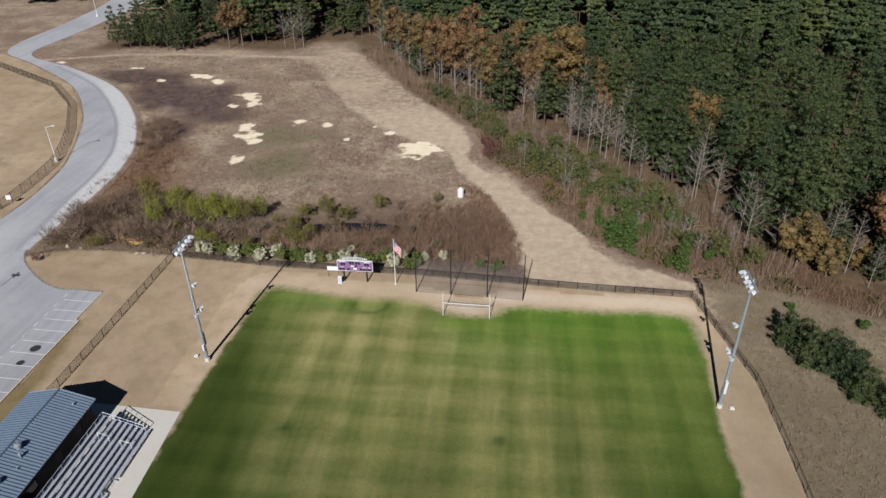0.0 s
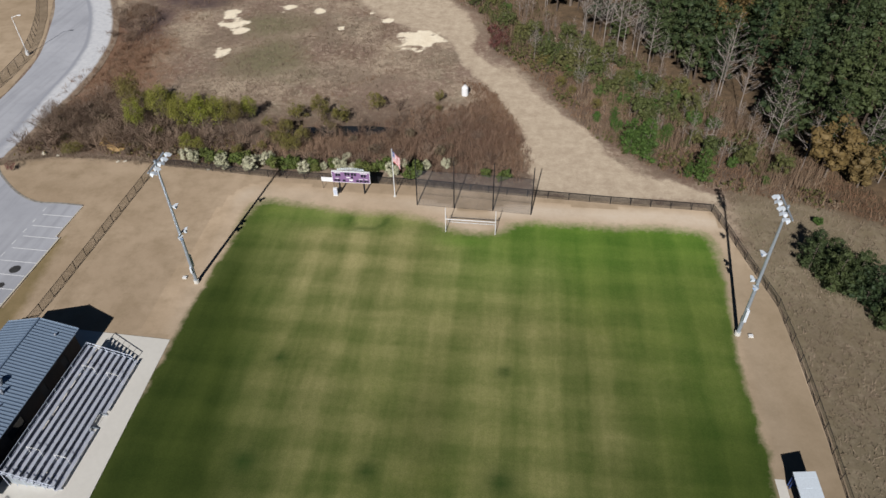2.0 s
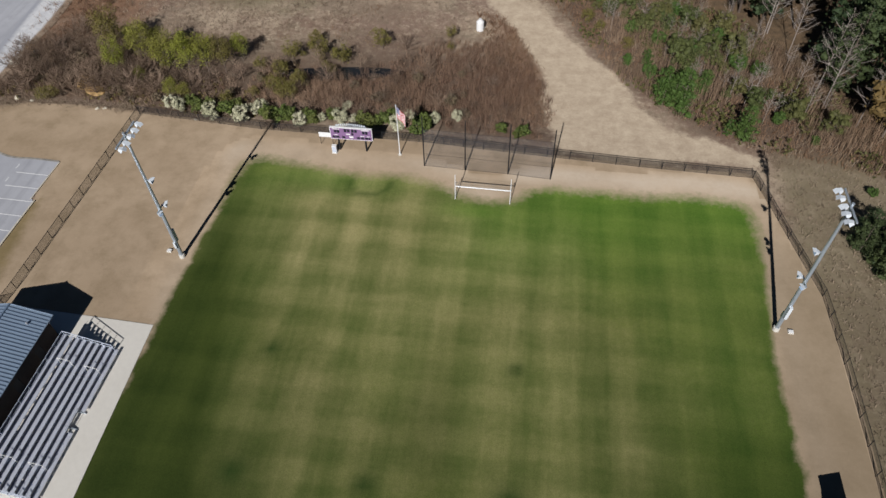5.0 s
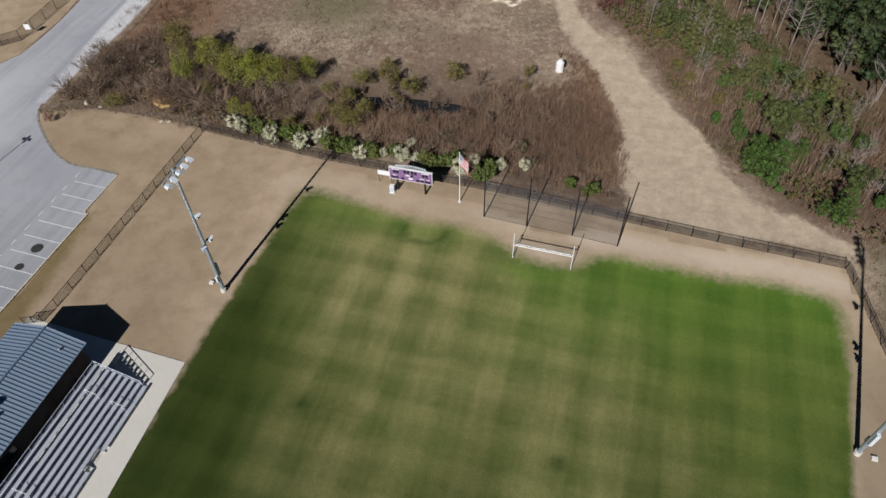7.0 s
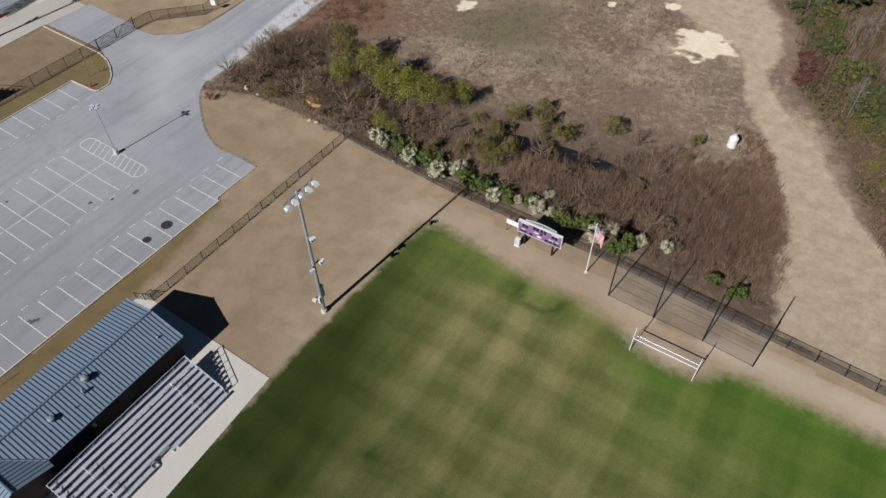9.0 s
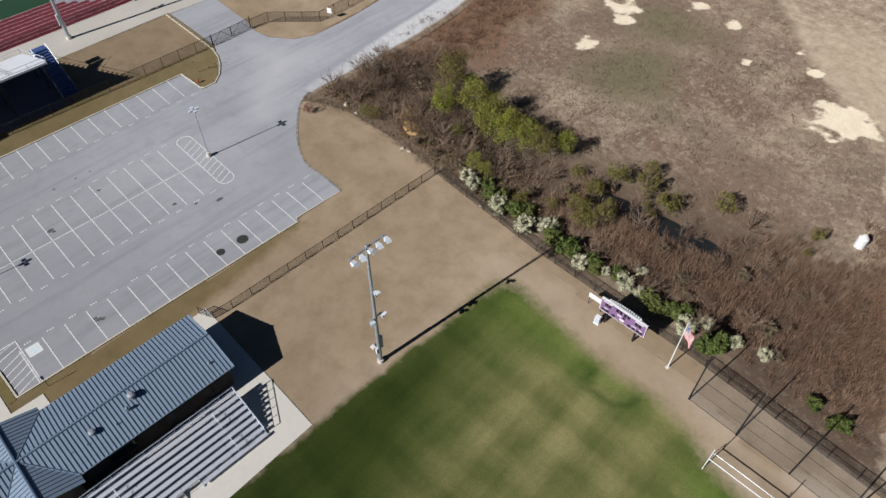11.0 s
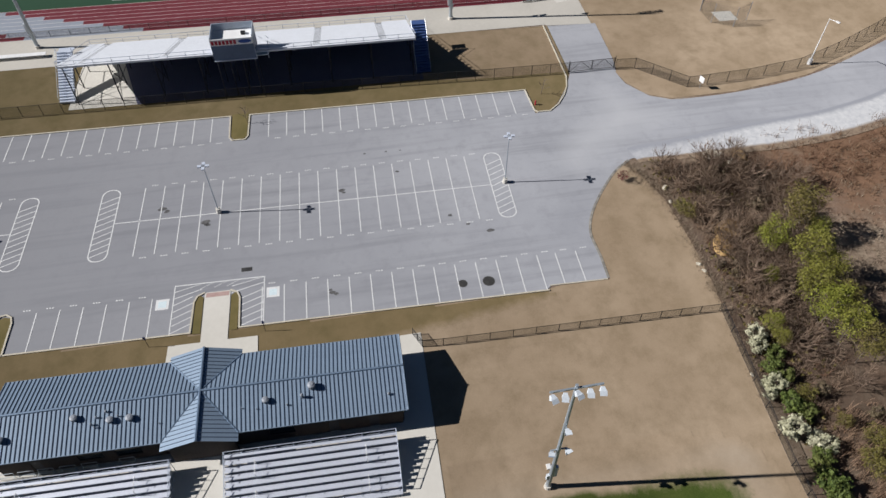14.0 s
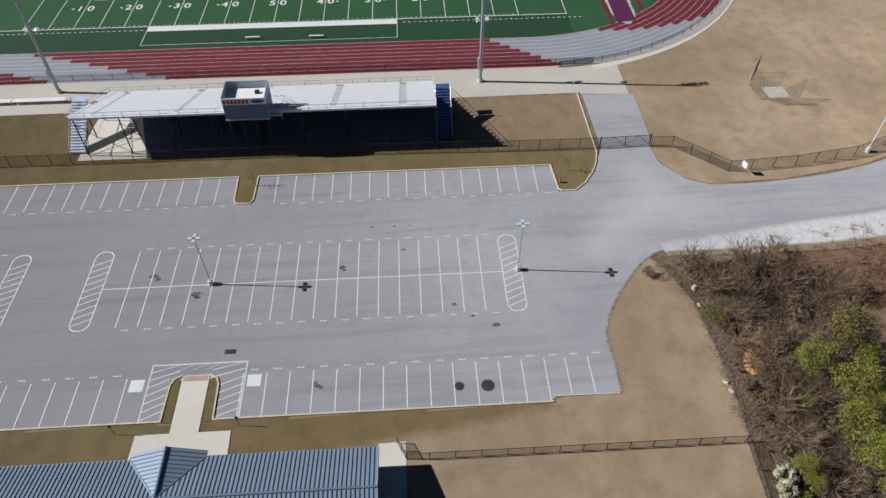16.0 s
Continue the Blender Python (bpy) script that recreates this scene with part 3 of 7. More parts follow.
def wash_ribbon():
    line_s = [q for q in smooth_line(ROAD_S, 10) if 93.5 < q[1] < 200]
    across = (-3.8, -3.3, -2.7, -2.1, -1.0, 0.0, 0.8, 1.6, 2.6)
    V, wash, soil = [], [], []
    for k, (x, y) in enumerate(line_s):
        a, c = line_s[max(k - 1, 0)], line_s[min(k + 1, len(line_s) - 1)]
        d = math.hypot(c[0] - a[0], c[1] - a[1])
        nx, ny = (c[1] - a[1]) / d, -(c[0] - a[0]) / d
        fade = min(1, (y - 93.5) / 22) * min(1, (200 - y) / 25)
        for o in across:
            V.append((x + nx * o * (0.5 + 0.5 * fade), y + ny * o * (0.5 + 0.5 * fade), 0.064))
            wash.append(max(0.0, min(1, (o + 3.4) / (0.9 + 1.6 * (1 - fade)))) * (0.45 + 0.55 * fade) if o > -3.7 else -1.0)
            soil.append(max(0.0, (o - 0.1) / 1.9) if o < 2.5 else 2.0)
    n, w = len(line_s), len(across)
    idx = np.arange(n * w).reshape(n, w)
    F = np.stack([idx[:-1, :-1], idx[:-1, 1:], idx[1:, 1:], idx[1:, :-1]], -1).reshape(-1, 4)[:, ::-1]
    me = arrays("ground_gravel_margin", np.array(V), F, wash_material())
    for key, val in (("wash", wash), ("soil", soil)):
        me.attributes.new(key, "FLOAT", "POINT").data.foreach_set("value", np.array(val, np.float32))
    tagged(new("ground_gravel_margin", me), kind="structure")


wash_ribbon()

# pale dust where the road meets the car park
DUSTY = [(-78.5, 85.0), (-83.4, 91.0), (-86.2, 97.0), (-88.6, 104.0), (-92.8, 105.0), (-94.8, 100.6), (-98.8, 98.0), (-101.6, 96.8), (-101.8, 93.8), (-95.5, 91.6), (-90.0, 85.0), (-84.0, 81.0)]
grid_sheet("road_dusty_junction", np.arange(-104, -73, 0.8), np.arange(79, 107, 0.8), 0.0585, asphalt_material(True), lambda x, y: {"dust": 0.95 * soft(inside(DUSTY, x, y) - 3.0, 5.4)}, lambda x, y: inside(DUSTY, x, y) > 0.6)

# drive through the gate, apron, stadium lawns
flat("lawn_stadium", [P(-85, 38.6), P(21.5, 38.6), P(21.9, 32.9), P(24.4, 33.1), P(26.0, 35.0), P(28.4, 38.6), (-103.8, 91), (-107, 91.3), (-117.8, 91.6), P(-85, 57)], 0.03, lawn_material("thin_dormant_lawn", (0.185, 0.142, 0.07), (0.245, 0.188, 0.105), (0.135, 0.112, 0.05)))
flat("lawn_beside_stand", [P(6.5, 43.3), (-105.0, 76.3), (-104.3, 90.8), (-107, 91.1), (-117.6, 91.4), P(6.5, 56.6)], 0.037, lawn_material("brown_lawn", (0.25, 0.185, 0.12), (0.33, 0.25, 0.17), (0.19, 0.145, 0.085)))
flat("lawn_loop", [(-103, 98.3), (-99.6, 99.2), (-96.1, 101.6), (-94.7, 104.6), (-94.6, 115), (-96.5, 128), (-101.3, 141), (-109.3, 158), (-125.3, 180), (-150, 199.5), (-167, 210), (-330, 210), (-330, 99), (-117, 99.3)], 0.03, TAN)
flat("road_gate_drive", [(-103.4, 91.2), (-110, 91.4), (-117.8, 91.6), (-117.2, 100), (-106.2, 99.3), (-102.9, 98.6)], 0.058, ASPHALT)
# ---- car park: kerbs, islands, markings ----
CRUMBLED = rough_mat("crumbled_asphalt_edge", (0.07, 0.07, 0.075), (0.42, 0.39, 0.34), 0.9, 1.6, 0.95, 0.5)


def kerb(name, pts, width=0.18, height=0.17, mat=KERB):
    sh = Shape()
    for (ax, ay), (bx, by) in zip(pts, pts[1:]):
        dx, dy = bx - ax, by - ay
        d = math.hypot(dx, dy)
        sh.box((ax + bx) / 2, (ay + by) / 2, 0.0, d + width * 0.6, width, height + 0.001 * (len(sh.v) % 16) / 8, math.atan2(dy, dx))
    return tagged(sh.ob(name, mat), kind="structure")


kerb("trim_kerb_near_south", [P(-85, -0.09), P(-47.4, -0.09), P(-47.4, 4.6), P(-46.9, 5.4), P(-46.3, 5.5), P(-45.7, 5.1), P(-45.45, 4.2), P(-45.45, -0.09)])
kerb("trim_kerb_near", [P(-45.45, -0.09), P(-25.5, -0.09), P(-25.4, 4.2), P(-25.1, 5.0), P(-24.3, 5.45)])
kerb("trim_kerb_walk", [P(-21.3, 5.45), P(-20.5, 5.0), P(-20.2, 4.2), P(-20.1, -0.09), P(15.6, -0.09)])
kerb("trim_kerb_far_south", [P(-85, 38.5), P(-23.0, 38.5), P(-22.9, 33.6), P(-22.5, 32.9), P(-20.7, 32.9), P(-20.3, 33.6), P(-20.2, 38.5), P(21.6, 38.5), P(21.9, 33.4), P(22.3, 32.9), P(24.2, 32.9), P(25.9, 34.4), P(27.4, 36.6), P(28.3, 38.6), P(28.9, 41.0), P(28.9, 56)])
kerb("trim_kerb_curve", smooth_line([(-63.0, 83.1), (-66.5, 83.3), (-70.6, 83.4), (-74.9, 85.5), (-80.2, 89.9), (-82.4, 92.9)], 4), 0.3, 0.06, CRUMBLED)
kerb("trim_kerb_end", [P(15.9, 0.6), P(22.9, 0.55)], 0.14, 0.1)
def strip_material():
    """Half-green grass by the kerb that fades into the dormant lawn."""
    m, nt, b = nodes_of("fading_kerb_lawn")
    v = coords(nt)
    n3 = noise_node(nt, v, 6.0, 5, 0.7)
    e = calc(nt, "ADD", attr(nt, "green"), calc(nt, "MULTIPLY", calc(nt, "SUBTRACT", noise_node(nt, v, 0.6, 6, 0.7), 0.5), 0.9))
    nt.links.new(mix(nt, ramp(nt, e, 0.2, 0.8), lawn_colour(nt, v, n3, *TANS), lawn_colour(nt, v, n3, *OLIVES)), b.inputs["Base Color"])
    b.inputs["Roughness"].default_value = 0.95
    b.inputs["Diffuse Roughness"].default_value = 0.5
    b.inputs["Specular IOR Level"].default_value = 0.1
    bump(nt, b, n3, 0.25, 0.05)
    return m


def strip_sw(x, y):
    return (x + 63.06) * SS + (y - 60) * SC, -(x + 63.06) * SC + (y - 60) * SS


def strip_values(x, y):
    s, w = strip_sw(x, y)
    wide = np.clip(5.4 - (s + 12) * 0.17, 0.6, 5.4)
    return {"green": soft(w + wide, 2.4)}


grid_sheet("lawn_strip_near", np.arange(-67.5, -55.0, 0.5), np.arange(-25, 76.5, 0.75), 0.042, strip_material(), strip_values, lambda x, y: (strip_sw(x, y)[1] < -0.25) & (strip_sw(x, y)[1] > np.where(strip_sw(x, y)[0] < -3, -5.3, -7.0)))
for a, c, w0, w1 in ((-25.25, -24.35, 0.0, 5.1), (-21.2, -20.3, 0.0, 5.1), (-47.3, -45.55, 0.0, 5.2)):
    flat("lawn_island", [P(a, w0 - 0.3), P(c, w0 - 0.3), P(c, w1 - 0.3), P((a + c) / 2, w1), P(a, w1 - 0.4)], 0.10, OLIVE)
flat("lawn_island_far", [P(-22.75, 38.9), P(-22.7, 33.7), P(-22.3, 33.1), P(-20.9, 33.1), P(-20.45, 33.7), P(-20.35, 38.9)], 0.09, OLIVE)

# walk and entrance plaza
flat("pavement_walk", [P(-24.25, 5.45), P(-24.25, -1.5), P(-27.7, -1.5), P(-27.8, -5.4), P(-17.9, -5.4), P(-18.0, -1.5), P(-21.3, -1.5), P(-21.3, 5.45)], 0.105, CONCRETE)
flat("trim_tactile_strip", [P(-24.1, 5.35), P(-24.1, 4.7), P(-21.45, 4.7), P(-21.45, 5.35)], 0.115, rough_mat("worn_red_paving", (0.40, 0.26, 0.24), (0.48, 0.35, 0.32), 0.8, 5))
SLAB = [(-59.3, 59.8), (-39.3, 58.95), (-38.9, 34.3), (-38.6, -26), (-60.0, -26), (-58.9, 20), (-57.9, 56.9), (-59.3, 57.0)]
flat("pavement_field_house", SLAB, 0.09, CONCRETE)

# painted lines: one mesh for each length
line_mesh = {}


def line(s, w0, w1, slant=0.0, width=0.12):
    key = (round(w1 - w0, 2), round(slant, 2), width)
    if key not in line_mesh:
        L = w1 - w0
        line_mesh[key] = Shape().add([(-width / 2, 0, 0), (width / 2, 0, 0), (width / 2 + slant, L, 0), (-width / 2 + slant, L, 0)], [(0, 1, 2, 3)]).mesh("parking_line", PAINT)
    x, y = P(s, w0)
    # local y runs west, local x north
    m = Matrix(((SS, -SC, 0, x), (SC, SS, 0, y), (0, 0, 1, 0.066), (0, 0, 0, 1)))
    return linked("parking_line", line_mesh[key], lot, "", m)


def bars(s, w, n=3):
    """A stall's number, too small to read."""
    key = ("bars", n)
    if key not in line_mesh:
        sh = Shape()
        for k in range(n):
            sh.add([(k * 0.3 - 0.4, 0, 0), (k * 0.3 - 0.2, 0, 0), (k * 0.3 - 0.2, 0.16, 0), (k * 0.3 - 0.4, 0.16, 0)], [(0, 1, 2, 3)])
        line_mesh[key] = sh.mesh("stall_mark", PAINT)
    x, y = P(s, w)
    linked("stall_mark", line_mesh[key], lot, "", Matrix(((SS, -SC, 0, x), (SC, SS, 0, y), (0, 0, 1, 0.066), (0, 0, 0, 1))))


near = [-17.65 + 2.544 * k for k in range(14)]
for s in near + [-30.22 - 2.56 * k for k in range(6)] + [-47.6 - 2.56 * k for k in range(5)]:
    line(s, 0.0, 5.4)
for s in (17.75, 20.3):
    line(s, 0.7, 5.4)
for s in near + [17.75, 20.3]:
    bars(s + 1.1, 5.75)
for k in range(6):
    bars(-31.4 - 2.56 * k, 5.75)
for s in [-17.4 + 2.6 * k for k in range(15)] + [-25.6 - 2.55 * k for k in range(14)]:
    line(s, 33.0, 38.4)
    bars(s + 1.3, 32.5)
mids = [-3.0 + 2.535 * k for k in range(-12, 6)]
for s in mids + [-51.7 - 2.54 * k for k in range(8)]:
    line(s, 12.5, 24.65)
    bars(s + 1.2, 12.05)
    bars(s + 1.2, 24.95)


def long_line(s0, s1, w):
    a, c = P(s0, w - 0.06), P(s1, w + 0.06)
    p = [P(s0, w - 0.06), P(s1, w - 0.06), P(s1, w + 0.06), P(s0, w + 0.06)]
    flat("parking_line", p, 0.066, PAINT, parent=lot)


long_line(-36.5, 12.4, 18.5)
long_line(-70, -49.2, 18.5)


def hatch_box(s0, s1, w0, w1):
    """A rounded painted island with slanting bars."""
    sh = Shape()
    r, pts = 1.1, []
    for cs, cw, a0 in ((s1 - r, w1 - r, 0), (s0 + r, w1 - r, 90), (s0 + r, w0 + r, 180), (s1 - r, w0 + r, 270)):
        for k in range(6):
            a = radians(a0 + 18 * k)
            pts.append((cs + r * math.cos(a), cw + r * math.sin(a)))
    n = len(pts)
    ins = [((s0 + s1) / 2 + (a - (s0 + s1) / 2) * (1 - 0.26 / (s1 - s0)), (w0 + w1) / 2 + (c - (w0 + w1) / 2) * (1 - 0.26 / (w1 - w0))) for a, c in pts]
    sh.add([P3(a, c, 0.067) for a, c in pts] + [P3(a, c, 0.067) for a, c in ins], [(i, (i + 1) % n, n + (i + 1) % n, n + i) for i in range(n)])
    w = w0 + 0.7
    while w < w1 - 1.5:
        sh.add([P3(s0 + 0.12, w, 0.067), P3(s1 - 0.12, w + 1.0, 0.067), P3(s1 - 0.12, w + 1.13, 0.067), P3(s0 + 0.12, w + 0.13, 0.067)], [(0, 1, 2, 3)])
        w += 1.05
    tagged(sh.ob("painted_island", PAINT, lot))


hatch_box(12.3, 14.7, 12.2, 24.9)
hatch_box(-38.9, -36.5, 12.2, 24.9)
hatch_box(-49.2, -46.8, 12.2, 24.9)
# hatched crossing round the walk
sh = Shape()
for a, c, w0, w1 in ((-27.85, -27.72, 0, 6.9), (-17.5, -17.37, 0, 6.9), (-27.85, -17.37, 6.9, 7.03)):
    sh.add([P3(a, w0, 0.067), P3(c, w0, 0.067), P3(c, w1, 0.067), P3(a, w1, 0.067)], [(0, 1, 2, 3)])
for k in range(7):
    w = 0.1 + k * 0.98
    for a, c in ((-27.75, -25.6 if k < 5 else -24.6), (-20.0 if k < 5 else -21.2, -17.45)):
        sh.add([P3(a, w, 0.067), P3(c, min(w + 1.05, 6.9), 0.067), P3(c, min(w + 1.17, 6.95), 0.067), P3(a, w + 0.12, 0.067)], [(0, 1, 2, 3)])
for s in (-24.9, -23.4, -21.9):
    sh.add([P3(s, 6.15, 0.067), P3(s + 1.5, 6.9, 0.067), P3(s + 1.62, 6.9, 0.067), P3(s + 0.14, 6.15, 0.067)], [(0, 1, 2, 3)])
sh.ob("painted_crossing", PAINT, lot)
PALEBLUE = rough_mat("pale_blue_paint", (0.55, 0.68, 0.74), (0.70, 0.78, 0.80), 1.5, 8)
for s in (-29.0, -16.4):
    sq = flat("accessible_stall_mark", [P(s - 0.75, 3.7), P(s + 0.75, 3.7), P(s + 0.75, 5.2), P(s - 0.75, 5.2)], 0.066, PAINT, parent=lot)
    flat("accessible_stall_symbol", [P(s - 0.45, 4.0), P(s + 0.45, 4.0), P(s + 0.45, 4.9), P(s - 0.45, 4.9)], 0.07, PALEBLUE, parent=sq)

# oil spots, drains
OIL = rough_mat("oil_stain", (0.06, 0.06, 0.065), (0.16, 0.155, 0.155), 1.2, 4)
IRON = rough_mat("cast_iron", (0.025, 0.025, 0.027), (0.06, 0.058, 0.055), 1.5, 8, 0.7, 0.2)
for x, y, r in ((-65.05, 68.95, 0.68), (-65.25, 65.85, 0.5)):
    cover = thing("manhole_cover", "dark round cast iron manhole cover in the asphalt", "manhole", "manholes", (x, y, 0.05))
    Shape().prism([(r * math.cos(a * math.pi / 8), r * math.sin(a * math.pi / 8)) for a in range(16)], 0.0, 0.025).ob("lid", IRON, cover)
    Shape().prism([((r + 0.07) * math.cos(a * math.pi / 8), (r + 0.07) * math.sin(a * math.pi / 8)) for a in range(16)], 0.0, 0.015).ob("rim", OIL, cover)
grate = thing("drain_grate", "dark rectangular cast iron drain grate in the asphalt", "drain", "", (-72.15, 40.75, 0.05), -2.1)
for k in range(7):
    Shape().box(0, -0.51 + 0.17 * k, 0.012, 0.5, 0.09, 0.03).ob("bar", IRON, grate)
Shape().box(0, 0, 0.0, 0.64, 1.3, 0.012).ob("frame", OIL, grate)
rng = random.Random(7)
for x, y, r in ((-66.8, 50.6, 0.3), (-66.5, 51.0, 0.22), (-67.2, 50.4, 0.2), (-83.7, 53.1, 0.35), (-83.2, 53.4, 0.2), (-81.0, 35.5, 0.5), (-80.5, 35.9, 0.3), (-84.5, 30.0, 0.4), (-83.9, 30.6, 0.3), (-86.0, 61.0, 0.2), (-76.5, 66.5, 0.25), (-73.0, 71.0, 0.35), (-74.6, 68.5, 0.2), (-90.5, 57, 0.15), (-90.4, 60, 0.15), (-90.3, 62, 0.12)):
    q = [(x + r * rng.uniform(0.6, 1.2) * math.cos(a), y + 1.4 * r * rng.uniform(0.6, 1.2) * math.sin(a)) for a in np.arange(0, 6.2, 0.6)]
    flat("oil_stain", q, 0.064, OIL, parent=lot)


# ---- car park lamps ----
def lot_lamp(x, y):
    t = thing("parking_lamp", "tall galvanised parking lot lamp with four heads on a concrete base", "street lamp", "parking lot lamps", (x, y, 0.05), -2.1)
    Shape().tube((0, 0, 0), (0, 0, 0.75), 0.33, 0.3, 12).ob("base", CONCRETE, t)
    Shape().tube((0, 0, 0.75), (0, 0, 8.1), 0.085, 0.055, 8).ob("pole", STEEL, t)
    for k in range(4):
        a = k * math.pi / 2
        c, s = math.cos(a), math.sin(a)
        arm = Shape().tube((0, 0, 7.95), (0.22 * c, 0.22 * s, 8.02), 0.035).ob("arm", STEEL, t)
        Shape().box(0.46 * c, 0.46 * s, 7.93, 0.48, 0.36, 0.14, a).ob("head", ALU, arm)
        Shape().box(0.46 * c, 0.46 * s, 7.91, 0.36, 0.26, 0.02, a).ob("lens", GLASSY, arm)
    return t


for q in ((-81.2, 74.95), (-82.5, 37.25), (-83.9, -1.4)):
    lot_lamp(*q)


def sign_post(x, y):
    t = thing("parking_sign", "small accessible parking sign on a thin steel post", "sign", "parking signs", (x, y, 0.04), -2.1)
    Shape().tube((0, 0, 0), (0, 0, 2.0), 0.03).ob("post", BLACK, t)
    Shape().box(0.03, 0, 1.45, 0.02, 0.3, 0.5).ob("plate", BLUE, t)


sign_post(-62.9, 30.2)
sign_post(-62.7, 42.8)
# ---- field house ----
house = thing("field_house", "long field house, blue-grey standing seam metal roof, cross gable", "building", "", (0, 0, 0))
RW, RZ, EZ, EW0, EW1 = -10.4, 4.6, 3.45, -5.95, -14.75
S0, S1, SCN, HALF = -42.0, -2.6, -22.4, 3.6
IN = 0.55


def wall_box(name, s0, s1, w0, w1, z0, z1, mat=BRICK):
    return Shape().hexa([P3(s0, w1, z0), P3(s1, w1, z0), P3(s1, w0, z0), P3(s0, w0, z0), P3(s0, w1, z1), P3(s1, w1, z1), P3(s1, w0, z1), P3(s0, w0, z1)]).ob(name, mat, house)


def wall_run(s0, s1, w, openings, name="wall"):
    """A long wall with doors and windows cut through: (centre, width, sill, head)."""
    def blk(a, c, z0, z1):
        Shape().hexa([P3(a, w - 0.12, z0), P3(c, w - 0.12, z0), P3(c, w + 0.12, z0), P3(a, w + 0.12, z0), P3(a, w - 0.12, z1), P3(c, w - 0.12, z1), P3(c, w + 0.12, z1), P3(a, w + 0.12, z1)]).ob(name, BRICK, house)
    at = s0
    for c, wide, z0, z1 in openings:
        blk(at, c - wide / 2, 0.09, 3.4)
        if z0 > 0.2:
            blk(c - wide / 2, c + wide / 2, 0.09, z0)
        blk(c - wide / 2, c + wide / 2, z1, 3.4)
        at = c + wide / 2
    blk(at, s1, 0.09, 3.4)


east = [(-38, 1.0, 0.1, 2.2), (-33, 2.4, 1.1, 2.3), (-29.5, 2.4, 1.1, 2.3), (-22.2, 1.9, 0.1, 2.3), (-15, 2.4, 1.1, 2.3), (-10, 1.0, 0.1, 2.2), (-6, 1.0, 0.1, 2.2)]
west = [(-36, 1.6, 1.2, 2.3), (-30, 1.6, 1.2, 2.3), (-22.2, 2.0, 0.1, 2.3), (-14, 1.6, 1.2, 2.3), (-8, 1.6, 1.2, 2.3)]
wall_run(S0 + IN, S1 - IN, EW1 + IN, east)
wall_run(S0 + IN, S1 - IN, EW0 - IN, west)
for rows, w in ((east, EW1 + IN), (west, EW0 - IN)):
    for c, wide, z0, z1 in rows:
        name, mat = ("door", DOOR) if z0 < 0.2 else ("window", DARKGLASS)
        wall_box(name, c - wide / 2, c + wide / 2, w + 0.04, w - 0.04, z0 if z0 > 0.2 else 0.09, z1, mat)
for s, out in ((S1 - IN, 1), (S0 + IN, -1)):
    a, c = EW1 + IN + 0.12, EW0 - IN - 0.12
    sh = Shape()
    prof = [(a, 0.09), (c, 0.09), (c, 3.4), (RW, RZ - 0.18), (a, 3.4)]
    sh.add([P3(s - 0.12, w, z) for w, z in prof] + [P3(s + 0.12, w, z) for w, z in prof], [(4, 3, 2, 1, 0), (5, 6, 7, 8, 9)] + [(i, (i + 1) % 5, 5 + (i + 1) % 5, 5 + i) for i in range(5)])
    sh.ob("gable_wall", BRICK, house)
SEAM, PITCHW = 0.05, 0.41
panel_mesh = {}


def roof_panel(top0, top1, low1, low0, share=None, at=None):
    """One roof pan with its standing seam; corners as (s, w, z)."""
    A = [Vector(P3(*q)) for q in (top0, top1, low1, low0)]
    o = A[0].copy()
    key = share
    if key is None or key not in panel_mesh:
        L = [a - o for a in A]
        n = (L[1] - L[0]).cross(L[3] - L[0]) if (L[1] - L[0]).length > 1e-4 else (L[2] - L[3]).cross(L[0] - L[3])
        n.normalize()
        if n.z < 0:
            n = -n
        sh = Shape()
        d = -0.05 * n
        sh.hexa([L[0] + d, L[3] + d, L[2] + d, L[1] + d, L[0], L[3], L[2], L[1]])
        me = sh.mesh("roof_panel", ROOF)
        rb = Shape()
        along = (L[2] - L[3]).normalized() * SEAM
        rb.hexa([L[0], L[3], L[3] + along, L[0] + along, L[0] + n * 0.065, L[3] + n * 0.065, L[3] + along + n * 0.065, L[0] + along + n * 0.065])
        rib = rb.mesh("seam", DARKSEAM)
        if key is None:
            pan = linked("roof_panel", me, house, "", Matrix.Translation(o))
            linked("seam", rib, pan)
            return
        panel_mesh[key] = (me, rib)
    me, rib = panel_mesh[key]
    pan = linked("roof_panel", me, house, "", Matrix.Translation(o))
    linked("seam", rib, pan)


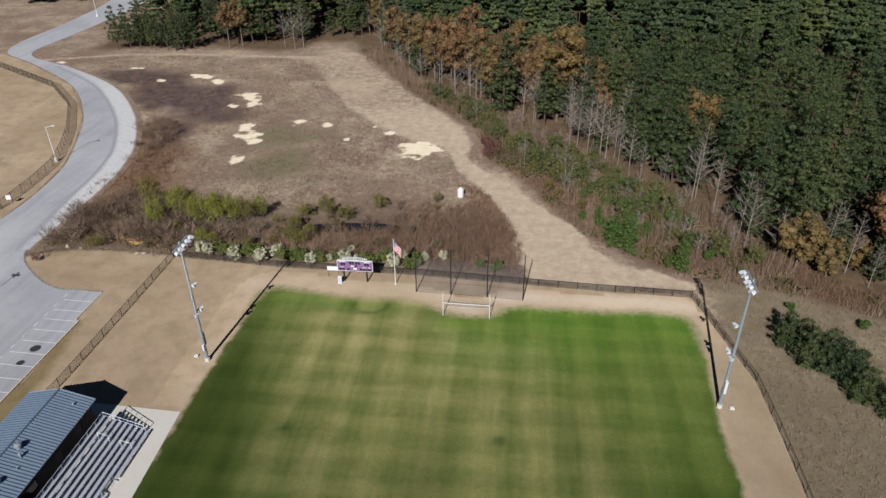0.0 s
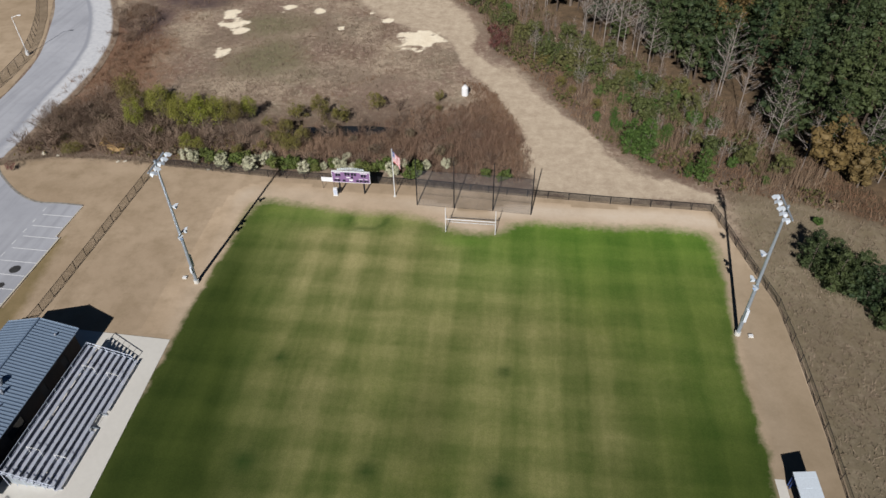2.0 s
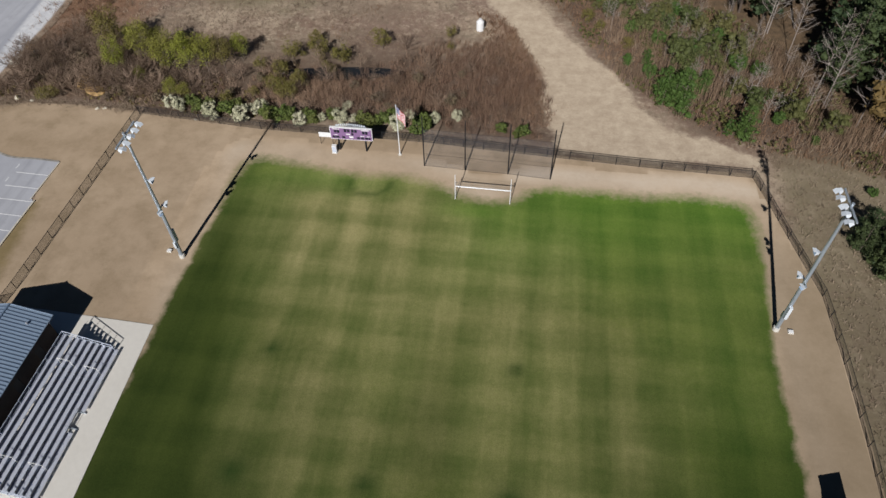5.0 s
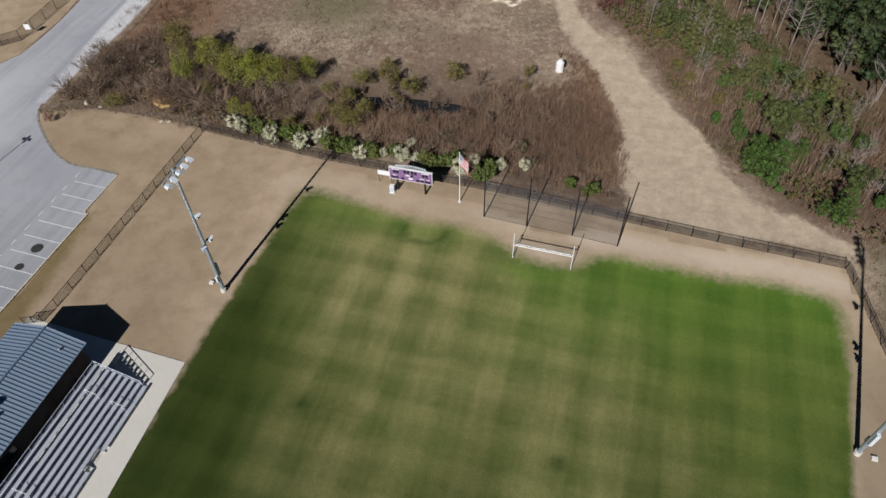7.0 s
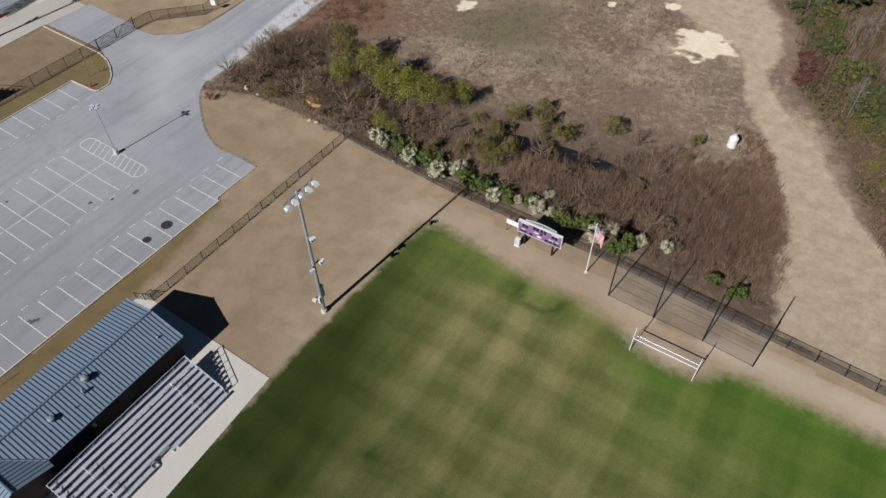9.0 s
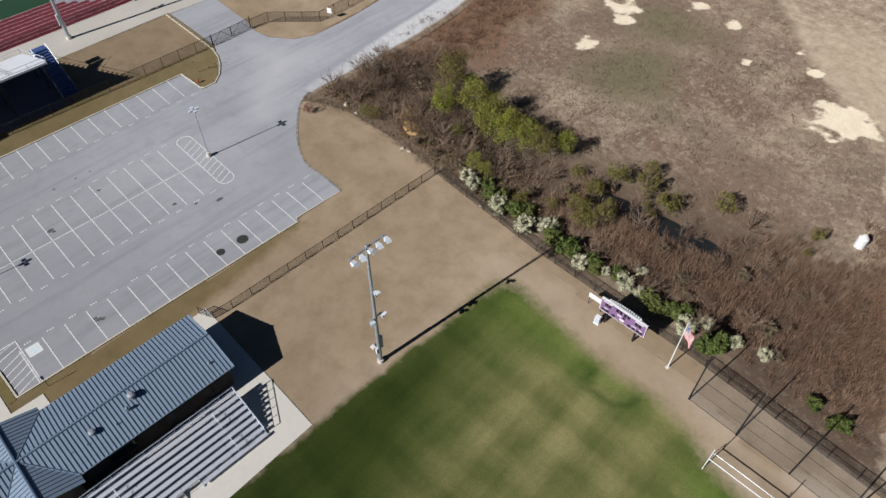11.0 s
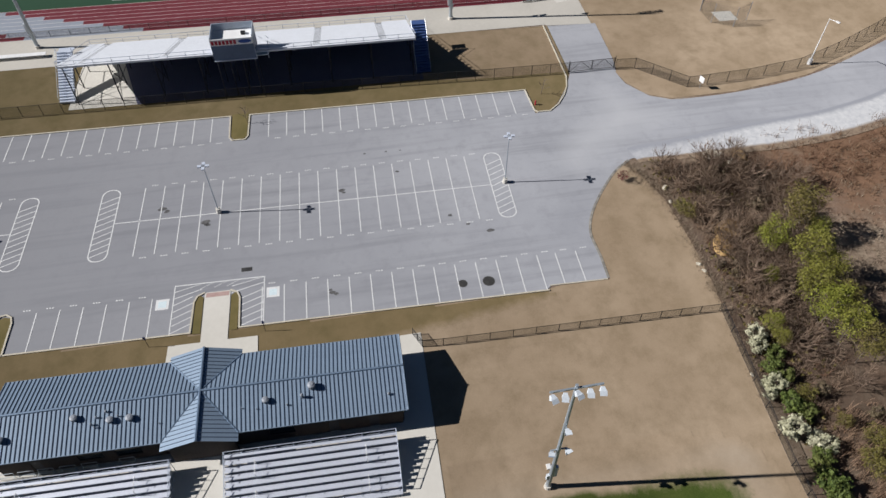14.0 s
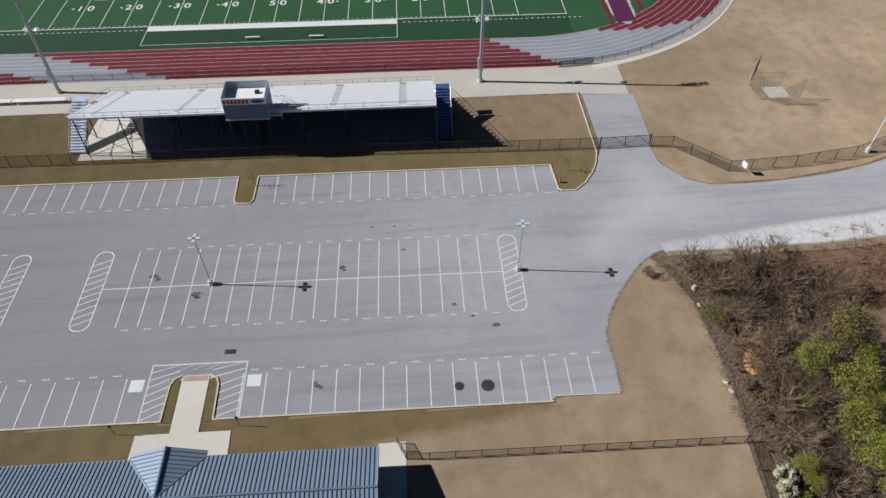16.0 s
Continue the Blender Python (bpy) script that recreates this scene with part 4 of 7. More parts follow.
n_pan = int(round((S1 - S0) / PITCHW))
for k in range(n_pan):
    s0 = S0 + k * (S1 - S0) / n_pan
    s1 = s0 + (S1 - S0) / n_pan
    f0, f1 = min(1, abs(s0 - SCN) / HALF), min(1, abs(s1 - SCN) / HALF)
    for side, ew in (("w", EW0), ("e", EW1)):
        whole = f0 == 1 and f1 == 1
        lo = [(s, RW + (ew - RW) * f, RZ + (EZ - RZ) * f) for s, f in ((s0, f0), (s1, f1))]
        roof_panel((s0, RW, RZ), (s1, RW, RZ), lo[1], lo[0], side if whole else None)
for ew, out in ((EW0, 0.6), (EW1, -0.95)):
    reach = ew + out - RW
    n_c = int(abs(reach) / PITCHW)
    for k in range(n_c):
        w0, w1 = RW + reach * k / n_c, RW + reach * (k + 1) / n_c
        g0, g1 = (min(1, (w - RW) / (ew - RW)) for w in (w0, w1))
        for sg in (-1, 1):
            lo = [(SCN + sg * HALF * g, w, RZ + (EZ - RZ) * g) for w, g in ((w0, g0), (w1, g1))]
            roof_panel((SCN, w0, RZ + 0.004), (SCN, w1, RZ + 0.004), lo[1], lo[0])
    wf = ew + out * 0.5
    prof = [(SCN - HALF + 0.5, 0.1), (SCN + HALF - 0.5, 0.1), (SCN + HALF - 0.5, EZ - 0.02), (SCN, RZ - 0.16), (SCN - HALF + 0.5, EZ - 0.02)]
    sh = Shape()
    sh.add([P3(s, wf, z) for s, z in prof] + [P3(s, wf - math.copysign(0.24, out), z) for s, z in prof], [(0, 1, 2, 3, 4), (9, 8, 7, 6, 5)] + [(i, 5 + i, 5 + (i + 1) % 5, (i + 1) % 5) for i in range(5)])
    sh.ob("porch_gable", BRICK, house)
CAP = plain("ridge_cap_metal", (0.17, 0.235, 0.33), 0.4, 0.25)
cap = Shape()
for a, c in (((S0, RW), (S1, RW)), ((SCN, EW0 + 0.6), (SCN, EW1 - 0.95))):
    cap.tube(P3(*a, RZ + 0.02), P3(*c, RZ + 0.02), 0.13, 0.13, 6)
cap.ob("ridge_cap", CAP, house)
for sg in (-1, 1):
    for ew in (EW0, EW1):
        Shape().tube(P3(SCN, RW, RZ + 0.02), P3(SCN + sg * HALF, ew, EZ + 0.02), 0.07, 0.07, 5).ob("valley_flashing", CAP, house)
for ew in (EW0, EW1):
    for a, c in ((S0, SCN - HALF), (SCN + HALF, S1)):
        Shape().tube(P3(a, ew, EZ - 0.05), P3(c, ew, EZ - 0.05), 0.075, 0.075, 6).ob("gutter", ROOF, house)
    for s in (S0, S1):
        Shape().tube(P3(s, RW, RZ - 0.03), P3(s, ew, EZ - 0.03), 0.07, 0.07, 5).ob("rake_trim", ROOF, house)


def on_roof(x, y):
    w = -(x + 63.06) * SC + (y - 60) * SS
    return RZ - (RZ - EZ) * abs(w - RW) / (EW0 - RW if w > RW else RW - EW1)


def roof_vent(x, y, r, h):
    t = thing("roof_vent", "round galvanised roof exhaust vent with domed cap", "vent", "roof vents", (x, y, on_roof(x, y) - 0.05))
    Shape().tube((0, 0, 0), (0, 0, h * 0.55), r * 0.72, r * 0.72, 12).ob("curb", VENT, t)
    cap = Shape().tube((0, 0, h * 0.5), (0, 0, h * 0.85), r, r, 14)
    cap.tube((0, 0, h * 0.85), (0, 0, h), r, r * 0.45, 14)
    cap.ob("cap", VENT, t)


for x, y, r, h in ((-51.4, 43.4, 0.42, 0.75), (-52.0, 47.9, 0.48, 1.0), (-52.7, 25.6, 0.42, 0.7), (-52.0, 28.9, 0.42, 0.7), (-51.9, 30.7, 0.45, 0.7), (-51.8, 19.0, 0.45, 0.7), (-51.2, 46.9, 0.2, 0.9), (-50.1, 55.2, 0.15, 0.5), (-50.7, 45.4, 0.1, 0.45),
                   (-51.9, 27.2, 0.13, 0.6), (-51.6, 27.5, 0.1, 0.5), (-52.9, 28.5, 0.14, 0.5), (-52.3, 29.6, 0.1, 0.5), (-52.5, 27.6, 0.12, 0.5), (-51.1, 41.1, 0.07, 0.35), (-50.8, 42.5, 0.07, 0.35), (-51.0, 33.4, 0.07, 0.35)):
    roof_vent(x, y, r * 0.8, h * 0.8)

# ---- bleachers ----
ROWS_B, STEP_B, RISE_B = 9, 0.645, 0.22


def bleacher(s_south, label):
    t = thing("bleacher", label, "bleacher", "aluminium bleachers", P3(s_south, -16.3, 0.09), -2.1)
    L = 16.3          # local y along the rows, local x towards the pitch
    rear = ROWS_B * STEP_B
    for k in range(ROWS_B):
        x = rear - 0.45 - k * STEP_B
        z = 0.42 + k * RISE_B
        runs = [(0, L)] if k else [(0, 6.7), (9.0, L)]
        for a, c in runs:
            Shape().box(x, (a + c) / 2, z, 0.32, c - a, 0.05).ob("seat_plank", PLANK, t)
            Shape().box(x - 0.335, (a + c) / 2, z - 0.24, 0.28, c - a, 0.045).ob("foot_plank", PLANK, t)
            # riser's shaded face is painted dark
            Shape().box(x - 0.49, (a + c) / 2, z - 0.2, 0.02, c - a, RISE_B + 0.02).ob("riser_board", SHADEALU, t)
    for j in range(10):
        y = 0.3 + j * (L - 0.6) / 9
        Shape().hexa([(rear - 0.3, y - 0.04, 0.0), (0.1, y - 0.04, 0.0), (0.1, y + 0.04, 0.0), (rear - 0.3, y + 0.04, 0.0), (rear - 0.3, y - 0.04, 0.12), (0.1, y - 0.04, ROWS_B * RISE_B - 0.2), (0.1, y + 0.04, ROWS_B * RISE_B - 0.2), (rear - 0.3, y + 0.04, 0.12)]).ob("frame", STEEL, t)
    # deck behind the top row, shade painted into its colour too
    Shape().box(-0.22, L / 2, 0.42 + (ROWS_B - 1) * RISE_B - 0.24, 0.46, L, 0.045).ob("back_deck", SHADEALU, t)
    top = 0.42 + ROWS_B * RISE_B + 0.35
    Shape().path([(0.0, 0, top), (0.0, L, top)], 0.03).path([(0.0, 0, top - 0.5), (0.0, L, top - 0.5)], 0.02).ob("back_rail", ALU, t)
    for j in range(11):
        y = j * L / 10
        Shape().tube((0.0, y, 0.0), (0.0, y, top), 0.035).ob("rail_post", ALU, t)
    for y in (0.0, L):
        Shape().path([(0.0, y, top), (rear - 0.9, y, 1.15), (rear - 0.9, y, 0.1)], 0.042).path([(0.0, y, top - 0.5), (rear - 0.9, y, 0.65)], 0.028).ob("end_rail", ALU, t)
        for k in range(1, 5):
            x = k * (rear - 0.9) / 5
            Shape().tube((x, y, 0.2), (x, y, top + (1.15 - top) * k / 5), 0.03).ob("rail_post", ALU, t)
    for y in (2.9, 13.3):
        for k in range(ROWS_B - 1):
            x = rear - 0.45 - k * STEP_B
            Shape().box(x - 0.62, y, 0.42 + k * RISE_B - 0.02, 0.3, 0.9, 0.05).ob("aisle_step", STEEL, t)
        for k in (0, 4):
            x = rear - 0.9 - k * STEP_B
            z = 0.4 + k * RISE_B
            Shape().path([(x, y, z - 0.2), (x, y, z + 0.95), (x - 1.25, y, z + 1.3), (x - 1.25, y, z + 0.1)], 0.03).ob("handrail", WHITE, t)
    Shape().path([(rear - 0.8, 6.7, 0.1), (rear - 0.8, 6.7, 1.05), (rear - 0.8, 9.0, 1.05), (rear - 0.8, 9.0, 0.1)], 0.022).ob("front_rail", STEEL, t)
    return t


bleacher(-20.3, "nine-row aluminium bleacher with guard rails on a concrete slab")
bleacher(-41.6, "nine-row aluminium bleacher with guard rails beside the field house")


def bench_frame(s_at):
    """A bare tubular bench frame."""
    t = thing("bench_frame", "bare dark steel bench frame stored behind the bleacher", "bench", "bench frames", P3(s_at, -15.0, 0.09), -2.1)
    for y in (-0.7, 0.7):
        Shape().path([(0.35, y, 0.0), (0.3, y, 0.45), (-0.3, y, 0.45), (-0.35, y, 0.0)], 0.03).path([(-0.3, y, 0.45), (-0.42, y, 0.95)], 0.03).ob("side_frame", STEEL, t)
    for x, z in ((0.3, 0.45), (-0.3, 0.45), (-0.42, 0.95)):
        Shape().tube((x, -0.7, z), (x, 0.7, z), 0.028).ob("rail", STEEL, t)


for s_at in (-41.0, -39.2, -37.4, -35.4, -33.4, -29.9):
    bench_frame(s_at)


# ---- fences ----
def chain_link():
    m, nt, b = nodes_of("chain_link")
    v = coords(nt)
    mp = nt.nodes.new("ShaderNodeMapping")
    mp.inputs["Rotation"].default_value = (0.4, 0.3, 0.785)
    nt.links.new(v, mp.inputs["Vector"])
    ck = nt.nodes.new("ShaderNodeTexChecker")
    ck.inputs["Scale"].default_value = 32.0
    nt.links.new(mp.outputs[0], ck.inputs["Vector"])
    b.inputs["Base Color"].default_value = (0.02, 0.02, 0.022, 1)
    b.inputs["Roughness"].default_value = 0.5
    al = calc(nt, "ADD", calc(nt, "MULTIPLY", ck.outputs["Fac"], 0.5), 0.08)
    nt.links.new(al, b.inputs["Alpha"])
    return m


LINK = chain_link()


def netting():
    """Fine knotted cord, mostly holes."""
    m, nt, b = nodes_of("knotted_netting")
    ck = nt.nodes.new("ShaderNodeTexChecker")
    ck.inputs["Scale"].default_value = 30.0
    nt.links.new(coords(nt), ck.inputs["Vector"])
    b.inputs["Base Color"].default_value = (0.12, 0.12, 0.13, 1)
    b.inputs["Roughness"].default_value = 0.8
    nt.links.new(calc(nt, "ADD", calc(nt, "MULTIPLY", ck.outputs["Fac"], 0.3), 0.04), b.inputs["Alpha"])
    return m


def fence(label, pts, height, spacing=3.0, group="chain-link fences", thick=0.045, base=0.03):
    t = thing("chain_link_fence", label, "fence", group, (*pts[0], base))
    ox, oy = pts[0]
    posts = []
    for (ax, ay), (bx, by) in zip(pts, pts[1:]):
        n = max(1, round(math.hypot(bx - ax, by - ay) / spacing))
        posts += [(ax + (bx - ax) * k / n - ox, ay + (by - ay) * k / n - oy) for k in range(n)]
    posts.append((pts[-1][0] - ox, pts[-1][1] - oy))
    post = Shape().tube((0, 0, 0), (0, 0, height + 0.06), thick, thick, 6).mesh("post", BLACK)
    for x, y in posts:
        linked("post", post, t, "", Matrix.Translation((x, y, 0)))
    Shape().pipe([(x, y, height) for x, y in posts], 0.032).ob("top_rail", BLACK, t)
    Shape().pipe([(x, y, 0.07) for x, y in posts], 0.014, 4).ob("tension_wire", BLACK, t)
    n = len(posts)
    Shape().add([(x, y, 0.03) for x, y in posts] + [(x, y, height) for x, y in posts], [(i, i + 1, n + i + 1, n + i) for i in range(n - 1)]).ob("wire_mesh", LINK, t, "black diamond wire mesh")
    return t


fence("low black chain-link fence behind the goal beside the brush", BACK_FENCE, 1.25)
fence("low black chain-link fence curving round the side of the soccer pitch", EAST_FENCE[:8], 1.35)
fence("black chain-link fence between the lawn and the car park grass", [(-57.4, 59.7), (-57.2, 62), (-56.7, 75), (-56.0, 93.9)], 1.3, 2.4)
fence("short black chain-link fence at the end of the field house", [(-59.2, 58.9), (-57.4, 59.7)], 1.2, 1.0)

# ---- floodlight towers ----
LAMPSHELL = plain("lamp_aluminium", (0.66, 0.71, 0.77), 0.45, 0.1)
def flood(parent, x, y, z, turn, tip=-0.5):
    """One floodlight: housing, visor and glass, facing local +x of its turn."""
    c, s = math.cos(turn), math.sin(turn)

    def q(a, b2, d):
        a, d = a * math.cos(tip) - d * math.sin(tip), a * math.sin(tip) + d * math.cos(tip)
        a, b2, d = 0.68 * a, 0.68 * b2, 0.68 * d
        return (x + a * c - b2 * s, y + a * s + b2 * c, z + d)
    body = Shape().hexa([q(-0.3, -0.2, -0.2), q(0.25, -0.38, -0.36), q(0.25, 0.38, -0.36), q(-0.3, 0.2, -0.2), q(-0.3, -0.2, 0.2), q(0.25, -0.38, 0.36), q(0.25, 0.38, 0.36), q(-0.3, 0.2, 0.2)]).ob("floodlight", LAMPSHELL, parent)
    Shape().hexa([q(0.26, -0.34, -0.32), q(0.28, -0.34, -0.32), q(0.28, 0.34, -0.32), q(0.26, 0.34, -0.32), q(0.26, -0.34, 0.32), q(0.28, -0.34, 0.32), q(0.28, 0.34, 0.32), q(0.26, 0.34, 0.32)]).ob("glass", GLASSY, body)
    Shape().hexa([q(0.2, -0.4, 0.34), q(0.75, -0.4, 0.30), q(0.75, 0.4, 0.30), q(0.2, 0.4, 0.34), q(0.2, -0.4, 0.38), q(0.75, -0.4, 0.33), q(0.75, 0.4, 0.33), q(0.2, 0.4, 0.38)]).ob("visor", LAMPSHELL, body)
    return body


def tower(x, y, height, face, label, big=1.0):
    """A field light tower whose lamps face local +x."""
    t = thing("floodlight_tower", label, "floodlight", "field light towers", (x, y, 0.04), face)
    Shape().tube((0, 0, 0), (0, 0, 0.5), 0.36 * big, 0.34 * big, 12).ob("base", CONCRETE, t)
    Shape().tube((0, 0, 0.1), (0, 0, height), 0.24 * big, 0.13 * big, 10).ob("pole", STEEL, t)
    arm = Shape().box(0.1, 0, height - 0.35, 0.14, 4.2, 0.14).ob("crossarm", STEEL, t)
    for k in range(5):
        flood(arm, 0.45, -1.95 + k * 0.97, height - 0.45, random.Random(k).uniform(-0.35, 0.35), -0.55)
    low = Shape().box(0.05, 0, 0.43 * height, 0.12, 1.5, 0.12).ob("lower_arm", STEEL, t)
    flood(low, 0.3, 0.7, 0.43 * height, 0.3, 0.35)
    flood(low, 0.3, -0.7, 0.43 * height, -0.3, 0.35)
    mid = Shape().box(0.25, 0, 0.66 * height, 0.4, 0.12, 0.1).ob("bracket", STEEL, t)
    flood(mid, 0.55, 0, 0.66 * height, 0.0, 0.2)
    Shape().box(0.0, 0.32, 2.6, 0.32, 0.35, 1.9).ob("ballast_box", LAMPSHELL, t)
    Shape().box(0.0, -0.3, 2.0, 0.25, 0.22, 0.9).ob("switch_box", LAMPSHELL, t)
    return t


tower(-39.75, 68.75, 19.0, 0, "tall galvanised floodlight tower, five lamps on a crossarm")
tower(27.72, 66.1, 19.3, 180, "tall galvanised floodlight tower, five lamps on a crossarm")
for x, y in ((-41.6, 69.4), (29.2, 65.9)):
    bx = thing("pull_box", "small pale concrete cable box set in the lawn", "cable box", "cable boxes", (x, y, 0.03))
    Shape().box(0, 0, 0, 0.55, 0.45, 0.22).ob("body", CONCRETE, bx)
    Shape().box(0, 0, 0.22, 0.48, 0.38, 0.03).ob("lid", WHITE, bx)

# ---- goal ----
goal = thing("goal", "white soccer goal with short uprights above the crossbar", "goal", "", (-5.15, 81.75, 0.05), -1.0)
for x in (-3.45, 3.45):
    Shape().tube((x, 0, 0), (x, 0, 4.2), 0.05, 0.045, 8).ob("upright", WHITE, goal)
    Shape().path([(x, 0, 2.2), (x, 1.0, 2.1), (x, 2.2, 0.03), (x, 0, 0.05)], 0.025).ob("side_stay", STEEL, goal)
Shape().tube((-3.45, 0, 2.3), (3.45, 0, 2.3), 0.055, 0.055, 8).ob("crossbar", WHITE, goal)
Shape().tube((-3.45, 2.2, 0.04), (3.45, 2.2, 0.04), 0.025).ob("ground_bar", STEEL, goal)
nt_sh = Shape()
for k in range(29):
    x = -3.45 + 6.9 * k / 28
    nt_sh.tube((x, 1.0, 2.1), (x, 2.2, 0.05), 0.006, 0.006, 3, False)
for k in range(9):
    f = k / 8
    nt_sh.tube((-3.45, 1.0 + 1.2 * f, 2.1 - 2.05 * f), (3.45, 1.0 + 1.2 * f, 2.1 - 2.05 * f), 0.006, 0.006, 3, False)
nt_sh.ob("net", plain("net_cord", (0.35, 0.34, 0.32), 0.8), goal)

# ---- ball-stop net ----
stop = thing("ball_stop_net", "tall black ball-stop net on four steel posts behind the goal", "net", "", (-13.4, 87.55, 0.03))
NP = [(0, 0), (5.45, -0.25), (11.1, -0.45), (16.6, -0.85)]
for x, y in NP:
    Shape().tube((x, y, 0), (x, y, 8.2), 0.085, 0.07, 8).ob("post", BLACK, stop)
cords = Shape()
NETTING = netting()
for (ax, ay), (bx, by) in zip(NP, NP[1:]):
    for z in (0.06, 2.1, 4.2, 6.2):
        cords.tube((ax, ay, z), (bx, by, z), 0.014, 0.014, 4, False)
    Shape().add([(ax, ay, 0.06), (bx, by, 0.06), (bx, by, 6.2), (ax, ay, 6.2)], [(0, 1, 2, 3)]).ob("net", NETTING, stop, "fine black netting")
cords.ob("net_cord", BLACK, stop)

# ---- scoreboard ----
board = thing("scoreboard", "purple and white electronic scoreboard on two dark steel legs", "scoreboard", "", (-23.35, 89.5, 0.03))
for x in (-1.95, 1.75):
    Shape().box(x, 0.12, 0, 0.2, 0.24, 3.9).ob("leg", BLACK, board)
Shape().box(0, -0.14, 2.15, 5.7, 0.28, 1.95).ob("cabinet", WHITE, board)
Shape().box(0, -0.29, 2.24, 5.56, 0.02, 1.78).ob("face", PURPLE, board)
crown = Shape()
for k in range(14):
    a0, a1 = -2.0 + k * 4.0 / 14, -2.0 + (k + 1) * 4.0 / 14
    h0 = 4.55 + 0.25 * math.cos(a0 / 2.0 * 1.5)
    crown.box((a0 + a1) / 2, -0.1, h0 - 0.3, (a1 - a0) * 0.55, 0.06, 0.24)
crown.ob("crown_letters", LAMPSHELL, board)
Shape().path([(-2.0, -0.06, 4.3), (2.0, -0.06, 4.3)], 0.03).path([(-2.0, -0.06, 4.1), (-2.0, -0.06, 4.4)], 0.03).path([(2.0, -0.06, 4.1), (2.0, -0.06, 4.4)], 0.03).ob("crown_frame", STEEL, board)
for x, z, wd, ht in ((-2.1, 3.25, 0.34, 0.48), (-1.7, 3.25, 0.34, 0.48), (-0.72, 3.45, 0.34, 0.5), (-0.3, 3.45, 0.34, 0.5), (0.25, 3.45, 0.34, 0.5), (0.67, 3.45, 0.34, 0.5), (1.7, 3.25, 0.34, 0.48), (2.1, 3.25, 0.34, 0.48), (0.2, 2.98, 0.3, 0.36),
                     (-2.35, 2.38, 0.42, 0.34), (-1.85, 2.38, 0.42, 0.34), (-1.05, 2.38, 0.42, 0.34), (0.95, 2.38, 0.42, 0.34), (1.5, 2.38, 0.42, 0.34), (2.05, 2.38, 0.42, 0.34), (2.45, 2.38, 0.3, 0.34)):
    Shape().box(x, -0.305, z, wd, 0.014, ht).ob("digit_panel", DARKGLASS, board)
for x, z, wd, ht in ((-2.0, 3.82, 1.0, 0.12), (1.95, 3.82, 1.0, 0.12), (-0.4, 3.02, 0.55, 0.18), (-2.1, 2.84, 0.5, 0.1), (1.5, 2.84, 0.6, 0.1), (2.3, 2.84, 0.4, 0.1), (0.0, 2.5, 0.55, 0.3)):
    Shape().box(x, -0.305, z, wd, 0.013, ht).ob("caption_bar", WHITE, board)
panel = thing("sign_panel", "blank white sign panel on the fence beside the scoreboard", "sign", "", (-27.3, 90.4, 0.03))
Shape().box(0, 0, 1.35, 1.9, 0.06, 0.75).ob("board", WHITE, panel)
for x in (-0.85, 0.85):
    Shape().tube((x, 0.06, 0), (x, 0.06, 2.1), 0.035).ob("post", BLACK, panel)
cab = thing("control_cabinet", "white electrical control cabinet at the scoreboard's leg", "cabinet", "", (-25.85, 88.9, 0.03))
Shape().box(0, 0, 0.1, 0.6, 0.45, 1.15).ob("body", WHITE, cab)
Shape().box(0, -0.235, 0.2, 0.5, 0.02, 0.95).ob("door", ALU, cab)
Shape().box(0, 0, 0, 0.75, 0.6, 0.1).ob("plinth", CONCRETE, cab)

# ---- flag ----
fl = thing("flagpole", "white flagpole flying a drooping striped flag", "flagpole", "", (-17.0, 89.35, 0.03))
Shape().tube((0, 0, 0), (0, 0, 8.2), 0.075, 0.04, 8).ob("pole", WHITE, fl)
Shape().tube((0, 0, 8.2), (0, 0, 8.36), 0.09, 0.05, 8).ob("finial", ALU, fl)
Shape().tube((0, 0, 0), (0, 0, 0.12), 0.25, 0.22, 10).ob("collar", CONCRETE, fl)


def flag_cloth():
    """The flag hangs in folds: rows run along the hoist, columns along the fly."""
    def spot(u, v):
        x = 0.08 + 1.05 * u ** 1.1
        droop = 1.25 * u ** 1.3
        fold = 0.16 * math.sin(9 * u + 2.5 * v) * u
        return (x, fold - 0.1 * u, 8.0 - 1.75 * v - droop)
    groups = {"red": Shape(), "white": Shape(), "blue": Shape()}
    n = 16
    for i in range(13):
        for j in range(n):
            v0, v1, u0, u1 = i / 13, (i + 1) / 13, j / n, (j + 1) / n
            key = "blue" if i < 7 and u1 <= 0.41 else ("red" if i % 2 == 0 else "white")
            groups[key].add([spot(u0, v0), spot(u1, v0), spot(u1, v1), spot(u0, v1)], [(0, 1, 2, 3)])
    stars = Shape()
    for i in range(5):
        for j in range(6):
            x, y, z = spot(0.04 + j * 0.065, 0.05 + i * 0.105)
            stars.box(x, y - 0.02, z - 0.03, 0.05, 0.005, 0.05)
    cloth = groups["red"].ob("flag", plain("red_cloth", (0.5, 0.05, 0.06), 0.8), fl, "red, white and blue striped cloth flag")
    groups["white"].ob("white_stripes", plain("white_cloth", (0.75, 0.74, 0.74), 0.8), cloth)
    groups["blue"].ob("canton", plain("blue_cloth", (0.05, 0.07, 0.22), 0.8), cloth)
    stars.ob("stars", WHITE, cloth)


flag_cloth()

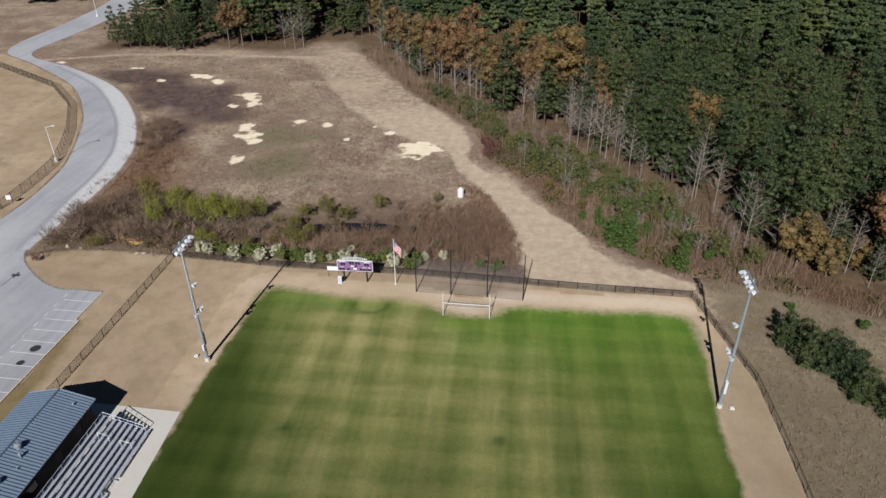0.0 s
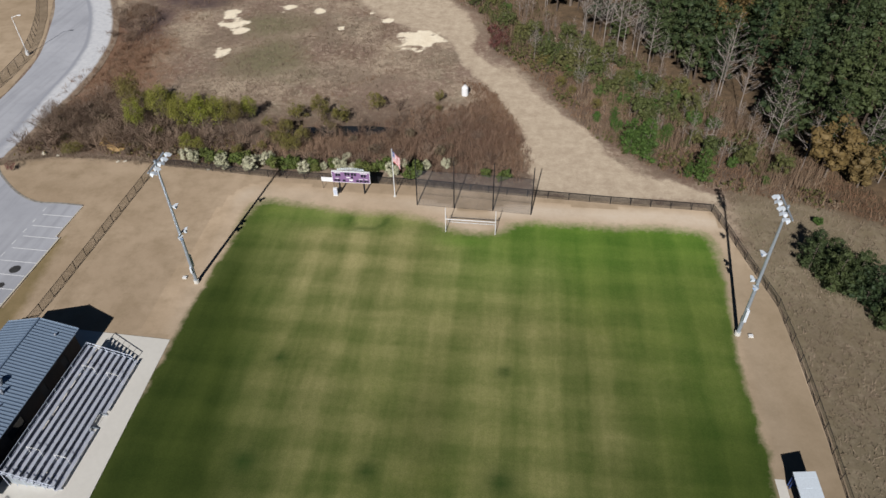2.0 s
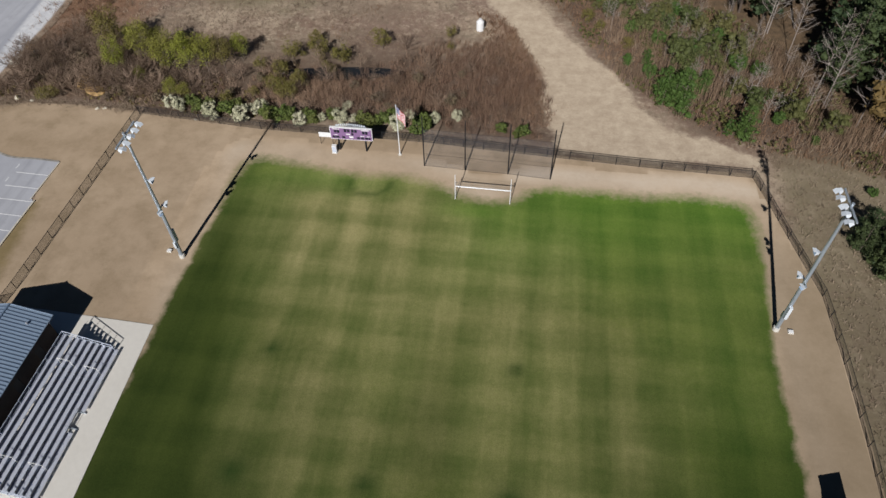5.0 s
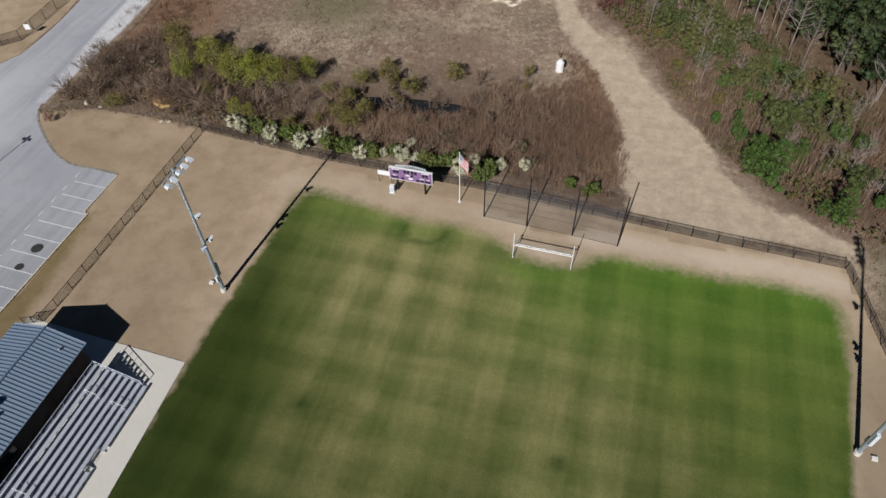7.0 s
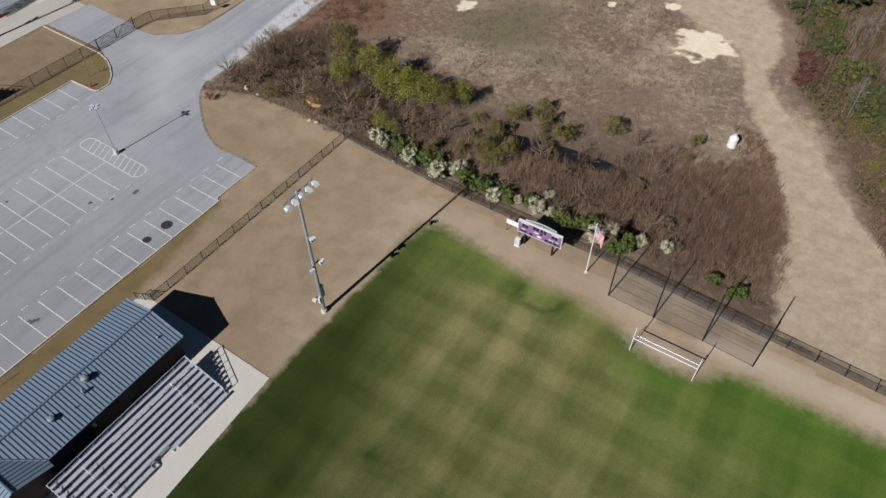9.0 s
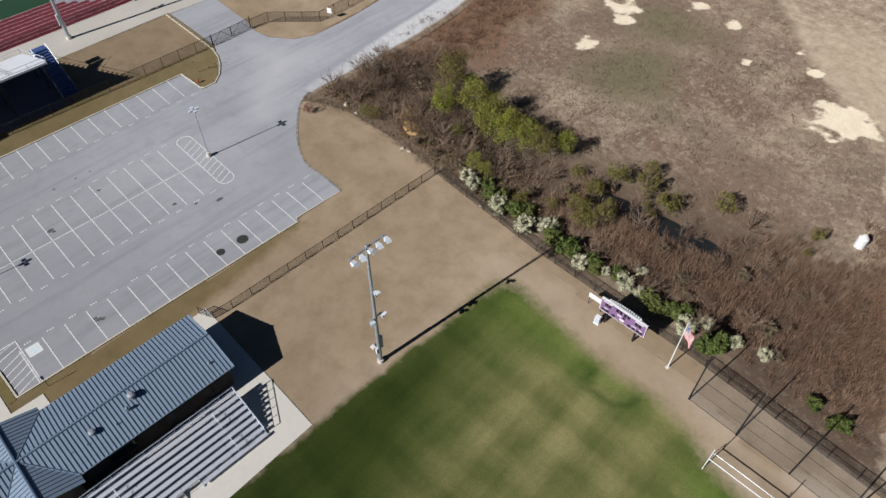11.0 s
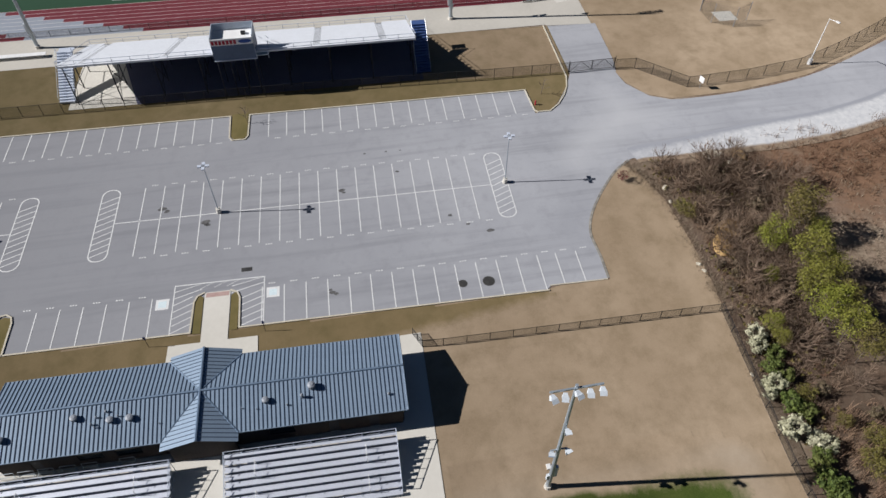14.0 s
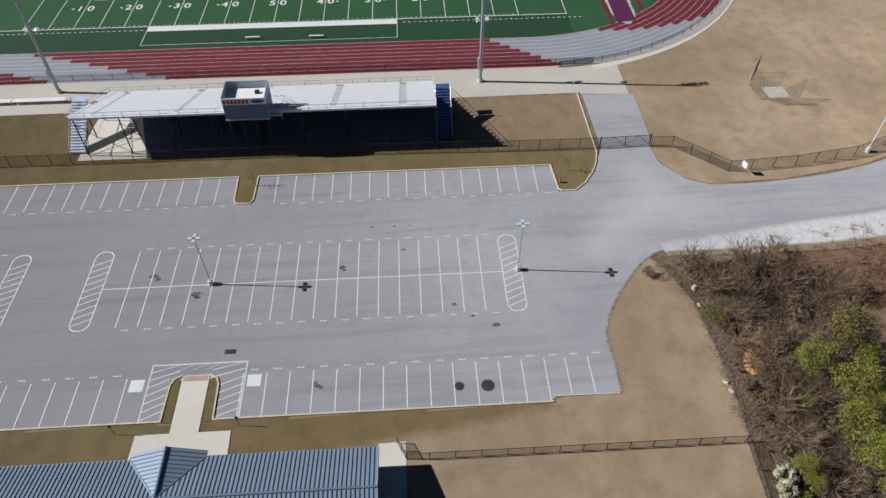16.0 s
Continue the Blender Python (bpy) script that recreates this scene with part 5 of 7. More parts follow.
# ---- team shelter ----
PALEROOF = plain("pale_blue_grey_roof", (0.60, 0.66, 0.72), 0.5, 0.0, 0.03)
shelter = thing("team_shelter", "team shelter with a white metal roof on steel posts", "shelter", "", (28.0, 46.6, 0.05), 0.5)
flat("pad", [(-0.6, 0.6), (0.35, 0.6), (0.35, -10.5), (-0.6, -10.5)], 0.02, CONCRETE, parent=shelter)
Shape().hexa([(0.2, -10, 2.35), (2.15, -10, 2.75), (2.15, 0, 2.75), (0.2, 0, 2.35), (0.2, -10, 2.45), (2.15, -10, 2.85), (2.15, 0, 2.85), (0.2, 0, 2.45)]).ob("roof", PALEROOF, shelter)
for k in range(9):
    y = -0.6 - k * 1.1
    Shape().hexa([(0.2, y, 2.45), (2.15, y, 2.85), (2.15, y + 0.03, 2.85), (0.2, y + 0.03, 2.45), (0.2, y, 2.46), (2.15, y, 2.86), (2.15, y + 0.03, 2.86), (0.2, y + 0.03, 2.46)]).ob("roof_rib", PALEROOF, shelter)
for k in range(4):
    y = -0.3 - k * 3.1
    Shape().box(2.0, y, 0, 0.1, 0.1, 2.75).ob("post", NAVY, shelter)
    Shape().box(0.5, y, 0, 0.1, 0.1, 2.4).ob("post", NAVY, shelter)
Shape().box(2.05, -5, 0.1, 0.05, 9.9, 2.5).ob("back_panel", NAVY, shelter)
for y in (-0.05, -9.95):
    Shape().box(1.2, y, 0.1, 1.7, 0.04, 2.35).ob("end_panel", NAVY, shelter)
Shape().box(1.6, -5, 0.42, 0.35, 9.2, 0.05).ob("bench", ALU, shelter)
# ---- stadium: track, turf, apron ----
CW, CS0, CS1 = 110.7, -69.3, 23.5       # middle of the oval, ends of its straights


def oval(r, steps=48):
    out = []
    for k in range(steps + 1):
        a = math.pi * k / steps
        out.append((CS1 + r * math.sin(a), CW - r * math.cos(a)))
    for k in range(steps + 1):
        a = math.pi * k / steps
        out.append((CS0 - r * math.sin(a), CW + r * math.cos(a)))
    return out


def ring(name, r0, r1, z, mat, parent=None):
    a, c = oval(r0), oval(r1)
    n = len(a)
    o = Shape().add([P3(*q, z) for q in a] + [P3(*q, z) for q in c], [(i, n + i, n + (i + 1) % n, (i + 1) % n) for i in range(n)]).ob(name, mat, parent)
    return o if parent else tagged(o, kind="structure")


APRON = rough_mat("apron_concrete", (0.47, 0.445, 0.40), (0.54, 0.51, 0.46), 0.12, 1.8, 0.9, 0.03, grain=0.15)
TRACK = rough_mat("red_track_rubber", (0.125, 0.017, 0.027), (0.16, 0.023, 0.035), 0.15, 4, 0.85, 0.1)
GREYTRACK = rough_mat("grey_track_rubber", (0.235, 0.26, 0.31), (0.295, 0.32, 0.37), 0.15, 4, 0.85, 0.1)
TURF = rough_mat("artificial_turf", (0.02, 0.078, 0.032), (0.03, 0.104, 0.043), 0.08, 5, 0.85, 0.2)
DARKTURF = rough_mat("dark_turf", (0.014, 0.05, 0.026), (0.02, 0.065, 0.033), 0.1, 5, 0.85, 0.2)
flat("pavement_stadium_apron", [P(-85, 55.5), P(29.3, 56.3), (-117.9, 91.6), (-117.2, 99.3), P(37.3, 64.2), P(36.0, 70.0), P(-85, 70.0)], 0.07, APRON)
rim = np.linspace(0.2, 1.75, 18)
flat("pavement_track_rim", [P(CS1 + 48.6 * math.sin(a), CW - 48.6 * math.cos(a)) for a in rim] + [P(CS1 + 45.5 * math.sin(a), CW - 45.5 * math.cos(a)) for a in rim[::-1]], 0.075, CONCRETE)
track = ring("road_running_track", 36.5, 46.4, 0.085, TRACK)
for k in range(9):
    r = 36.6 + k * 1.22
    ring("lane_line", r, r + 0.06, 0.095, PAINT, track)
flat("ground_football_turf", [P(*q) for q in oval(36.45)], 0.08, TURF)
flat("ground_turf_margin", [P(-92, CW - 36.3), P(26, CW - 36.3), P(32, CW - 35), P(32, 82.2), P(-92, 82.2)], 0.084, DARKTURF)
# grey exchange zones, stepped from lane to lane
for k in range(8):
    w0 = CW - 46.35 + k * 1.22
    lane = 7 - k          # 0 is the inner lane
    for s0, s1 in ((16.5 + 1.65 * lane, CS1), (-95 if lane < 4 else -68 + 3.2 * (lane - 4), -63.5 + 3.5 * lane)):
        if s1 > s0:
            flat("exchange_zone", [P(s0, w0), P(s1, w0), P(s1, w0 + 1.16), P(s0, w0 + 1.16)], 0.09, GREYTRACK, parent=track)
    r0, a1 = 46.35 - k * 1.22, 0.36 + 0.065 * lane
    arc = np.linspace(max(0, (16.5 + 1.65 * lane - CS1) / r0), a1, 12)
    if a1 > arc[0]:
        flat("exchange_zone", [P(CS1 + r0 * math.sin(a), CW - r0 * math.cos(a)) for a in arc] + [P(CS1 + (r0 - 1.16) * math.sin(a), CW - (r0 - 1.16) * math.cos(a)) for a in arc[::-1]], 0.09, GREYTRACK, parent=track)
fence("low chain-link rail along the outside of the running track", [P(-80, 65.0), P(33.3, 65.0)] + [P(CS1 + 46.8 * math.sin(a), CW - 46.8 * math.cos(a)) for a in np.linspace(0.08, 1.3, 12)], 1.1, 3.2)

# yard lines and numbers
GOAL_LINE = 22.8


def turf_mark(name, s0, s1, w0, w1):
    flat(name, [P(s0, w0), P(s1, w0), P(s1, w1), P(s0, w1)], 0.095, PAINT, parent=bpy.data.objects["ground_football_turf"])


for k in range(21):
    s = GOAL_LINE - 4.572 * k
    turf_mark("yard_line", s - 0.06, s + 0.06, 82.4, 131.1)
for k in range(100):
    s = GOAL_LINE - 0.9144 * k
    if k % 5:
        for w in (82.45, 98.6):
            turf_mark("hash_mark", s - 0.04, s + 0.04, w, w + 0.6)
turf_mark("sideline", GOAL_LINE - 100.6, GOAL_LINE + 9.14, 82.2, 82.4)
turf_mark("end_line", GOAL_LINE + 9.0, GOAL_LINE + 9.14, 82.4, 131.1)
turf_mark("bench_zone", -45.8, 0.0, 80.5, 82.25)
for a in (-45.8, -0.1):
    turf_mark("bench_zone_line", a, a + 0.1, 75.6, 80.5)
turf_mark("bench_zone_line", -45.8, 0.0, 75.6, 75.7)
for a in np.arange(-80, 35, 1.0):
    if a > 0.8 or a < -46.8:
        turf_mark("dash", a, a + 0.5, 80.9, 81.05)
for k, txt in enumerate(("10", "20", "30", "40", "50", "40", "30", "20", "10")):
    s = GOAL_LINE - 9.144 * (k + 1)
    cu = bpy.data.curves.new("yard_number", "FONT")
    cu.body, cu.size, cu.align_x, cu.align_y = txt[0] + " " + txt[1], 2.6, "CENTER", "BOTTOM"
    cu.offset = 0.045
    cu.materials.append(PAINT)
    if k != 4:
        way = -1 if k > 4 else 1
        tip, back = s + way * 2.7, s + way * 2.1
        flat("yard_arrow", [P(tip, 89.9), P(back, 90.2), P(back, 89.6)], 0.098, PAINT, parent=bpy.data.objects["ground_football_turf"])
    x, y = P(s, 88.6)
    # reads from the near side: text runs north, its top points west
    linked("yard_number", cu, bpy.data.objects["ground_football_turf"], "", Matrix(((SS, -SC, 0, x), (SC, SS, 0, y), (0, 0, 1, 0.1), (0, 0, 0, 1))))
flat("end_zone_emblem", [P(CS0 + 12 + 3.2 * math.cos(a), 96 + 3.2 * math.sin(a)) for a in np.linspace(0, 6.1, 18)], 0.096, PURPLE, parent=bpy.data.objects["ground_football_turf"])
turf_mark("emblem_ring", CS0 + 10.6, CS0 + 13.4, 94.6, 95.1)
WORN = rough_mat("bleached_turf", (0.30, 0.36, 0.31), (0.52, 0.56, 0.50), 0.4, 3, 0.9, 0.1, dirt=(0.10, 0.19, 0.11))
flat("worn_patch", [P(42.6 + (2.9 + 0.5 * math.sin(5 * a)) * math.cos(a), 88 + (9.5 + math.sin(3 * a)) * math.sin(a)) for a in np.linspace(0, 6.1, 26)], 0.096, WORN, parent=track)
# long-jump runway and pit covers beside the curve
flat("runway", [P(40.6, 78.5), P(44.3, 78.7), P(44.6, 96), P(41.0, 96)], 0.1, plain("purple_mat", (0.10, 0.02, 0.08), 0.7), parent=track)
flat("runway", [P(39.4, 77.5), P(40.2, 77.5), P(40.2, 96), P(39.4, 96)], 0.1, TRACK, parent=track)
flat("runway", [P(45.8, 83), P(46.8, 82.6), P(47.4, 96), P(46.4, 96)], 0.1, TRACK, parent=track)
for s, w in ((-26.0, 76.6), (-14.6, 76.4)):
    bench = thing("team_bench", "white aluminium team bench on the sideline", "bench", "team benches", P3(s, w, 0.1), -2.1)
    Shape().box(0, 0, 0.42, 0.32, 2.6, 0.05).ob("seat", WHITE, bench)
    for d in (-1.0, 0, 1.0):
        Shape().box(0, d, 0, 0.3, 0.06, 0.42).ob("leg", STEEL, bench)

# ---- grandstand ----
stand = thing("grandstand", "long white aluminium grandstand with a press box, open steel frame below", "grandstand", "", P3(-46.1, 44.2, 0.06), -2.1)
# local x runs east (towards the back), local y north along the rows; the back stands at x = 0
GL, GD, ROWS_G, GH0, GH1 = 51.6, 14.9, 20, 1.2, 6.8
DECK = plain("deck_aluminium", (0.70, 0.725, 0.775), 0.5, 0.0, 0.06)
# frame steel with the gloom under the deck put into its colour
SHADE = plain("shade_dark_steel", (0.018, 0.02, 0.03), 0.6, 0.0)
for k in range(ROWS_G):
    x0 = -GD + k * GD / ROWS_G
    z = GH0 + (GH1 - GH0) * k / (ROWS_G - 1)
    Shape().box(x0 + GD / ROWS_G / 2, GL / 2, z - 0.05, GD / ROWS_G, GL, 0.05).ob("foot_deck", DECK, stand)
    Shape().box(x0 + GD / ROWS_G - 0.02, GL / 2, z, 0.03, GL, (GH1 - GH0) / (ROWS_G - 1) - 0.05).ob("riser", DECK, stand)
    for a, c in ((0, 2.4), (3.6, 14.2), (15.4, 36.2), (37.4, 46.2), (47.4, GL)):
        Shape().box(x0 + 0.52, (a + c) / 2, z + 0.38, 0.27, c - a, 0.05).ob("seat_plank", DECK, stand)
AISLE = plain("worn_grey_tread", (0.13, 0.135, 0.15), 0.6)
for y in (3.0, 14.8, 36.8, 46.8):
    for k in range(ROWS_G - 2):
        z = GH0 + (GH1 - GH0) * k / (ROWS_G - 1)
        Shape().box(-GD + (k + 0.85) * GD / ROWS_G, y, z + 0.03, 0.5, 1.15, 0.1).ob("aisle_step", AISLE, stand)
for j in range(9):
    y = 0.4 + j * (GL - 0.8) / 8
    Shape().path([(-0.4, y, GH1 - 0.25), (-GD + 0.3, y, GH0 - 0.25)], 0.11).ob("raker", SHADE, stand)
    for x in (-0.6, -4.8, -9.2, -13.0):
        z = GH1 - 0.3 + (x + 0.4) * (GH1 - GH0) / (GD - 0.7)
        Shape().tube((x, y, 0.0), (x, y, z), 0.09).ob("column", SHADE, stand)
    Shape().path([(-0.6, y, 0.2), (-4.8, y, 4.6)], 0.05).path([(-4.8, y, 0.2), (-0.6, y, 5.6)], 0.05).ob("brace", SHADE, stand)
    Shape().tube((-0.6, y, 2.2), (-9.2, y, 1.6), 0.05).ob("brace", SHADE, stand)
for y in np.arange(0, GL + 0.1, GL / 20):
    Shape().tube((-0.02, y, GH1 - 0.2), (-0.02, y, GH1 + 1.05), 0.035).ob("rail_post", ALU, stand)
    Shape().tube((-GD, y, GH0 - 0.2), (-GD, y, GH0 + 1.05), 0.035).ob("rail_post", ALU, stand)
for x, z in ((-0.02, GH1), (-GD, GH0)):
    Shape().path([(x, 0, z + 1.05), (x, GL, z + 1.05)], 0.04).path([(x, 0, z + 0.5), (x, GL, z + 0.5)], 0.025).ob("guard_rail", ALU, stand)
for y in (0, GL):
    Shape().path([(-GD, y, GH0 + 1.05), (-0.02, y, GH1 + 1.05)], 0.04).path([(-GD, y, GH0 + 0.5), (-0.02, y, GH1 + 0.5)], 0.025).ob("guard_rail", ALU, stand)
Shape().hexa([(-GD, -0.1, 0.0), (-0.3, -0.1, 0.0), (-0.3, 0.0, 0.0), (-GD, 0.0, 0.0), (-GD, -0.1, 0.05), (-0.3, -0.1, 0.05), (-0.3, 0.0, 0.05), (-GD, 0.0, 0.05)]).ob("sill", CONCRETE, stand)
flat("pad", [(-GD - 0.5, -1.0), (0.6, -1.0), (0.6, 9.0), (-GD - 0.5, 4.2)], 0.02, CONCRETE, parent=stand)
# the stand's shadow painted as navy ground; its slanting end follows the shadow's edge
flat("gravel_bed", [(-GD - 0.5, 4.2), (0.6, 9.0), (0.6, GL + 1.0), (-GD - 0.5, GL + 1.0)], 0.02, rough_mat("navy_shade_ground", (0.085, 0.09, 0.15), (0.12, 0.125, 0.19), 0.3, 6, 0.95, 0.3), parent=stand)


STAIRBLUE = plain("blue_stair_paint", (0.055, 0.10, 0.25), 0.55)


def end_stair(y0, y1, x_low, x_high, z_high, paint):
    n = 18
    for k in range(n):
        f = k / (n - 1)
        Shape().box(x_low + (x_high - x_low) * f, (y0 + y1) / 2, 0.15 + (z_high - 0.15) * f, 0.42, y1 - y0, 0.3).ob("stair_tread", paint, stand)
    for y in (y0, y1):
        Shape().path([(x_low, y, 0.1), (x_high, y, z_high)], 0.05).path([(x_low, y, 1.1), (x_high, y, z_high + 1.0)], 0.03).ob("stair_rail", STEEL, stand)
        for f in (0, 0.25, 0.5, 0.75, 1.0):
            x, z = x_low + (x_high - x_low) * f, z_high * f
            Shape().tube((x, y, z), (x, y, z + 1.05), 0.03).ob("rail_post", ALU, stand)
    Shape().box(x_high - 0.9, (y0 + y1) / 2, z_high, 1.2, y1 - y0, 0.06).ob("landing", paint, stand)


end_stair(GL + 0.15, GL + 2.4, -1.2, -7.5, 4.6, STAIRBLUE)
end_stair(-2.4, -0.15, -1.2, -7.5, 4.6, ALU)
# press box over the back rows
PBWALL, PBROOF = plain("press_box_cladding", (0.10, 0.14, 0.22), 0.5), plain("press_box_roof", (0.42, 0.47, 0.54), 0.5)
PB0, PB1 = 22.0, 28.0
PBM, PBW, PBZ = (PB0 + PB1) / 2, PB1 - PB0, GH1 - 0.5
box_ = Shape().box(-1.4, PBM, PBZ, 4.0, PBW, 2.5).ob("press_box", PBWALL, stand, "navy press box with a white sign band and an open roof deck")
Shape().box(-1.4, PBM, PBZ + 2.5, 3.9, PBW - 0.1, 0.08).ob("roof_deck", WHITE, box_, "white roof deck")
Shape().box(-3.33, PBM, PBZ + 2.5, 0.1, PBW, 1.2).ob("parapet", PBROOF, box_)
for y in (PB0 + 0.05, PB1 - 0.05):
    Shape().box(-1.4, y, PBZ + 2.5, 3.76, 0.1, 1.15).ob("parapet", PBROOF, box_)
Shape().box(0.62, PBM, PBZ + 2.45, 0.12, PBW, 1.0).ob("fascia", WHITE, box_)
Shape().box(0.62, PBM, PBZ - 0.12, 0.16, PBW + 0.1, 0.12).ob("sill", ALU, box_)
for k in range(7):
    y = PB0 + 0.15 + k * 0.52
    Shape().box(0.70, y + 0.2, PBZ + 2.6, 0.03, 0.38, 0.62).ob("sign_bar", RED, box_)
Shape().prism([(0.95 * math.cos(a), 0.3 * math.sin(a)) for a in np.linspace(0, 5.9, 14)], 0, 0.03).ob("sign_oval", BLUE, box_).matrix_basis = Matrix.Translation((0.70, PB1 - 1.1, PBZ + 2.95)) @ Matrix(((0, 0, 1, 0), (1, 0, 0, 0), (0, 1, 0, 0), (0, 0, 0, 1)))
for k in range(5):
    Shape().box(-3.42, PB0 + 0.65 + k * 1.15, PBZ + 1.0, 0.05, 0.95, 1.0).ob("window", DARKGLASS, box_)
Shape().box(-1.9, PB1 - 1.5, PBZ + 2.58, 0.6, 0.6, 0.35).ob("hatch", BLACK, box_)
# landing with rails at the box's north door
Shape().box(-0.3, PB1 + 0.95, PBZ + 0.35, 1.9, 1.8, 0.1).ob("landing", STEEL, box_)
for x, y in ((0.6, PB1 + 0.1), (0.6, PB1 + 1.8), (-1.2, PB1 + 1.8)):
    Shape().tube((x, y, PBZ - 0.2), (x, y, PBZ + 1.5), 0.04).ob("landing_post", ALU, box_)
for z in (0.95, 1.45):
    Shape().path([(0.6, PB1 + 0.1, PBZ + z), (0.6, PB1 + 1.8, PBZ + z), (-1.2, PB1 + 1.8, PBZ + z)], 0.03).ob("landing_rail", ALU, box_)
Shape().path([(-3.3, PB1 + 0.4, PBZ + 1.1), (-6.4, PB1 + 0.4, PBZ - 1.2)], 0.05).path([(-3.3, PB1 + 1.4, PBZ + 1.1), (-6.4, PB1 + 1.4, PBZ - 1.2)], 0.05).ob("stair_rail", STEEL, box_)
for y in np.linspace(PB0 + 0.3, PB1 - 0.3, 4):
    for x in (0.45, -3.1):
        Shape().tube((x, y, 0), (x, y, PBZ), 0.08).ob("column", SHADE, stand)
wall_low = thing("crowd_bench", "long white bench along the apron's edge", "bench", "", P3(-62, 58.9, 0.07), -2.1)
for y in (-12.5, -4.0, 4.5):
    Shape().box(0, y, 0.5, 0.95, 8.2, 0.08).ob("seat", WHITE, wall_low)
    for d in (-3.5, 0, 3.5):
        Shape().box(0, y + d, 0, 0.4, 0.08, 0.42).ob("leg", STEEL, wall_low)

tower(-126.7, 6.9, 25.0, 180, "very tall galvanised stadium light pole beside the track", 1.25)
tower(-123.1, 75.7, 25.0, 180, "very tall galvanised stadium light pole beside the track", 1.25)

# ---- stadium fence, gate, cage, signs ----
fence("black chain-link fence between the stadium and the car park", [P(-80, 43.0), P(-12, 42.8), (-104.6, 76), (-103.9, 91.0)], 1.9, 2.9)
fence("black chain-link fence round the bend of the access road", [(-103.4, 98.6), (-103.2, 101.8), (-96.9, 108.0), (-97.2, 118), (-98.4, 127.5), (-101.5, 136), (-106, 146), (-115.7, 163.2), (-129.7, 178.3), (-157.7, 195.5), (-185, 206)], 1.9, 2.9)
gate = thing("metal_gate", "black double chain-link gate across the stadium drive", "gate", "", (-103.9, 91.0, 0.06), 0)
for y0, y1 in ((0.1, 3.75), (3.85, 7.5)):
    leaf = Shape().path([(0, y0, 0.15), (0, y1, 0.15), (0, y1, 1.85), (0, y0, 1.85), (0, y0, 0.15)], 0.04).path([(0, y0, 0.15), (0, (y0 + y1) / 2, 1.85), (0, y1, 0.15)], 0.03).ob("gate_frame", BLACK, gate)
    Shape().add([(0, y0, 0.15), (0, y1, 0.15), (0, y1, 1.85), (0, y0, 1.85)], [(0, 1, 2, 3)]).ob("mesh_panel", LINK, leaf)
for y in (0, 7.6):
    Shape().tube((0, y, 0), (0, y, 2.1), 0.07).ob("post", BLACK, gate)
cage = thing("throwing_cage", "discus throwing cage with dark netting round a concrete pad", "sports cage", "", (-115.2, 123.2, 0.04), 0)
flat("pad", [(-1.7, -1.9), (1.4, -1.7), (1.5, 1.7), (-1.5, 1.6)], 0.03, CONCRETE, parent=cage)
CP = [(-6.0, -1.0), (-2.5, -3.6), (1.5, -3.4), (3.4, -0.2), (2.0, 2.9)]
for x, y in CP:
    Shape().tube((x, y, 0), (x, y, 3.6), 0.045).ob("post", VENT, cage)
cn = Shape()
for (ax, ay), (bx, by) in zip(CP, CP[1:]):
    for k in range(19):
        f = k / 18
        cn.tube((ax + (bx - ax) * f, ay + (by - ay) * f, 0.05), (ax + (bx - ax) * f, ay + (by - ay) * f, 3.5), 0.008, 0.008, 3, False)
    for k in range(17):
        cn.tube((ax, ay, 0.1 + k * 0.21), (bx, by, 0.1 + k * 0.21), 0.008, 0.008, 3, False)
cn.ob("net", BLACK, cage)
for x, y, h, tilt in ((-96.3, 109.8, 1.6, 8), (-86.6, 141.5, 0, 0)):
    if h:
        sg = thing("road_sign", "white square road sign on a leaning post", "sign", "", (x, y, 0.03), -72)
        Shape().tube((0, 0, 0), (0.05, 0, h), 0.035).ob("post", STEEL, sg)
        Shape().box(0.1, 0, h - 0.45, 0.03, 0.9, 0.95).ob("plate", WHITE, sg)
rl = thing("road_lamp", "white road lamp on a pale post with a short arm", "street lamp", "", (-99.2, 130.0, 0.03), 20)
Shape().tube((0, 0, 0), (0, 0, 0.9), 0.36, 0.33, 12).ob("base", WHITE, rl)
Shape().tube((0, 0, 0.9), (0, 0, 8.0), 0.1, 0.06, 8).ob("pole", WHITE, rl)
arm = Shape().tube((0, 0, 7.9), (1.2, 0, 8.15), 0.045).ob("arm", WHITE, rl)
Shape().box(1.45, 0, 8.08, 0.65, 0.3, 0.14).ob("head", WHITE, arm)
rl2 = copy_thing(rl, pose(-163, 262, 0.03, 0, 0, 200))
tagged(rl2, "white road lamp on a pale post up the hill road")
hyd = thing("fire_hydrant", "red fire hydrant on the kerbed grass island", "hydrant", "", (-96.9, 83.6, 0.05))
Shape().tube((0, 0, 0), (0, 0, 0.6), 0.13, 0.12, 10).tube((0, 0, 0.6), (0, 0, 0.78), 0.14, 0.05, 10).ob("barrel", RED, hyd)
Shape().tube((-0.25, 0, 0.42), (0.25, 0, 0.42), 0.06).ob("outlets", RED, hyd)
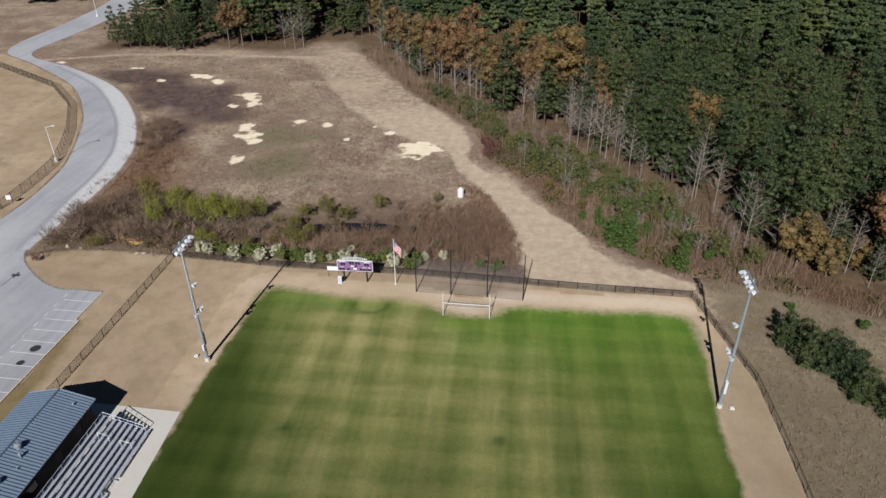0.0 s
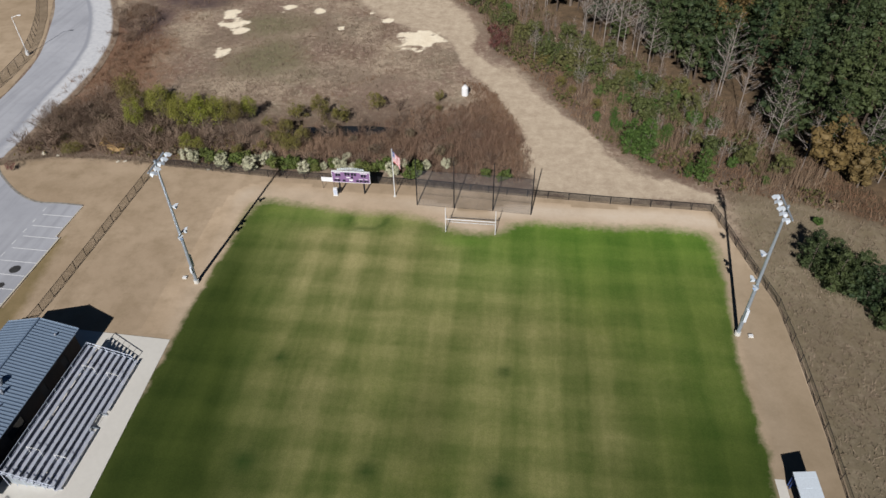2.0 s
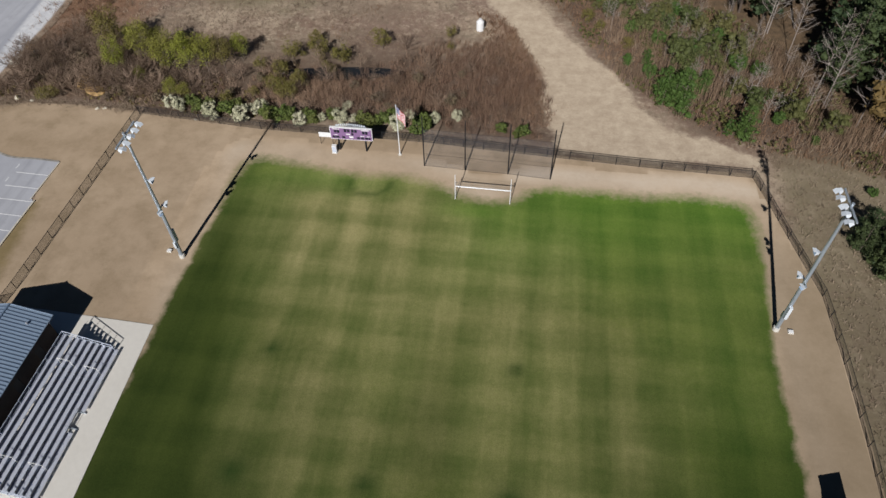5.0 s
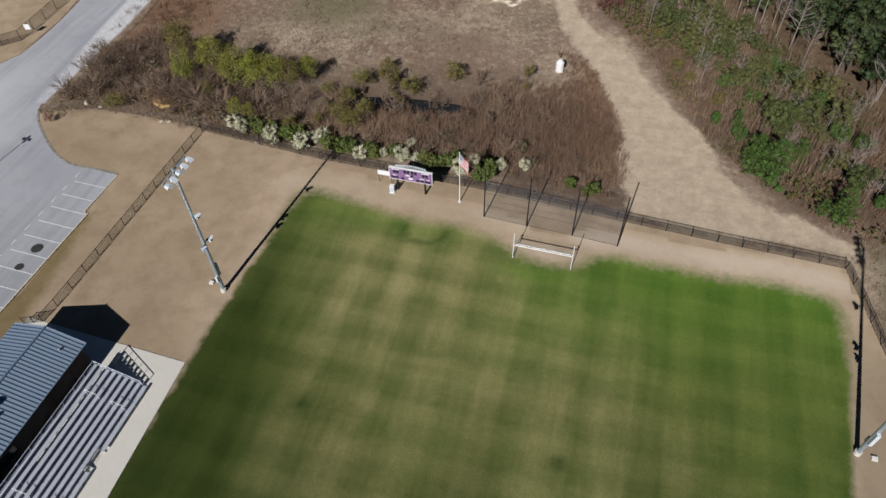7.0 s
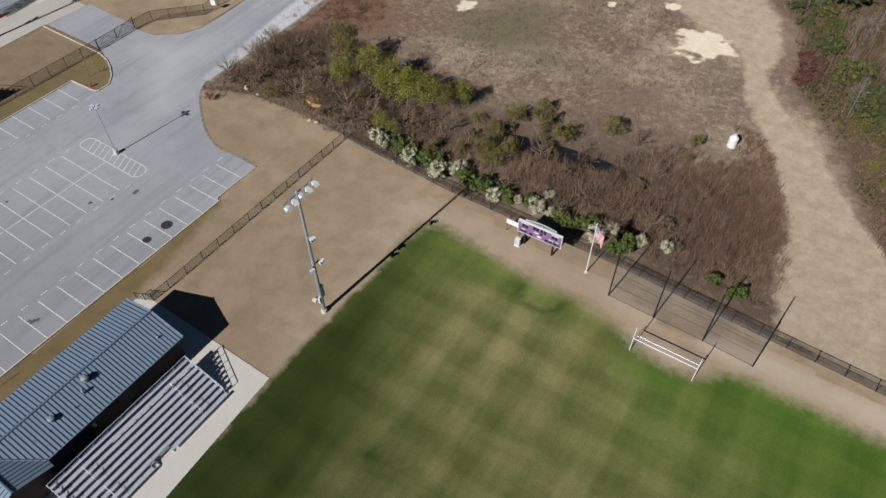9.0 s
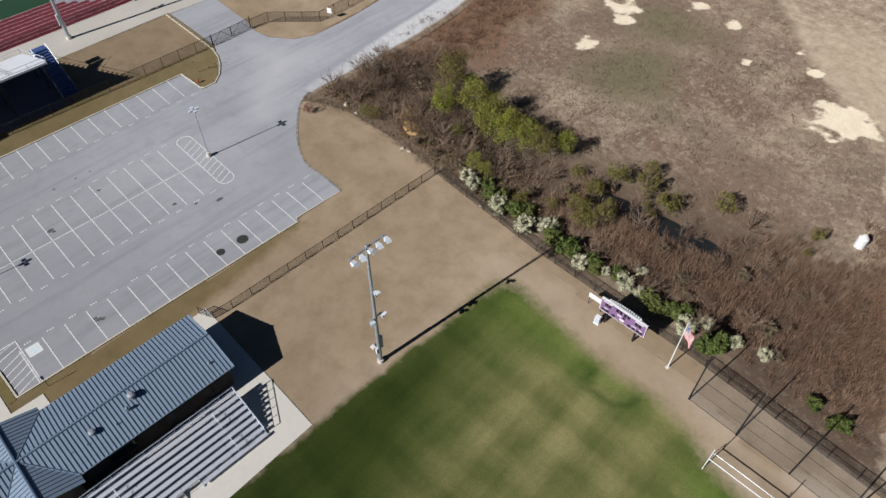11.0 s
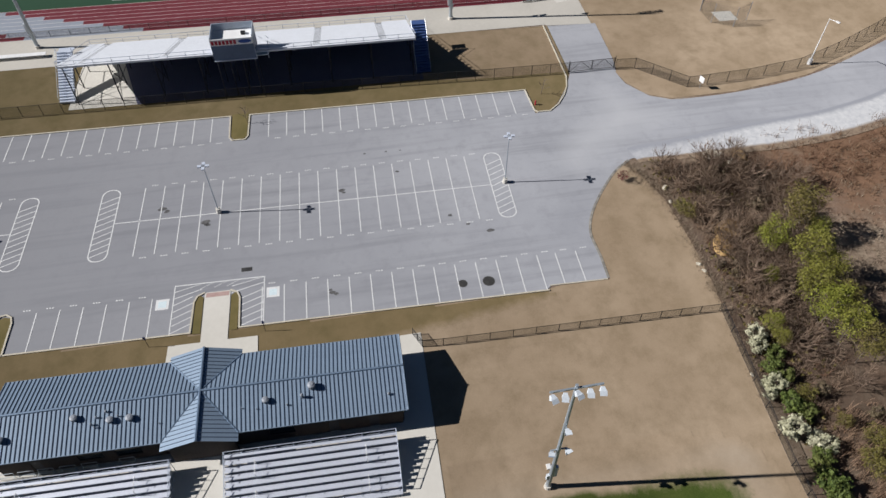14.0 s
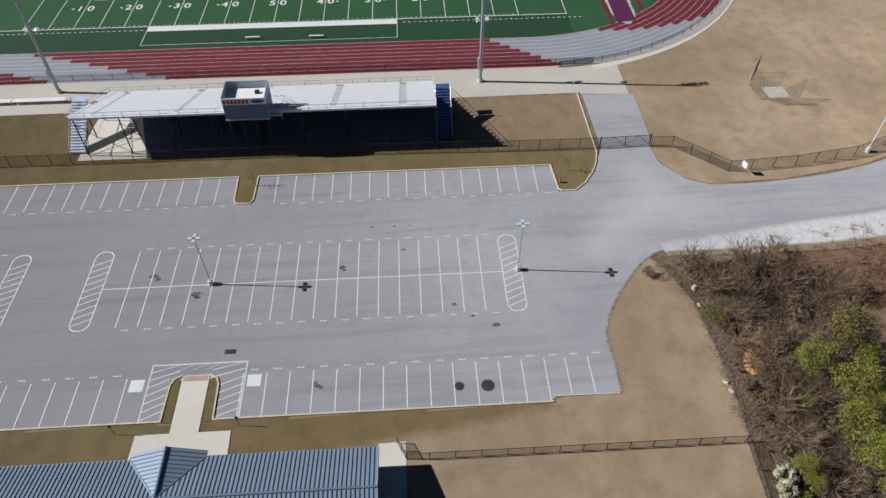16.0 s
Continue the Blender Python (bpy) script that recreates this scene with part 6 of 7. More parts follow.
# ---- plants ----
def tinted_leaf(name, c0, c1, c2):
    """Leaf colours that vary by leaf, by plant and by the value 'tint'."""
    m, nt, b = nodes_of(name)
    geo = nt.nodes.new("ShaderNodeNewGeometry")
    info = nt.nodes.new("ShaderNodeObjectInfo")
    col = mix(nt, geo.outputs["Random Per Island"], c0, c1)
    col = mix(nt, calc(nt, "MULTIPLY", calc(nt, "ADD", info.outputs["Random"], attr(nt, "tint")), 0.5, True), col, c2)
    nt.links.new(col, b.inputs["Base Color"])
    b.inputs["Roughness"].default_value = 0.65
    b.inputs["Specular IOR Level"].default_value = 0.25
    return m


PINE = tinted_leaf("pine_needles", (0.018, 0.034, 0.015), (0.038, 0.058, 0.022), (0.09, 0.105, 0.034))
OAK = tinted_leaf("rusty_oak_leaves", (0.115, 0.06, 0.03), (0.205, 0.122, 0.052), (0.115, 0.10, 0.045))
GOLD = tinted_leaf("golden_leaves", (0.115, 0.075, 0.026), (0.20, 0.13, 0.046), (0.12, 0.092, 0.042))
WILLOW = tinted_leaf("yellow_green_leaves", (0.12, 0.135, 0.018), (0.26, 0.27, 0.045), (0.18, 0.15, 0.042))
OLIVELEAF = tinted_leaf("olive_leaves", (0.10, 0.092, 0.022), (0.19, 0.165, 0.045), (0.15, 0.115, 0.04))
SHRUB = tinted_leaf("green_shrub_leaves", (0.034, 0.05, 0.015), (0.078, 0.098, 0.03), (0.15, 0.122, 0.045))
BRIGHT = tinted_leaf("bright_green_leaves", (0.032, 0.07, 0.013), (0.068, 0.122, 0.025), (0.085, 0.115, 0.03))
PALEFLOWER = tinted_leaf("pale_seed_heads", (0.36, 0.345, 0.24), (0.54, 0.52, 0.38), (0.27, 0.28, 0.16))
HEDGE = tinted_leaf("hedge_leaves", (0.045, 0.07, 0.018), (0.115, 0.15, 0.035), (0.15, 0.145, 0.045))
REDLEAF = tinted_leaf("crimson_leaves", (0.10, 0.03, 0.03), (0.18, 0.055, 0.05), (0.12, 0.06, 0.045))
REED = tinted_leaf("brown_reeds", (0.10, 0.055, 0.038), (0.29, 0.19, 0.135), (0.36, 0.245, 0.165))
TWIG = tinted_leaf("grey_twigs", (0.10, 0.068, 0.05), (0.26, 0.185, 0.14), (0.30, 0.215, 0.15))
RUSTTWIG = tinted_leaf("rust_twigs", (0.115, 0.058, 0.035), (0.21, 0.115, 0.072), (0.24, 0.155, 0.095))
DARKTWIG = tinted_leaf("brown_twigs", (0.07, 0.048, 0.036), (0.19, 0.135, 0.10), (0.24, 0.165, 0.11))
STRAW = tinted_leaf("straw", (0.12, 0.085, 0.06), (0.25, 0.188, 0.13), (0.33, 0.26, 0.188))


def tris(name, pts, mat):
    """A mesh of loose triangles; pts: n x 3 x 3."""
    return arrays(name, pts.reshape(-1, 3), np.arange(len(pts) * 3).reshape(-1, 3), mat)


def tufts(rs_, centres, outward, n, size, width, flatten=0.75):
    """n pointed leaves round each centre, fanning outwards."""
    m = len(centres)
    d = rs_.normal(size=(m, n, 3))
    d = d / np.linalg.norm(d, axis=-1, keepdims=True) + 0.75 * outward[:, None, :]
    d[..., 2] *= flatten
    d /= np.linalg.norm(d, axis=-1, keepdims=True)
    side = np.cross(d, rs_.normal(size=(m, n, 3)))
    side /= np.linalg.norm(side, axis=-1, keepdims=True) + 1e-9
    L = size * rs_.uniform(0.6, 1.3, (m, n, 1))
    base = centres[:, None, :] + d * L * 0.05 + rs_.normal(size=(m, n, 3)) * size * 0.22
    a, b, c = base + side * width, base - side * width, base + d * L
    return np.stack([a, b, c], 2).reshape(-1, 3, 3)


GR = (1 + 5 ** 0.5) / 2
ICO_V = np.array([(a, b * GR, 0) for a in (-1, 1) for b in (-1, 1)] + [(0, a, b * GR) for a in (-1, 1) for b in (-1, 1)] + [(b * GR, 0, a) for a in (-1, 1) for b in (-1, 1)]) / math.hypot(1, GR)
ICO_F = np.array([f for f in itertools.combinations(range(12), 3) if all(np.linalg.norm(ICO_V[a] - ICO_V[b]) < 1.1 for a, b in itertools.combinations(f, 2))])

OCT_V = np.array([(1, 0, 0), (-1, 0, 0), (0, 1, 0), (0, -1, 0), (0, 0, 1), (0, 0, -1)], float) * 1.15
OCT_F = np.array([(a, b, c) for a in (0, 1) for b in (2, 3) for c in (4, 5)])


def puffs(q, cen, rad, n, leaf, flatten=0.7, up=0.35, wild=0.45, core=0.0, plain_core=False, spread=1.1):
    """Rounded clumps of n leaves that lie along each clump's surface, round a ragged inner mass."""
    m = len(cen)
    d = q.normal(size=(m, n, 3))
    d /= np.linalg.norm(d, axis=-1, keepdims=True)
    d[..., 2] += up
    d /= np.linalg.norm(d, axis=-1, keepdims=True)
    pos = cen[:, None, :] + d * rad[:, None, None] * q.uniform(0.55, spread, (m, n, 1)) * np.array((1, 1, flatten))
    nrm = d + wild * q.normal(size=d.shape)
    nrm /= np.linalg.norm(nrm, axis=-1, keepdims=True)
    t = np.cross(nrm, q.normal(size=d.shape))
    t /= np.linalg.norm(t, axis=-1, keepdims=True) + 1e-9
    s = np.cross(nrm, t)
    L = leaf * q.uniform(0.6, 1.35, (m, n, 1))
    out = np.stack([pos + t * L * 0.7, pos - t * L * 0.35 + s * L * 0.36, pos - t * L * 0.35 - s * L * 0.36], 2).reshape(-1, 3, 3)
    if core:
        pts, fac = (OCT_V, OCT_F) if plain_core else (ICO_V, ICO_F)
        body = pts[None] * (rad * core)[:, None, None] * q.uniform(0.65, 1.3, (m, len(pts), 1)) * np.array((1, 1, flatten)) + cen[:, None, :]
        out = np.concatenate([out, body[:, fac].reshape(-1, 3, 3)])
    return out


def pine_crown(seed, h, r, leaf=0.5, n_leaf=22, tiers=8, low=0.26, fat=1.0, far_off=False):
    """Tiers of boughs that end in flattened needle clumps, narrowing to a point, with gaps between the tiers."""
    q = np.random.RandomState(seed)
    cen, rad = [], []
    start = q.uniform(low, low + 0.12)
    lean = q.uniform(-0.25, 0.25, 2)
    for i in range(tiers):
        f = (i + q.uniform(0.25, 0.75)) / tiers
        z = h * (start + (0.97 - start) * f)
        full = r * (1 - f) ** 0.55 * min(1.0, 0.62 + 1.5 * f) + 0.2
        turn0 = q.uniform(0, 6.28)
        arms = 5 if f < 0.75 else 3
        for a in range(arms):
            ang = turn0 + a * 6.28 / arms + q.uniform(-0.5, 0.5)
            reach = full * q.uniform(0.5, 1.2)
            size = fat * r * q.uniform(0.22, 0.36) * (1.05 - 0.45 * f)
            for g in ((0.42, 0.95) if reach > 0.45 * r else (0.8,)):
                cen.append((reach * g * math.cos(ang) + lean[0] * z * 0.1, reach * g * math.sin(ang) + lean[1] * z * 0.1, z + 0.2 * reach * g * g + q.uniform(-0.2, 0.2)))
                rad.append(size * (1.0 if g > 0.5 else 0.8))
    cen.append((lean[0] * h * 0.1, lean[1] * h * 0.1, h * 0.96)); rad.append(r * 0.15)
    return puffs(q, np.array(cen), np.array(rad), n_leaf, leaf, 0.8, 0.3, 0.8, 0.8 if far_off else 0.56, far_off, 1.2 if far_off else 1.42)


def round_crown(seed, h, r, base, leaf, density=1.0, lobes=11, flatten=0.85, wild=0.5, core=0.55):
    """Lobes of leaves with gaps between them."""
    q = np.random.RandomState(seed)
    v = q.normal(size=(lobes, 3))
    v /= np.linalg.norm(v, axis=1, keepdims=True)
    v *= q.uniform(0.55, 1.0, (lobes, 1))
    mid = (h + base) / 2
    cen = np.stack([v[:, 0] * r * 0.78, v[:, 1] * r * 0.78, mid + v[:, 2] * (h - base) * 0.42], 1)
    rad = r * q.uniform(0.2, 0.42, lobes)
    return puffs(q, cen, rad, int(30 * density), leaf, flatten, 0.3, wild, core)


def limbs(seed, h, r, start, n, thick, depth=2):
    """Trunk and branches as tapered tubes."""
    q = random.Random(seed)
    sh = Shape()
    top = Vector((q.uniform(-0.3, 0.3), q.uniform(-0.3, 0.3), h * 0.96))
    sh.tube((0, 0, -0.2), top * 0.5, thick, thick * 0.7, 6, False)
    sh.tube(top * 0.5, top, thick * 0.7, thick * 0.15, 5, False)

    def grow(p, d, L, t, lev):
        e = p + d * L
        if lev == 0 and depth > 0:
            w = d.orthogonal().normalized() * t * 0.8
            sh.add((p - w, p + w, e), [(0, 1, 2)])
        else:
            sh.tube(p, e, t, t * 0.45, 3, False)
        if lev:
            for _ in range(5 if lev == 1 else 4):
                f = q.uniform(0.35, 1.0)
                nd = (d + Vector((q.uniform(-1, 1), q.uniform(-1, 1), q.uniform(-0.1, 0.9))) * 0.75).normalized()
                grow(p + d * L * f, nd, L * q.uniform(0.35, 0.6), t * 0.5, lev - 1)
    for i in range(n):
        f = start + (0.97 - start) * (i + q.random()) / n
        a = i * 2.4 + q.uniform(-0.4, 0.4)
        L = r * (1.05 - f) / (1.05 - start) * q.uniform(0.75, 1.15) + 0.3
        grow(top * f, Vector((math.cos(a), math.sin(a), q.uniform(0.35, 1.0))).normalized(), L, thick * (1 - f) * 0.5 + 0.02, depth)
    return sh


def plant(name, label, category, group, crown, trunk, crown_mat, bark, crown_name="crown"):
    """A plant built once at the origin; copies share its meshes."""
    t = thing(name, label, category, group)
    if trunk is not None:
        trunk.ob("trunk", bark, t)
    if crown is not None:
        linked(crown_name, tris(crown_name, crown, crown_mat), t)
    return t


rp = random.Random(11)


def place(models, x, y, scale, squash=1.0):
    k = rp.randrange(len(models))
    src = models[k]
    m = pose(x, y, float(ground_height(np.array(x), np.array(y))), 0, 0, rp.uniform(0, 360))
    o = copy_thing(src, m)
    o.scale = (scale, scale, scale * squash)
    return o


def done(models):
    """Drop the patterns from which the copies were made."""
    for src in models:
        for o in (*src.children_recursive, src):
            bpy.data.objects.remove(o)


EDGE_PINES = [plant("pine_tree", "tall dark green pine branched low at the wood's edge", "tree", "edge pines", pine_crown(150 + k, 16, 3.5, 0.26, 34, 9, 0.08), limbs(250 + k, 15, 2.6, 0.15, 18, 0.2, 0), PINE, PINEBARK) for k in range(4)]
pine_shapes = [(pine_crown(100 + k, 19, 3.4, 0.28, 32, 8, 0.3, 1.1), limbs(200 + k, 17.8, 2.4, 0.3, 18, 0.22, 0)) for k in range(7)]
oak_shapes = [(round_crown(300 + k, 19, 4.8, 4.5, 0.42, 2.4, 46, 0.85, 0.4), limbs(320 + k, 19, 3.9, 0.25, 12, 0.24, 1)) for k in range(3)]
bare_shapes = [limbs(400 + k, 17, 3.6, 0.3, 30, 0.12, 2) for k in range(4)]
PINES = [plant("pine_tree", "tall dark green pine in the wood's edge", "tree", "pines", c, t, PINE, PINEBARK) for c, t in pine_shapes]
OAKS = [plant("oak_tree", "tall oak with rust-orange autumn leaves", "tree", "autumn oaks", c, t, OAK, BARK) for c, t in oak_shapes]
GOLDS = [plant("broadleaf_tree", "broadleaf tree with golden brown autumn leaves", "tree", "golden trees", c, t, GOLD, BARK) for c, t in oak_shapes[:2]]
BARES = [plant("bare_tree", "leafless tree with pale grey branches", "tree", "bare trees", None, t, None, PALE_BARK) for t in bare_shapes]

# single trees of the wood's edge: kind, x, y, scale
for x, y, s in ((-2, 166.5, 1.3), (28, 138.5, 1.1), (31, 136.7, 1.12), (36.5, 131, 1.0), (26.5, 145, 1.0), (-56, 238, 0.8), (60, 97, 0.85)):
    place(EDGE_PINES, x, y, s)
for x, y, s in ((33, 130, 0.95), (41, 126, 1.0), (46, 117, 0.95), (53, 109, 0.95)):
    place(PINES, x, y, s)
for k in range(9):
    place(EDGE_PINES, -130 + 3.1 * k + rp.uniform(-0.8, 0.8), 218.5 + rp.uniform(-1.5, 1.5), rp.uniform(0.7, 0.92))
for x, y, s in ((19.8, 167.6, 0.85), (6, 178, 1.0), (-12.3, 189.7, 1.2), (-8.5, 183, 1.0), (-16, 186, 1.05), (-22, 196, 1.0), (-31, 203, 0.9), (-94, 221.5, 0.85), (-90.5, 224, 0.9), (-37, 214, 0.9), (-3, 179, 1.0)):
    place(OAKS, x, y, s)
LOWGOLD = [plant("broadleaf_tree", "bushy golden brown tree leafy to the ground", "tree", "golden trees", round_crown(340 + k, 11, 4.2, 0.8, 0.36, 1.3, 52), limbs(345 + k, 10, 3.4, 0.1, 14, 0.16, 1), GOLD, BARK) for k in range(2)]
for x, y, s in ((47.5, 99.8, 1.0), (51.5, 97.6, 0.72), (56.5, 100.5, 0.6)):
    place(LOWGOLD, x, y, s)
done(LOWGOLD)
for x, y, s in ((11.2, 163.5, 1.28), (37, 134.5, 1.0), (-18, 198, 0.95), (1, 186, 1.1), (-5, 172, 0.9), (13.5, 176, 1.1)):
    place(GOLDS, x, y, s)
for x, y, s in ((17, 142, 0.9), (19.5, 140, 0.95), (15, 145, 0.8), (21, 142, 0.85), (18.4, 144.6, 0.9), (22.8, 141.5, 0.75), (35.2, 121.4, 0.8), (40.8, 105.2, 0.75), (53.6, 101.2, 0.7), (8, 166, 0.9), (14, 160, 0.8), (17, 158, 0.75), (13.5, 148, 0.8), (23, 137, 0.7), (36.5, 124, 0.95), (41, 109.5, 0.8), (43, 112, 0.6), (27, 132, 0.5), (31, 128, 0.5), (52, 101, 0.75), (55, 99, 0.7), (62, 92, 0.6), (-72, 222, 0.9), (-70, 225, 0.9),
                (-76, 224, 0.8), (-42, 218, 0.7), (-35, 205, 0.7), (-26, 190, 0.65), (-15, 177, 0.7), (-8, 172, 0.7), (3, 165, 0.75), (6, 163, 0.8), (8, 168, 0.8), (-30, 196, 0.7), (-20, 184, 0.6), (33, 118, 0.4), (29, 122, 0.4), (38.5, 118, 0.7), (43.5, 110.5, 0.75), (44.5, 101.5, 0.65), (48.6, 106, 0.7), (25, 134.5, 0.7), (-11, 175, 0.85), (-20, 190, 0.8), (57, 95, 0.5)):
    place(BARES, x, y, s)


def scatter(poly, spacing, seed, jitter=0.45):
    """Jittered points in a polygon."""
    q = np.random.RandomState(seed)
    p = np.array(poly)
    xs, ys = np.arange(p[:, 0].min(), p[:, 0].max(), spacing), np.arange(p[:, 1].min(), p[:, 1].max(), spacing)
    X, Y = np.meshgrid(xs, ys)
    X = X + q.uniform(-jitter, jitter, X.shape) * spacing
    Y = Y + q.uniform(-jitter, jitter, Y.shape) * spacing
    ok = inside(poly, X, Y) > 0
    return np.stack([X[ok], Y[ok]], 1)


wood = scatter(FOREST, 5.4, 5, 0.48)
depth = inside(FOREST, wood[:, 0], wood[:, 1])
seen_part = (wood[:, 0] < 38 + 0.78 * wood[:, 1]) & (wood[:, 0] > -185 + 0.1 * wood[:, 1]) & (wood[:, 1] < 345)
wood, depth = wood[seen_part], depth[seen_part]
rank = np.hypot(wood[:, 0] - 45, (wood[:, 1] - 95) * 0.85)
order = np.argsort(rank)
near_pines, far = 0, []
for i in order:
    x, y = wood[i]
    if depth[i] < 1.5 or (rank[i] < 120 and rp.random() < 0.22):
        continue
    u = rp.random()
    west = x < -60
    mixed = depth[i] < 14 and not (x > 24 or west)
    if depth[i] < 9 and u > (0.55 if mixed else 0.3):
        place(EDGE_PINES, x, y, rp.uniform(0.6, 1.15), rp.uniform(0.85, 1.1))
    elif depth[i] < 22 and u < (0.5 if mixed else 0.06) and rank[i] < 190:
        place(rp.choice((OAKS, GOLDS, BARES, BARES)), x, y, rp.uniform(0.65, 1.0))
    elif near_pines < 220:
        near_pines += 1
        place(PINES, x, y, rp.uniform(0.65, 1.2), rp.uniform(0.8, 1.15))
    else:
        far.append((x, y))


def joined_wood(points):
    """The wood further in, one mesh."""
    V, tint, mats = [], [], []
    q = np.random.RandomState(9)
    trunk_v, trunk_f, base = [], [], 0
    thin = [pine_crown(130 + k, 19, 3.2, 0.46, 6, 5, 0.45, 1.3, True) for k in range(9)]
    coarse = [pine_crown(145 + k, 19, 3.3, 0.65, 4, 4, 0.5, 1.5, True) for k in range(6)]
    for x, y in points:
        pool = coarse if y > 245 else thin
        c = pool[q.randint(len(pool))]
        a, s = q.uniform(0, 6.28), q.uniform(0.65, 1.2) * (1.05 if x < -60 else 1.0)
        R = np.array(((math.cos(a), -math.sin(a), 0), (math.sin(a), math.cos(a), 0), (0, 0, 1))) * s
        grown = c @ R.T * np.array((1.0, 1.0, q.uniform(0.8, 1.12)))
        V.append(grown + np.array((x, y, 0.0)))
        tint.append(np.full(len(c) * 3, np.clip(q.uniform(0, 1) ** 1.8 * 1.5 + 1.0 * (float(fbm(np.array(x), np.array(y), 0.03, 77)) - 0.4), 0, 1.5)))
    V, tint = np.concatenate(V), np.concatenate(tint)
    me = tris("far_wood", V, PINE)
    at = me.attributes.new("tint", "FLOAT", "POINT")
    at.data.foreach_set("value", tint.astype(np.float32))
    o = tagged(new("far_wood", me), "dense dark green pine wood filling the distance", "wood", kind="stuff")
    sh = Shape()
    for x, y in points[:400]:
        sh.tube((x, y, 0), (x, y, 9), 0.2, 0.1, 4, False)
    sh.ob("trunks", PINEBARK, o)


for x, y in scatter([(-232, 292), (-205, 268), (-186, 276), (-184, 300), (-200, 340), (-240, 340)], 5.5, 6):
    far.append((x, y))
joined_wood(far)
for x, y in scatter([(-50, 224), (-24, 180), (-7, 160), (-1, 142), (5, 131), (12, 119), (16, 111), (24, 103), (34, 98), (46, 95), (42, 107), (34, 121), (21, 137), (8, 150), (2, 162), (-10, 172), (-28, 192), (-44, 222)], 6.4, 61):
    place(BARES, x, y, rp.uniform(0.18, 0.42), rp.uniform(0.9, 1.4))
done(PINES + EDGE_PINES + OAKS + GOLDS + BARES)

# young pines and bushes beside the pitch and the path
YOUNG = [plant("young_pine", "bushy young pine beside the fence", "tree", "young pines", pine_crown(500 + k, 5.6, 2.1, 0.16, 56, 6, 0.03), limbs(510 + k, 5, 1.2, 0.15, 8, 0.1, 0), PINE, BARK) for k in range(3)]
for k in range(13):
    f = k / 12
    place(YOUNG, 39.2 + 9.5 * f + rp.uniform(-0.8, 0.8), 79.5 - 14.5 * f + rp.uniform(-1.0, 1.0), rp.uniform(0.8, 1.15))
for x, y, s in ((41.5, 79.2, 0.9), (44, 76, 1.0), (50.5, 66, 1.0), (53, 63, 1.0), (46.5, 72.5, 0.9)):
    place(YOUNG, x, y, s)
done(YOUNG)
CEDAR = [plant("young_cedar", "dense bright green young evergreen beside the dirt path", "tree", "young evergreens", pine_crown(505 + k, 7.0, 2.0, 0.14, 80, 7, 0.0, 1.15), limbs(515 + k, 6.4, 1.2, 0.05, 8, 0.1, 0), BRIGHT, BARK) for k in range(2)]
for x, y, s in ((20.8, 101.9, 1.1), (18.6, 104.0, 0.9), (19.7, 103.2, 0.8), (28.7, 96.9, 0.85), (26.8, 98.0, 0.4), (16.8, 112.5, 0.5), (24.5, 107.0, 0.5)):
    place(CEDAR, x, y, s)
done(CEDAR)
BUSH = [plant("green_bush", "dense bright green leafy bush", "bush", "green bushes", round_crown(520 + k, 4.2, 1.9, 0.2, 0.2, 2.6, 38), limbs(530 + k, 3.4, 1.2, 0.1, 7, 0.07, 0), BRIGHT, BARK) for k in range(3)]
for x, y, s, q in ((17, 110, 0.6, 1.1), (25, 109, 0.7, 1.0), (30, 113, 0.8, 1.0), (24, 116, 0.8, 1.0), (19, 119, 0.7, 1.0), (28, 120, 0.8, 0.9), (33, 112, 0.7, 1.0), (37, 104, 0.6, 1.0), (34, 101, 0.55, 1.0),
                   (15, 122, 0.7, 0.9), (10, 131, 0.6, 0.9), (6, 140, 0.7, 0.9), (2, 148, 0.6, 0.9), (-3, 158, 0.7, 0.9), (38, 97, 0.4, 1.0), (43, 88, 0.4, 0.8), (52, 84, 0.5, 0.8), (14, 113, 0.5, 1.1), (12, 128, 0.7, 0.8), (22, 128, 0.8, 0.8)):
    place(BUSH, x, y, s, q)
STRAWY = [plant("bare_sapling", "tall thin leafless sapling among the weeds", "tree", "saplings along the wood", None, limbs(540 + k, 6.0, 1.0, 0.35, 14, 0.05, 2), None, PALE_BARK) for k in range(3)]
for x, y in scatter([(-30, 190), (-8, 160), (4, 142), (14, 124), (20, 112), (30, 102), (40, 99), (44, 104), (34, 120), (20, 137), (6, 152), (-12, 174)], 4.2, 75, 0.5):
    if fbm(np.array(x), np.array(y), 0.1, 76) > 0.45:
        place(STRAWY, x, y, rp.uniform(0.5, 1.1))
done(STRAWY)
DULL = [plant("briar_bush", "dull green bush among saplings at the wood's edge", "bush", "briar bushes", round_crown(525 + k, 4.0, 2.0, 0.1, 0.2, 1.2, 26, 0.85, 0.7), limbs(535 + k, 3.8, 1.6, 0.1, 12, 0.05, 1), SHRUB, BARK) for k in range(3)]
for x, y in scatter([(-46, 222), (-22, 182), (-4, 162), (6, 148), (20, 134), (32, 119), (40, 104), (52, 94), (42, 98), (34, 102), (26, 106), (18, 112), (10, 124), (0, 142)], 2.5, 62):
    if fbm(np.array(x), np.array(y), 0.11, 88) > 0.46:
        place(DULL, x, y, rp.uniform(0.45, 1.2), rp.uniform(0.8, 1.3))
done(BUSH + DULL)
DRYLEAF = tinted_leaf("dry_brown_leaves", (0.075, 0.053, 0.038), (0.17, 0.12, 0.085), (0.13, 0.115, 0.055))
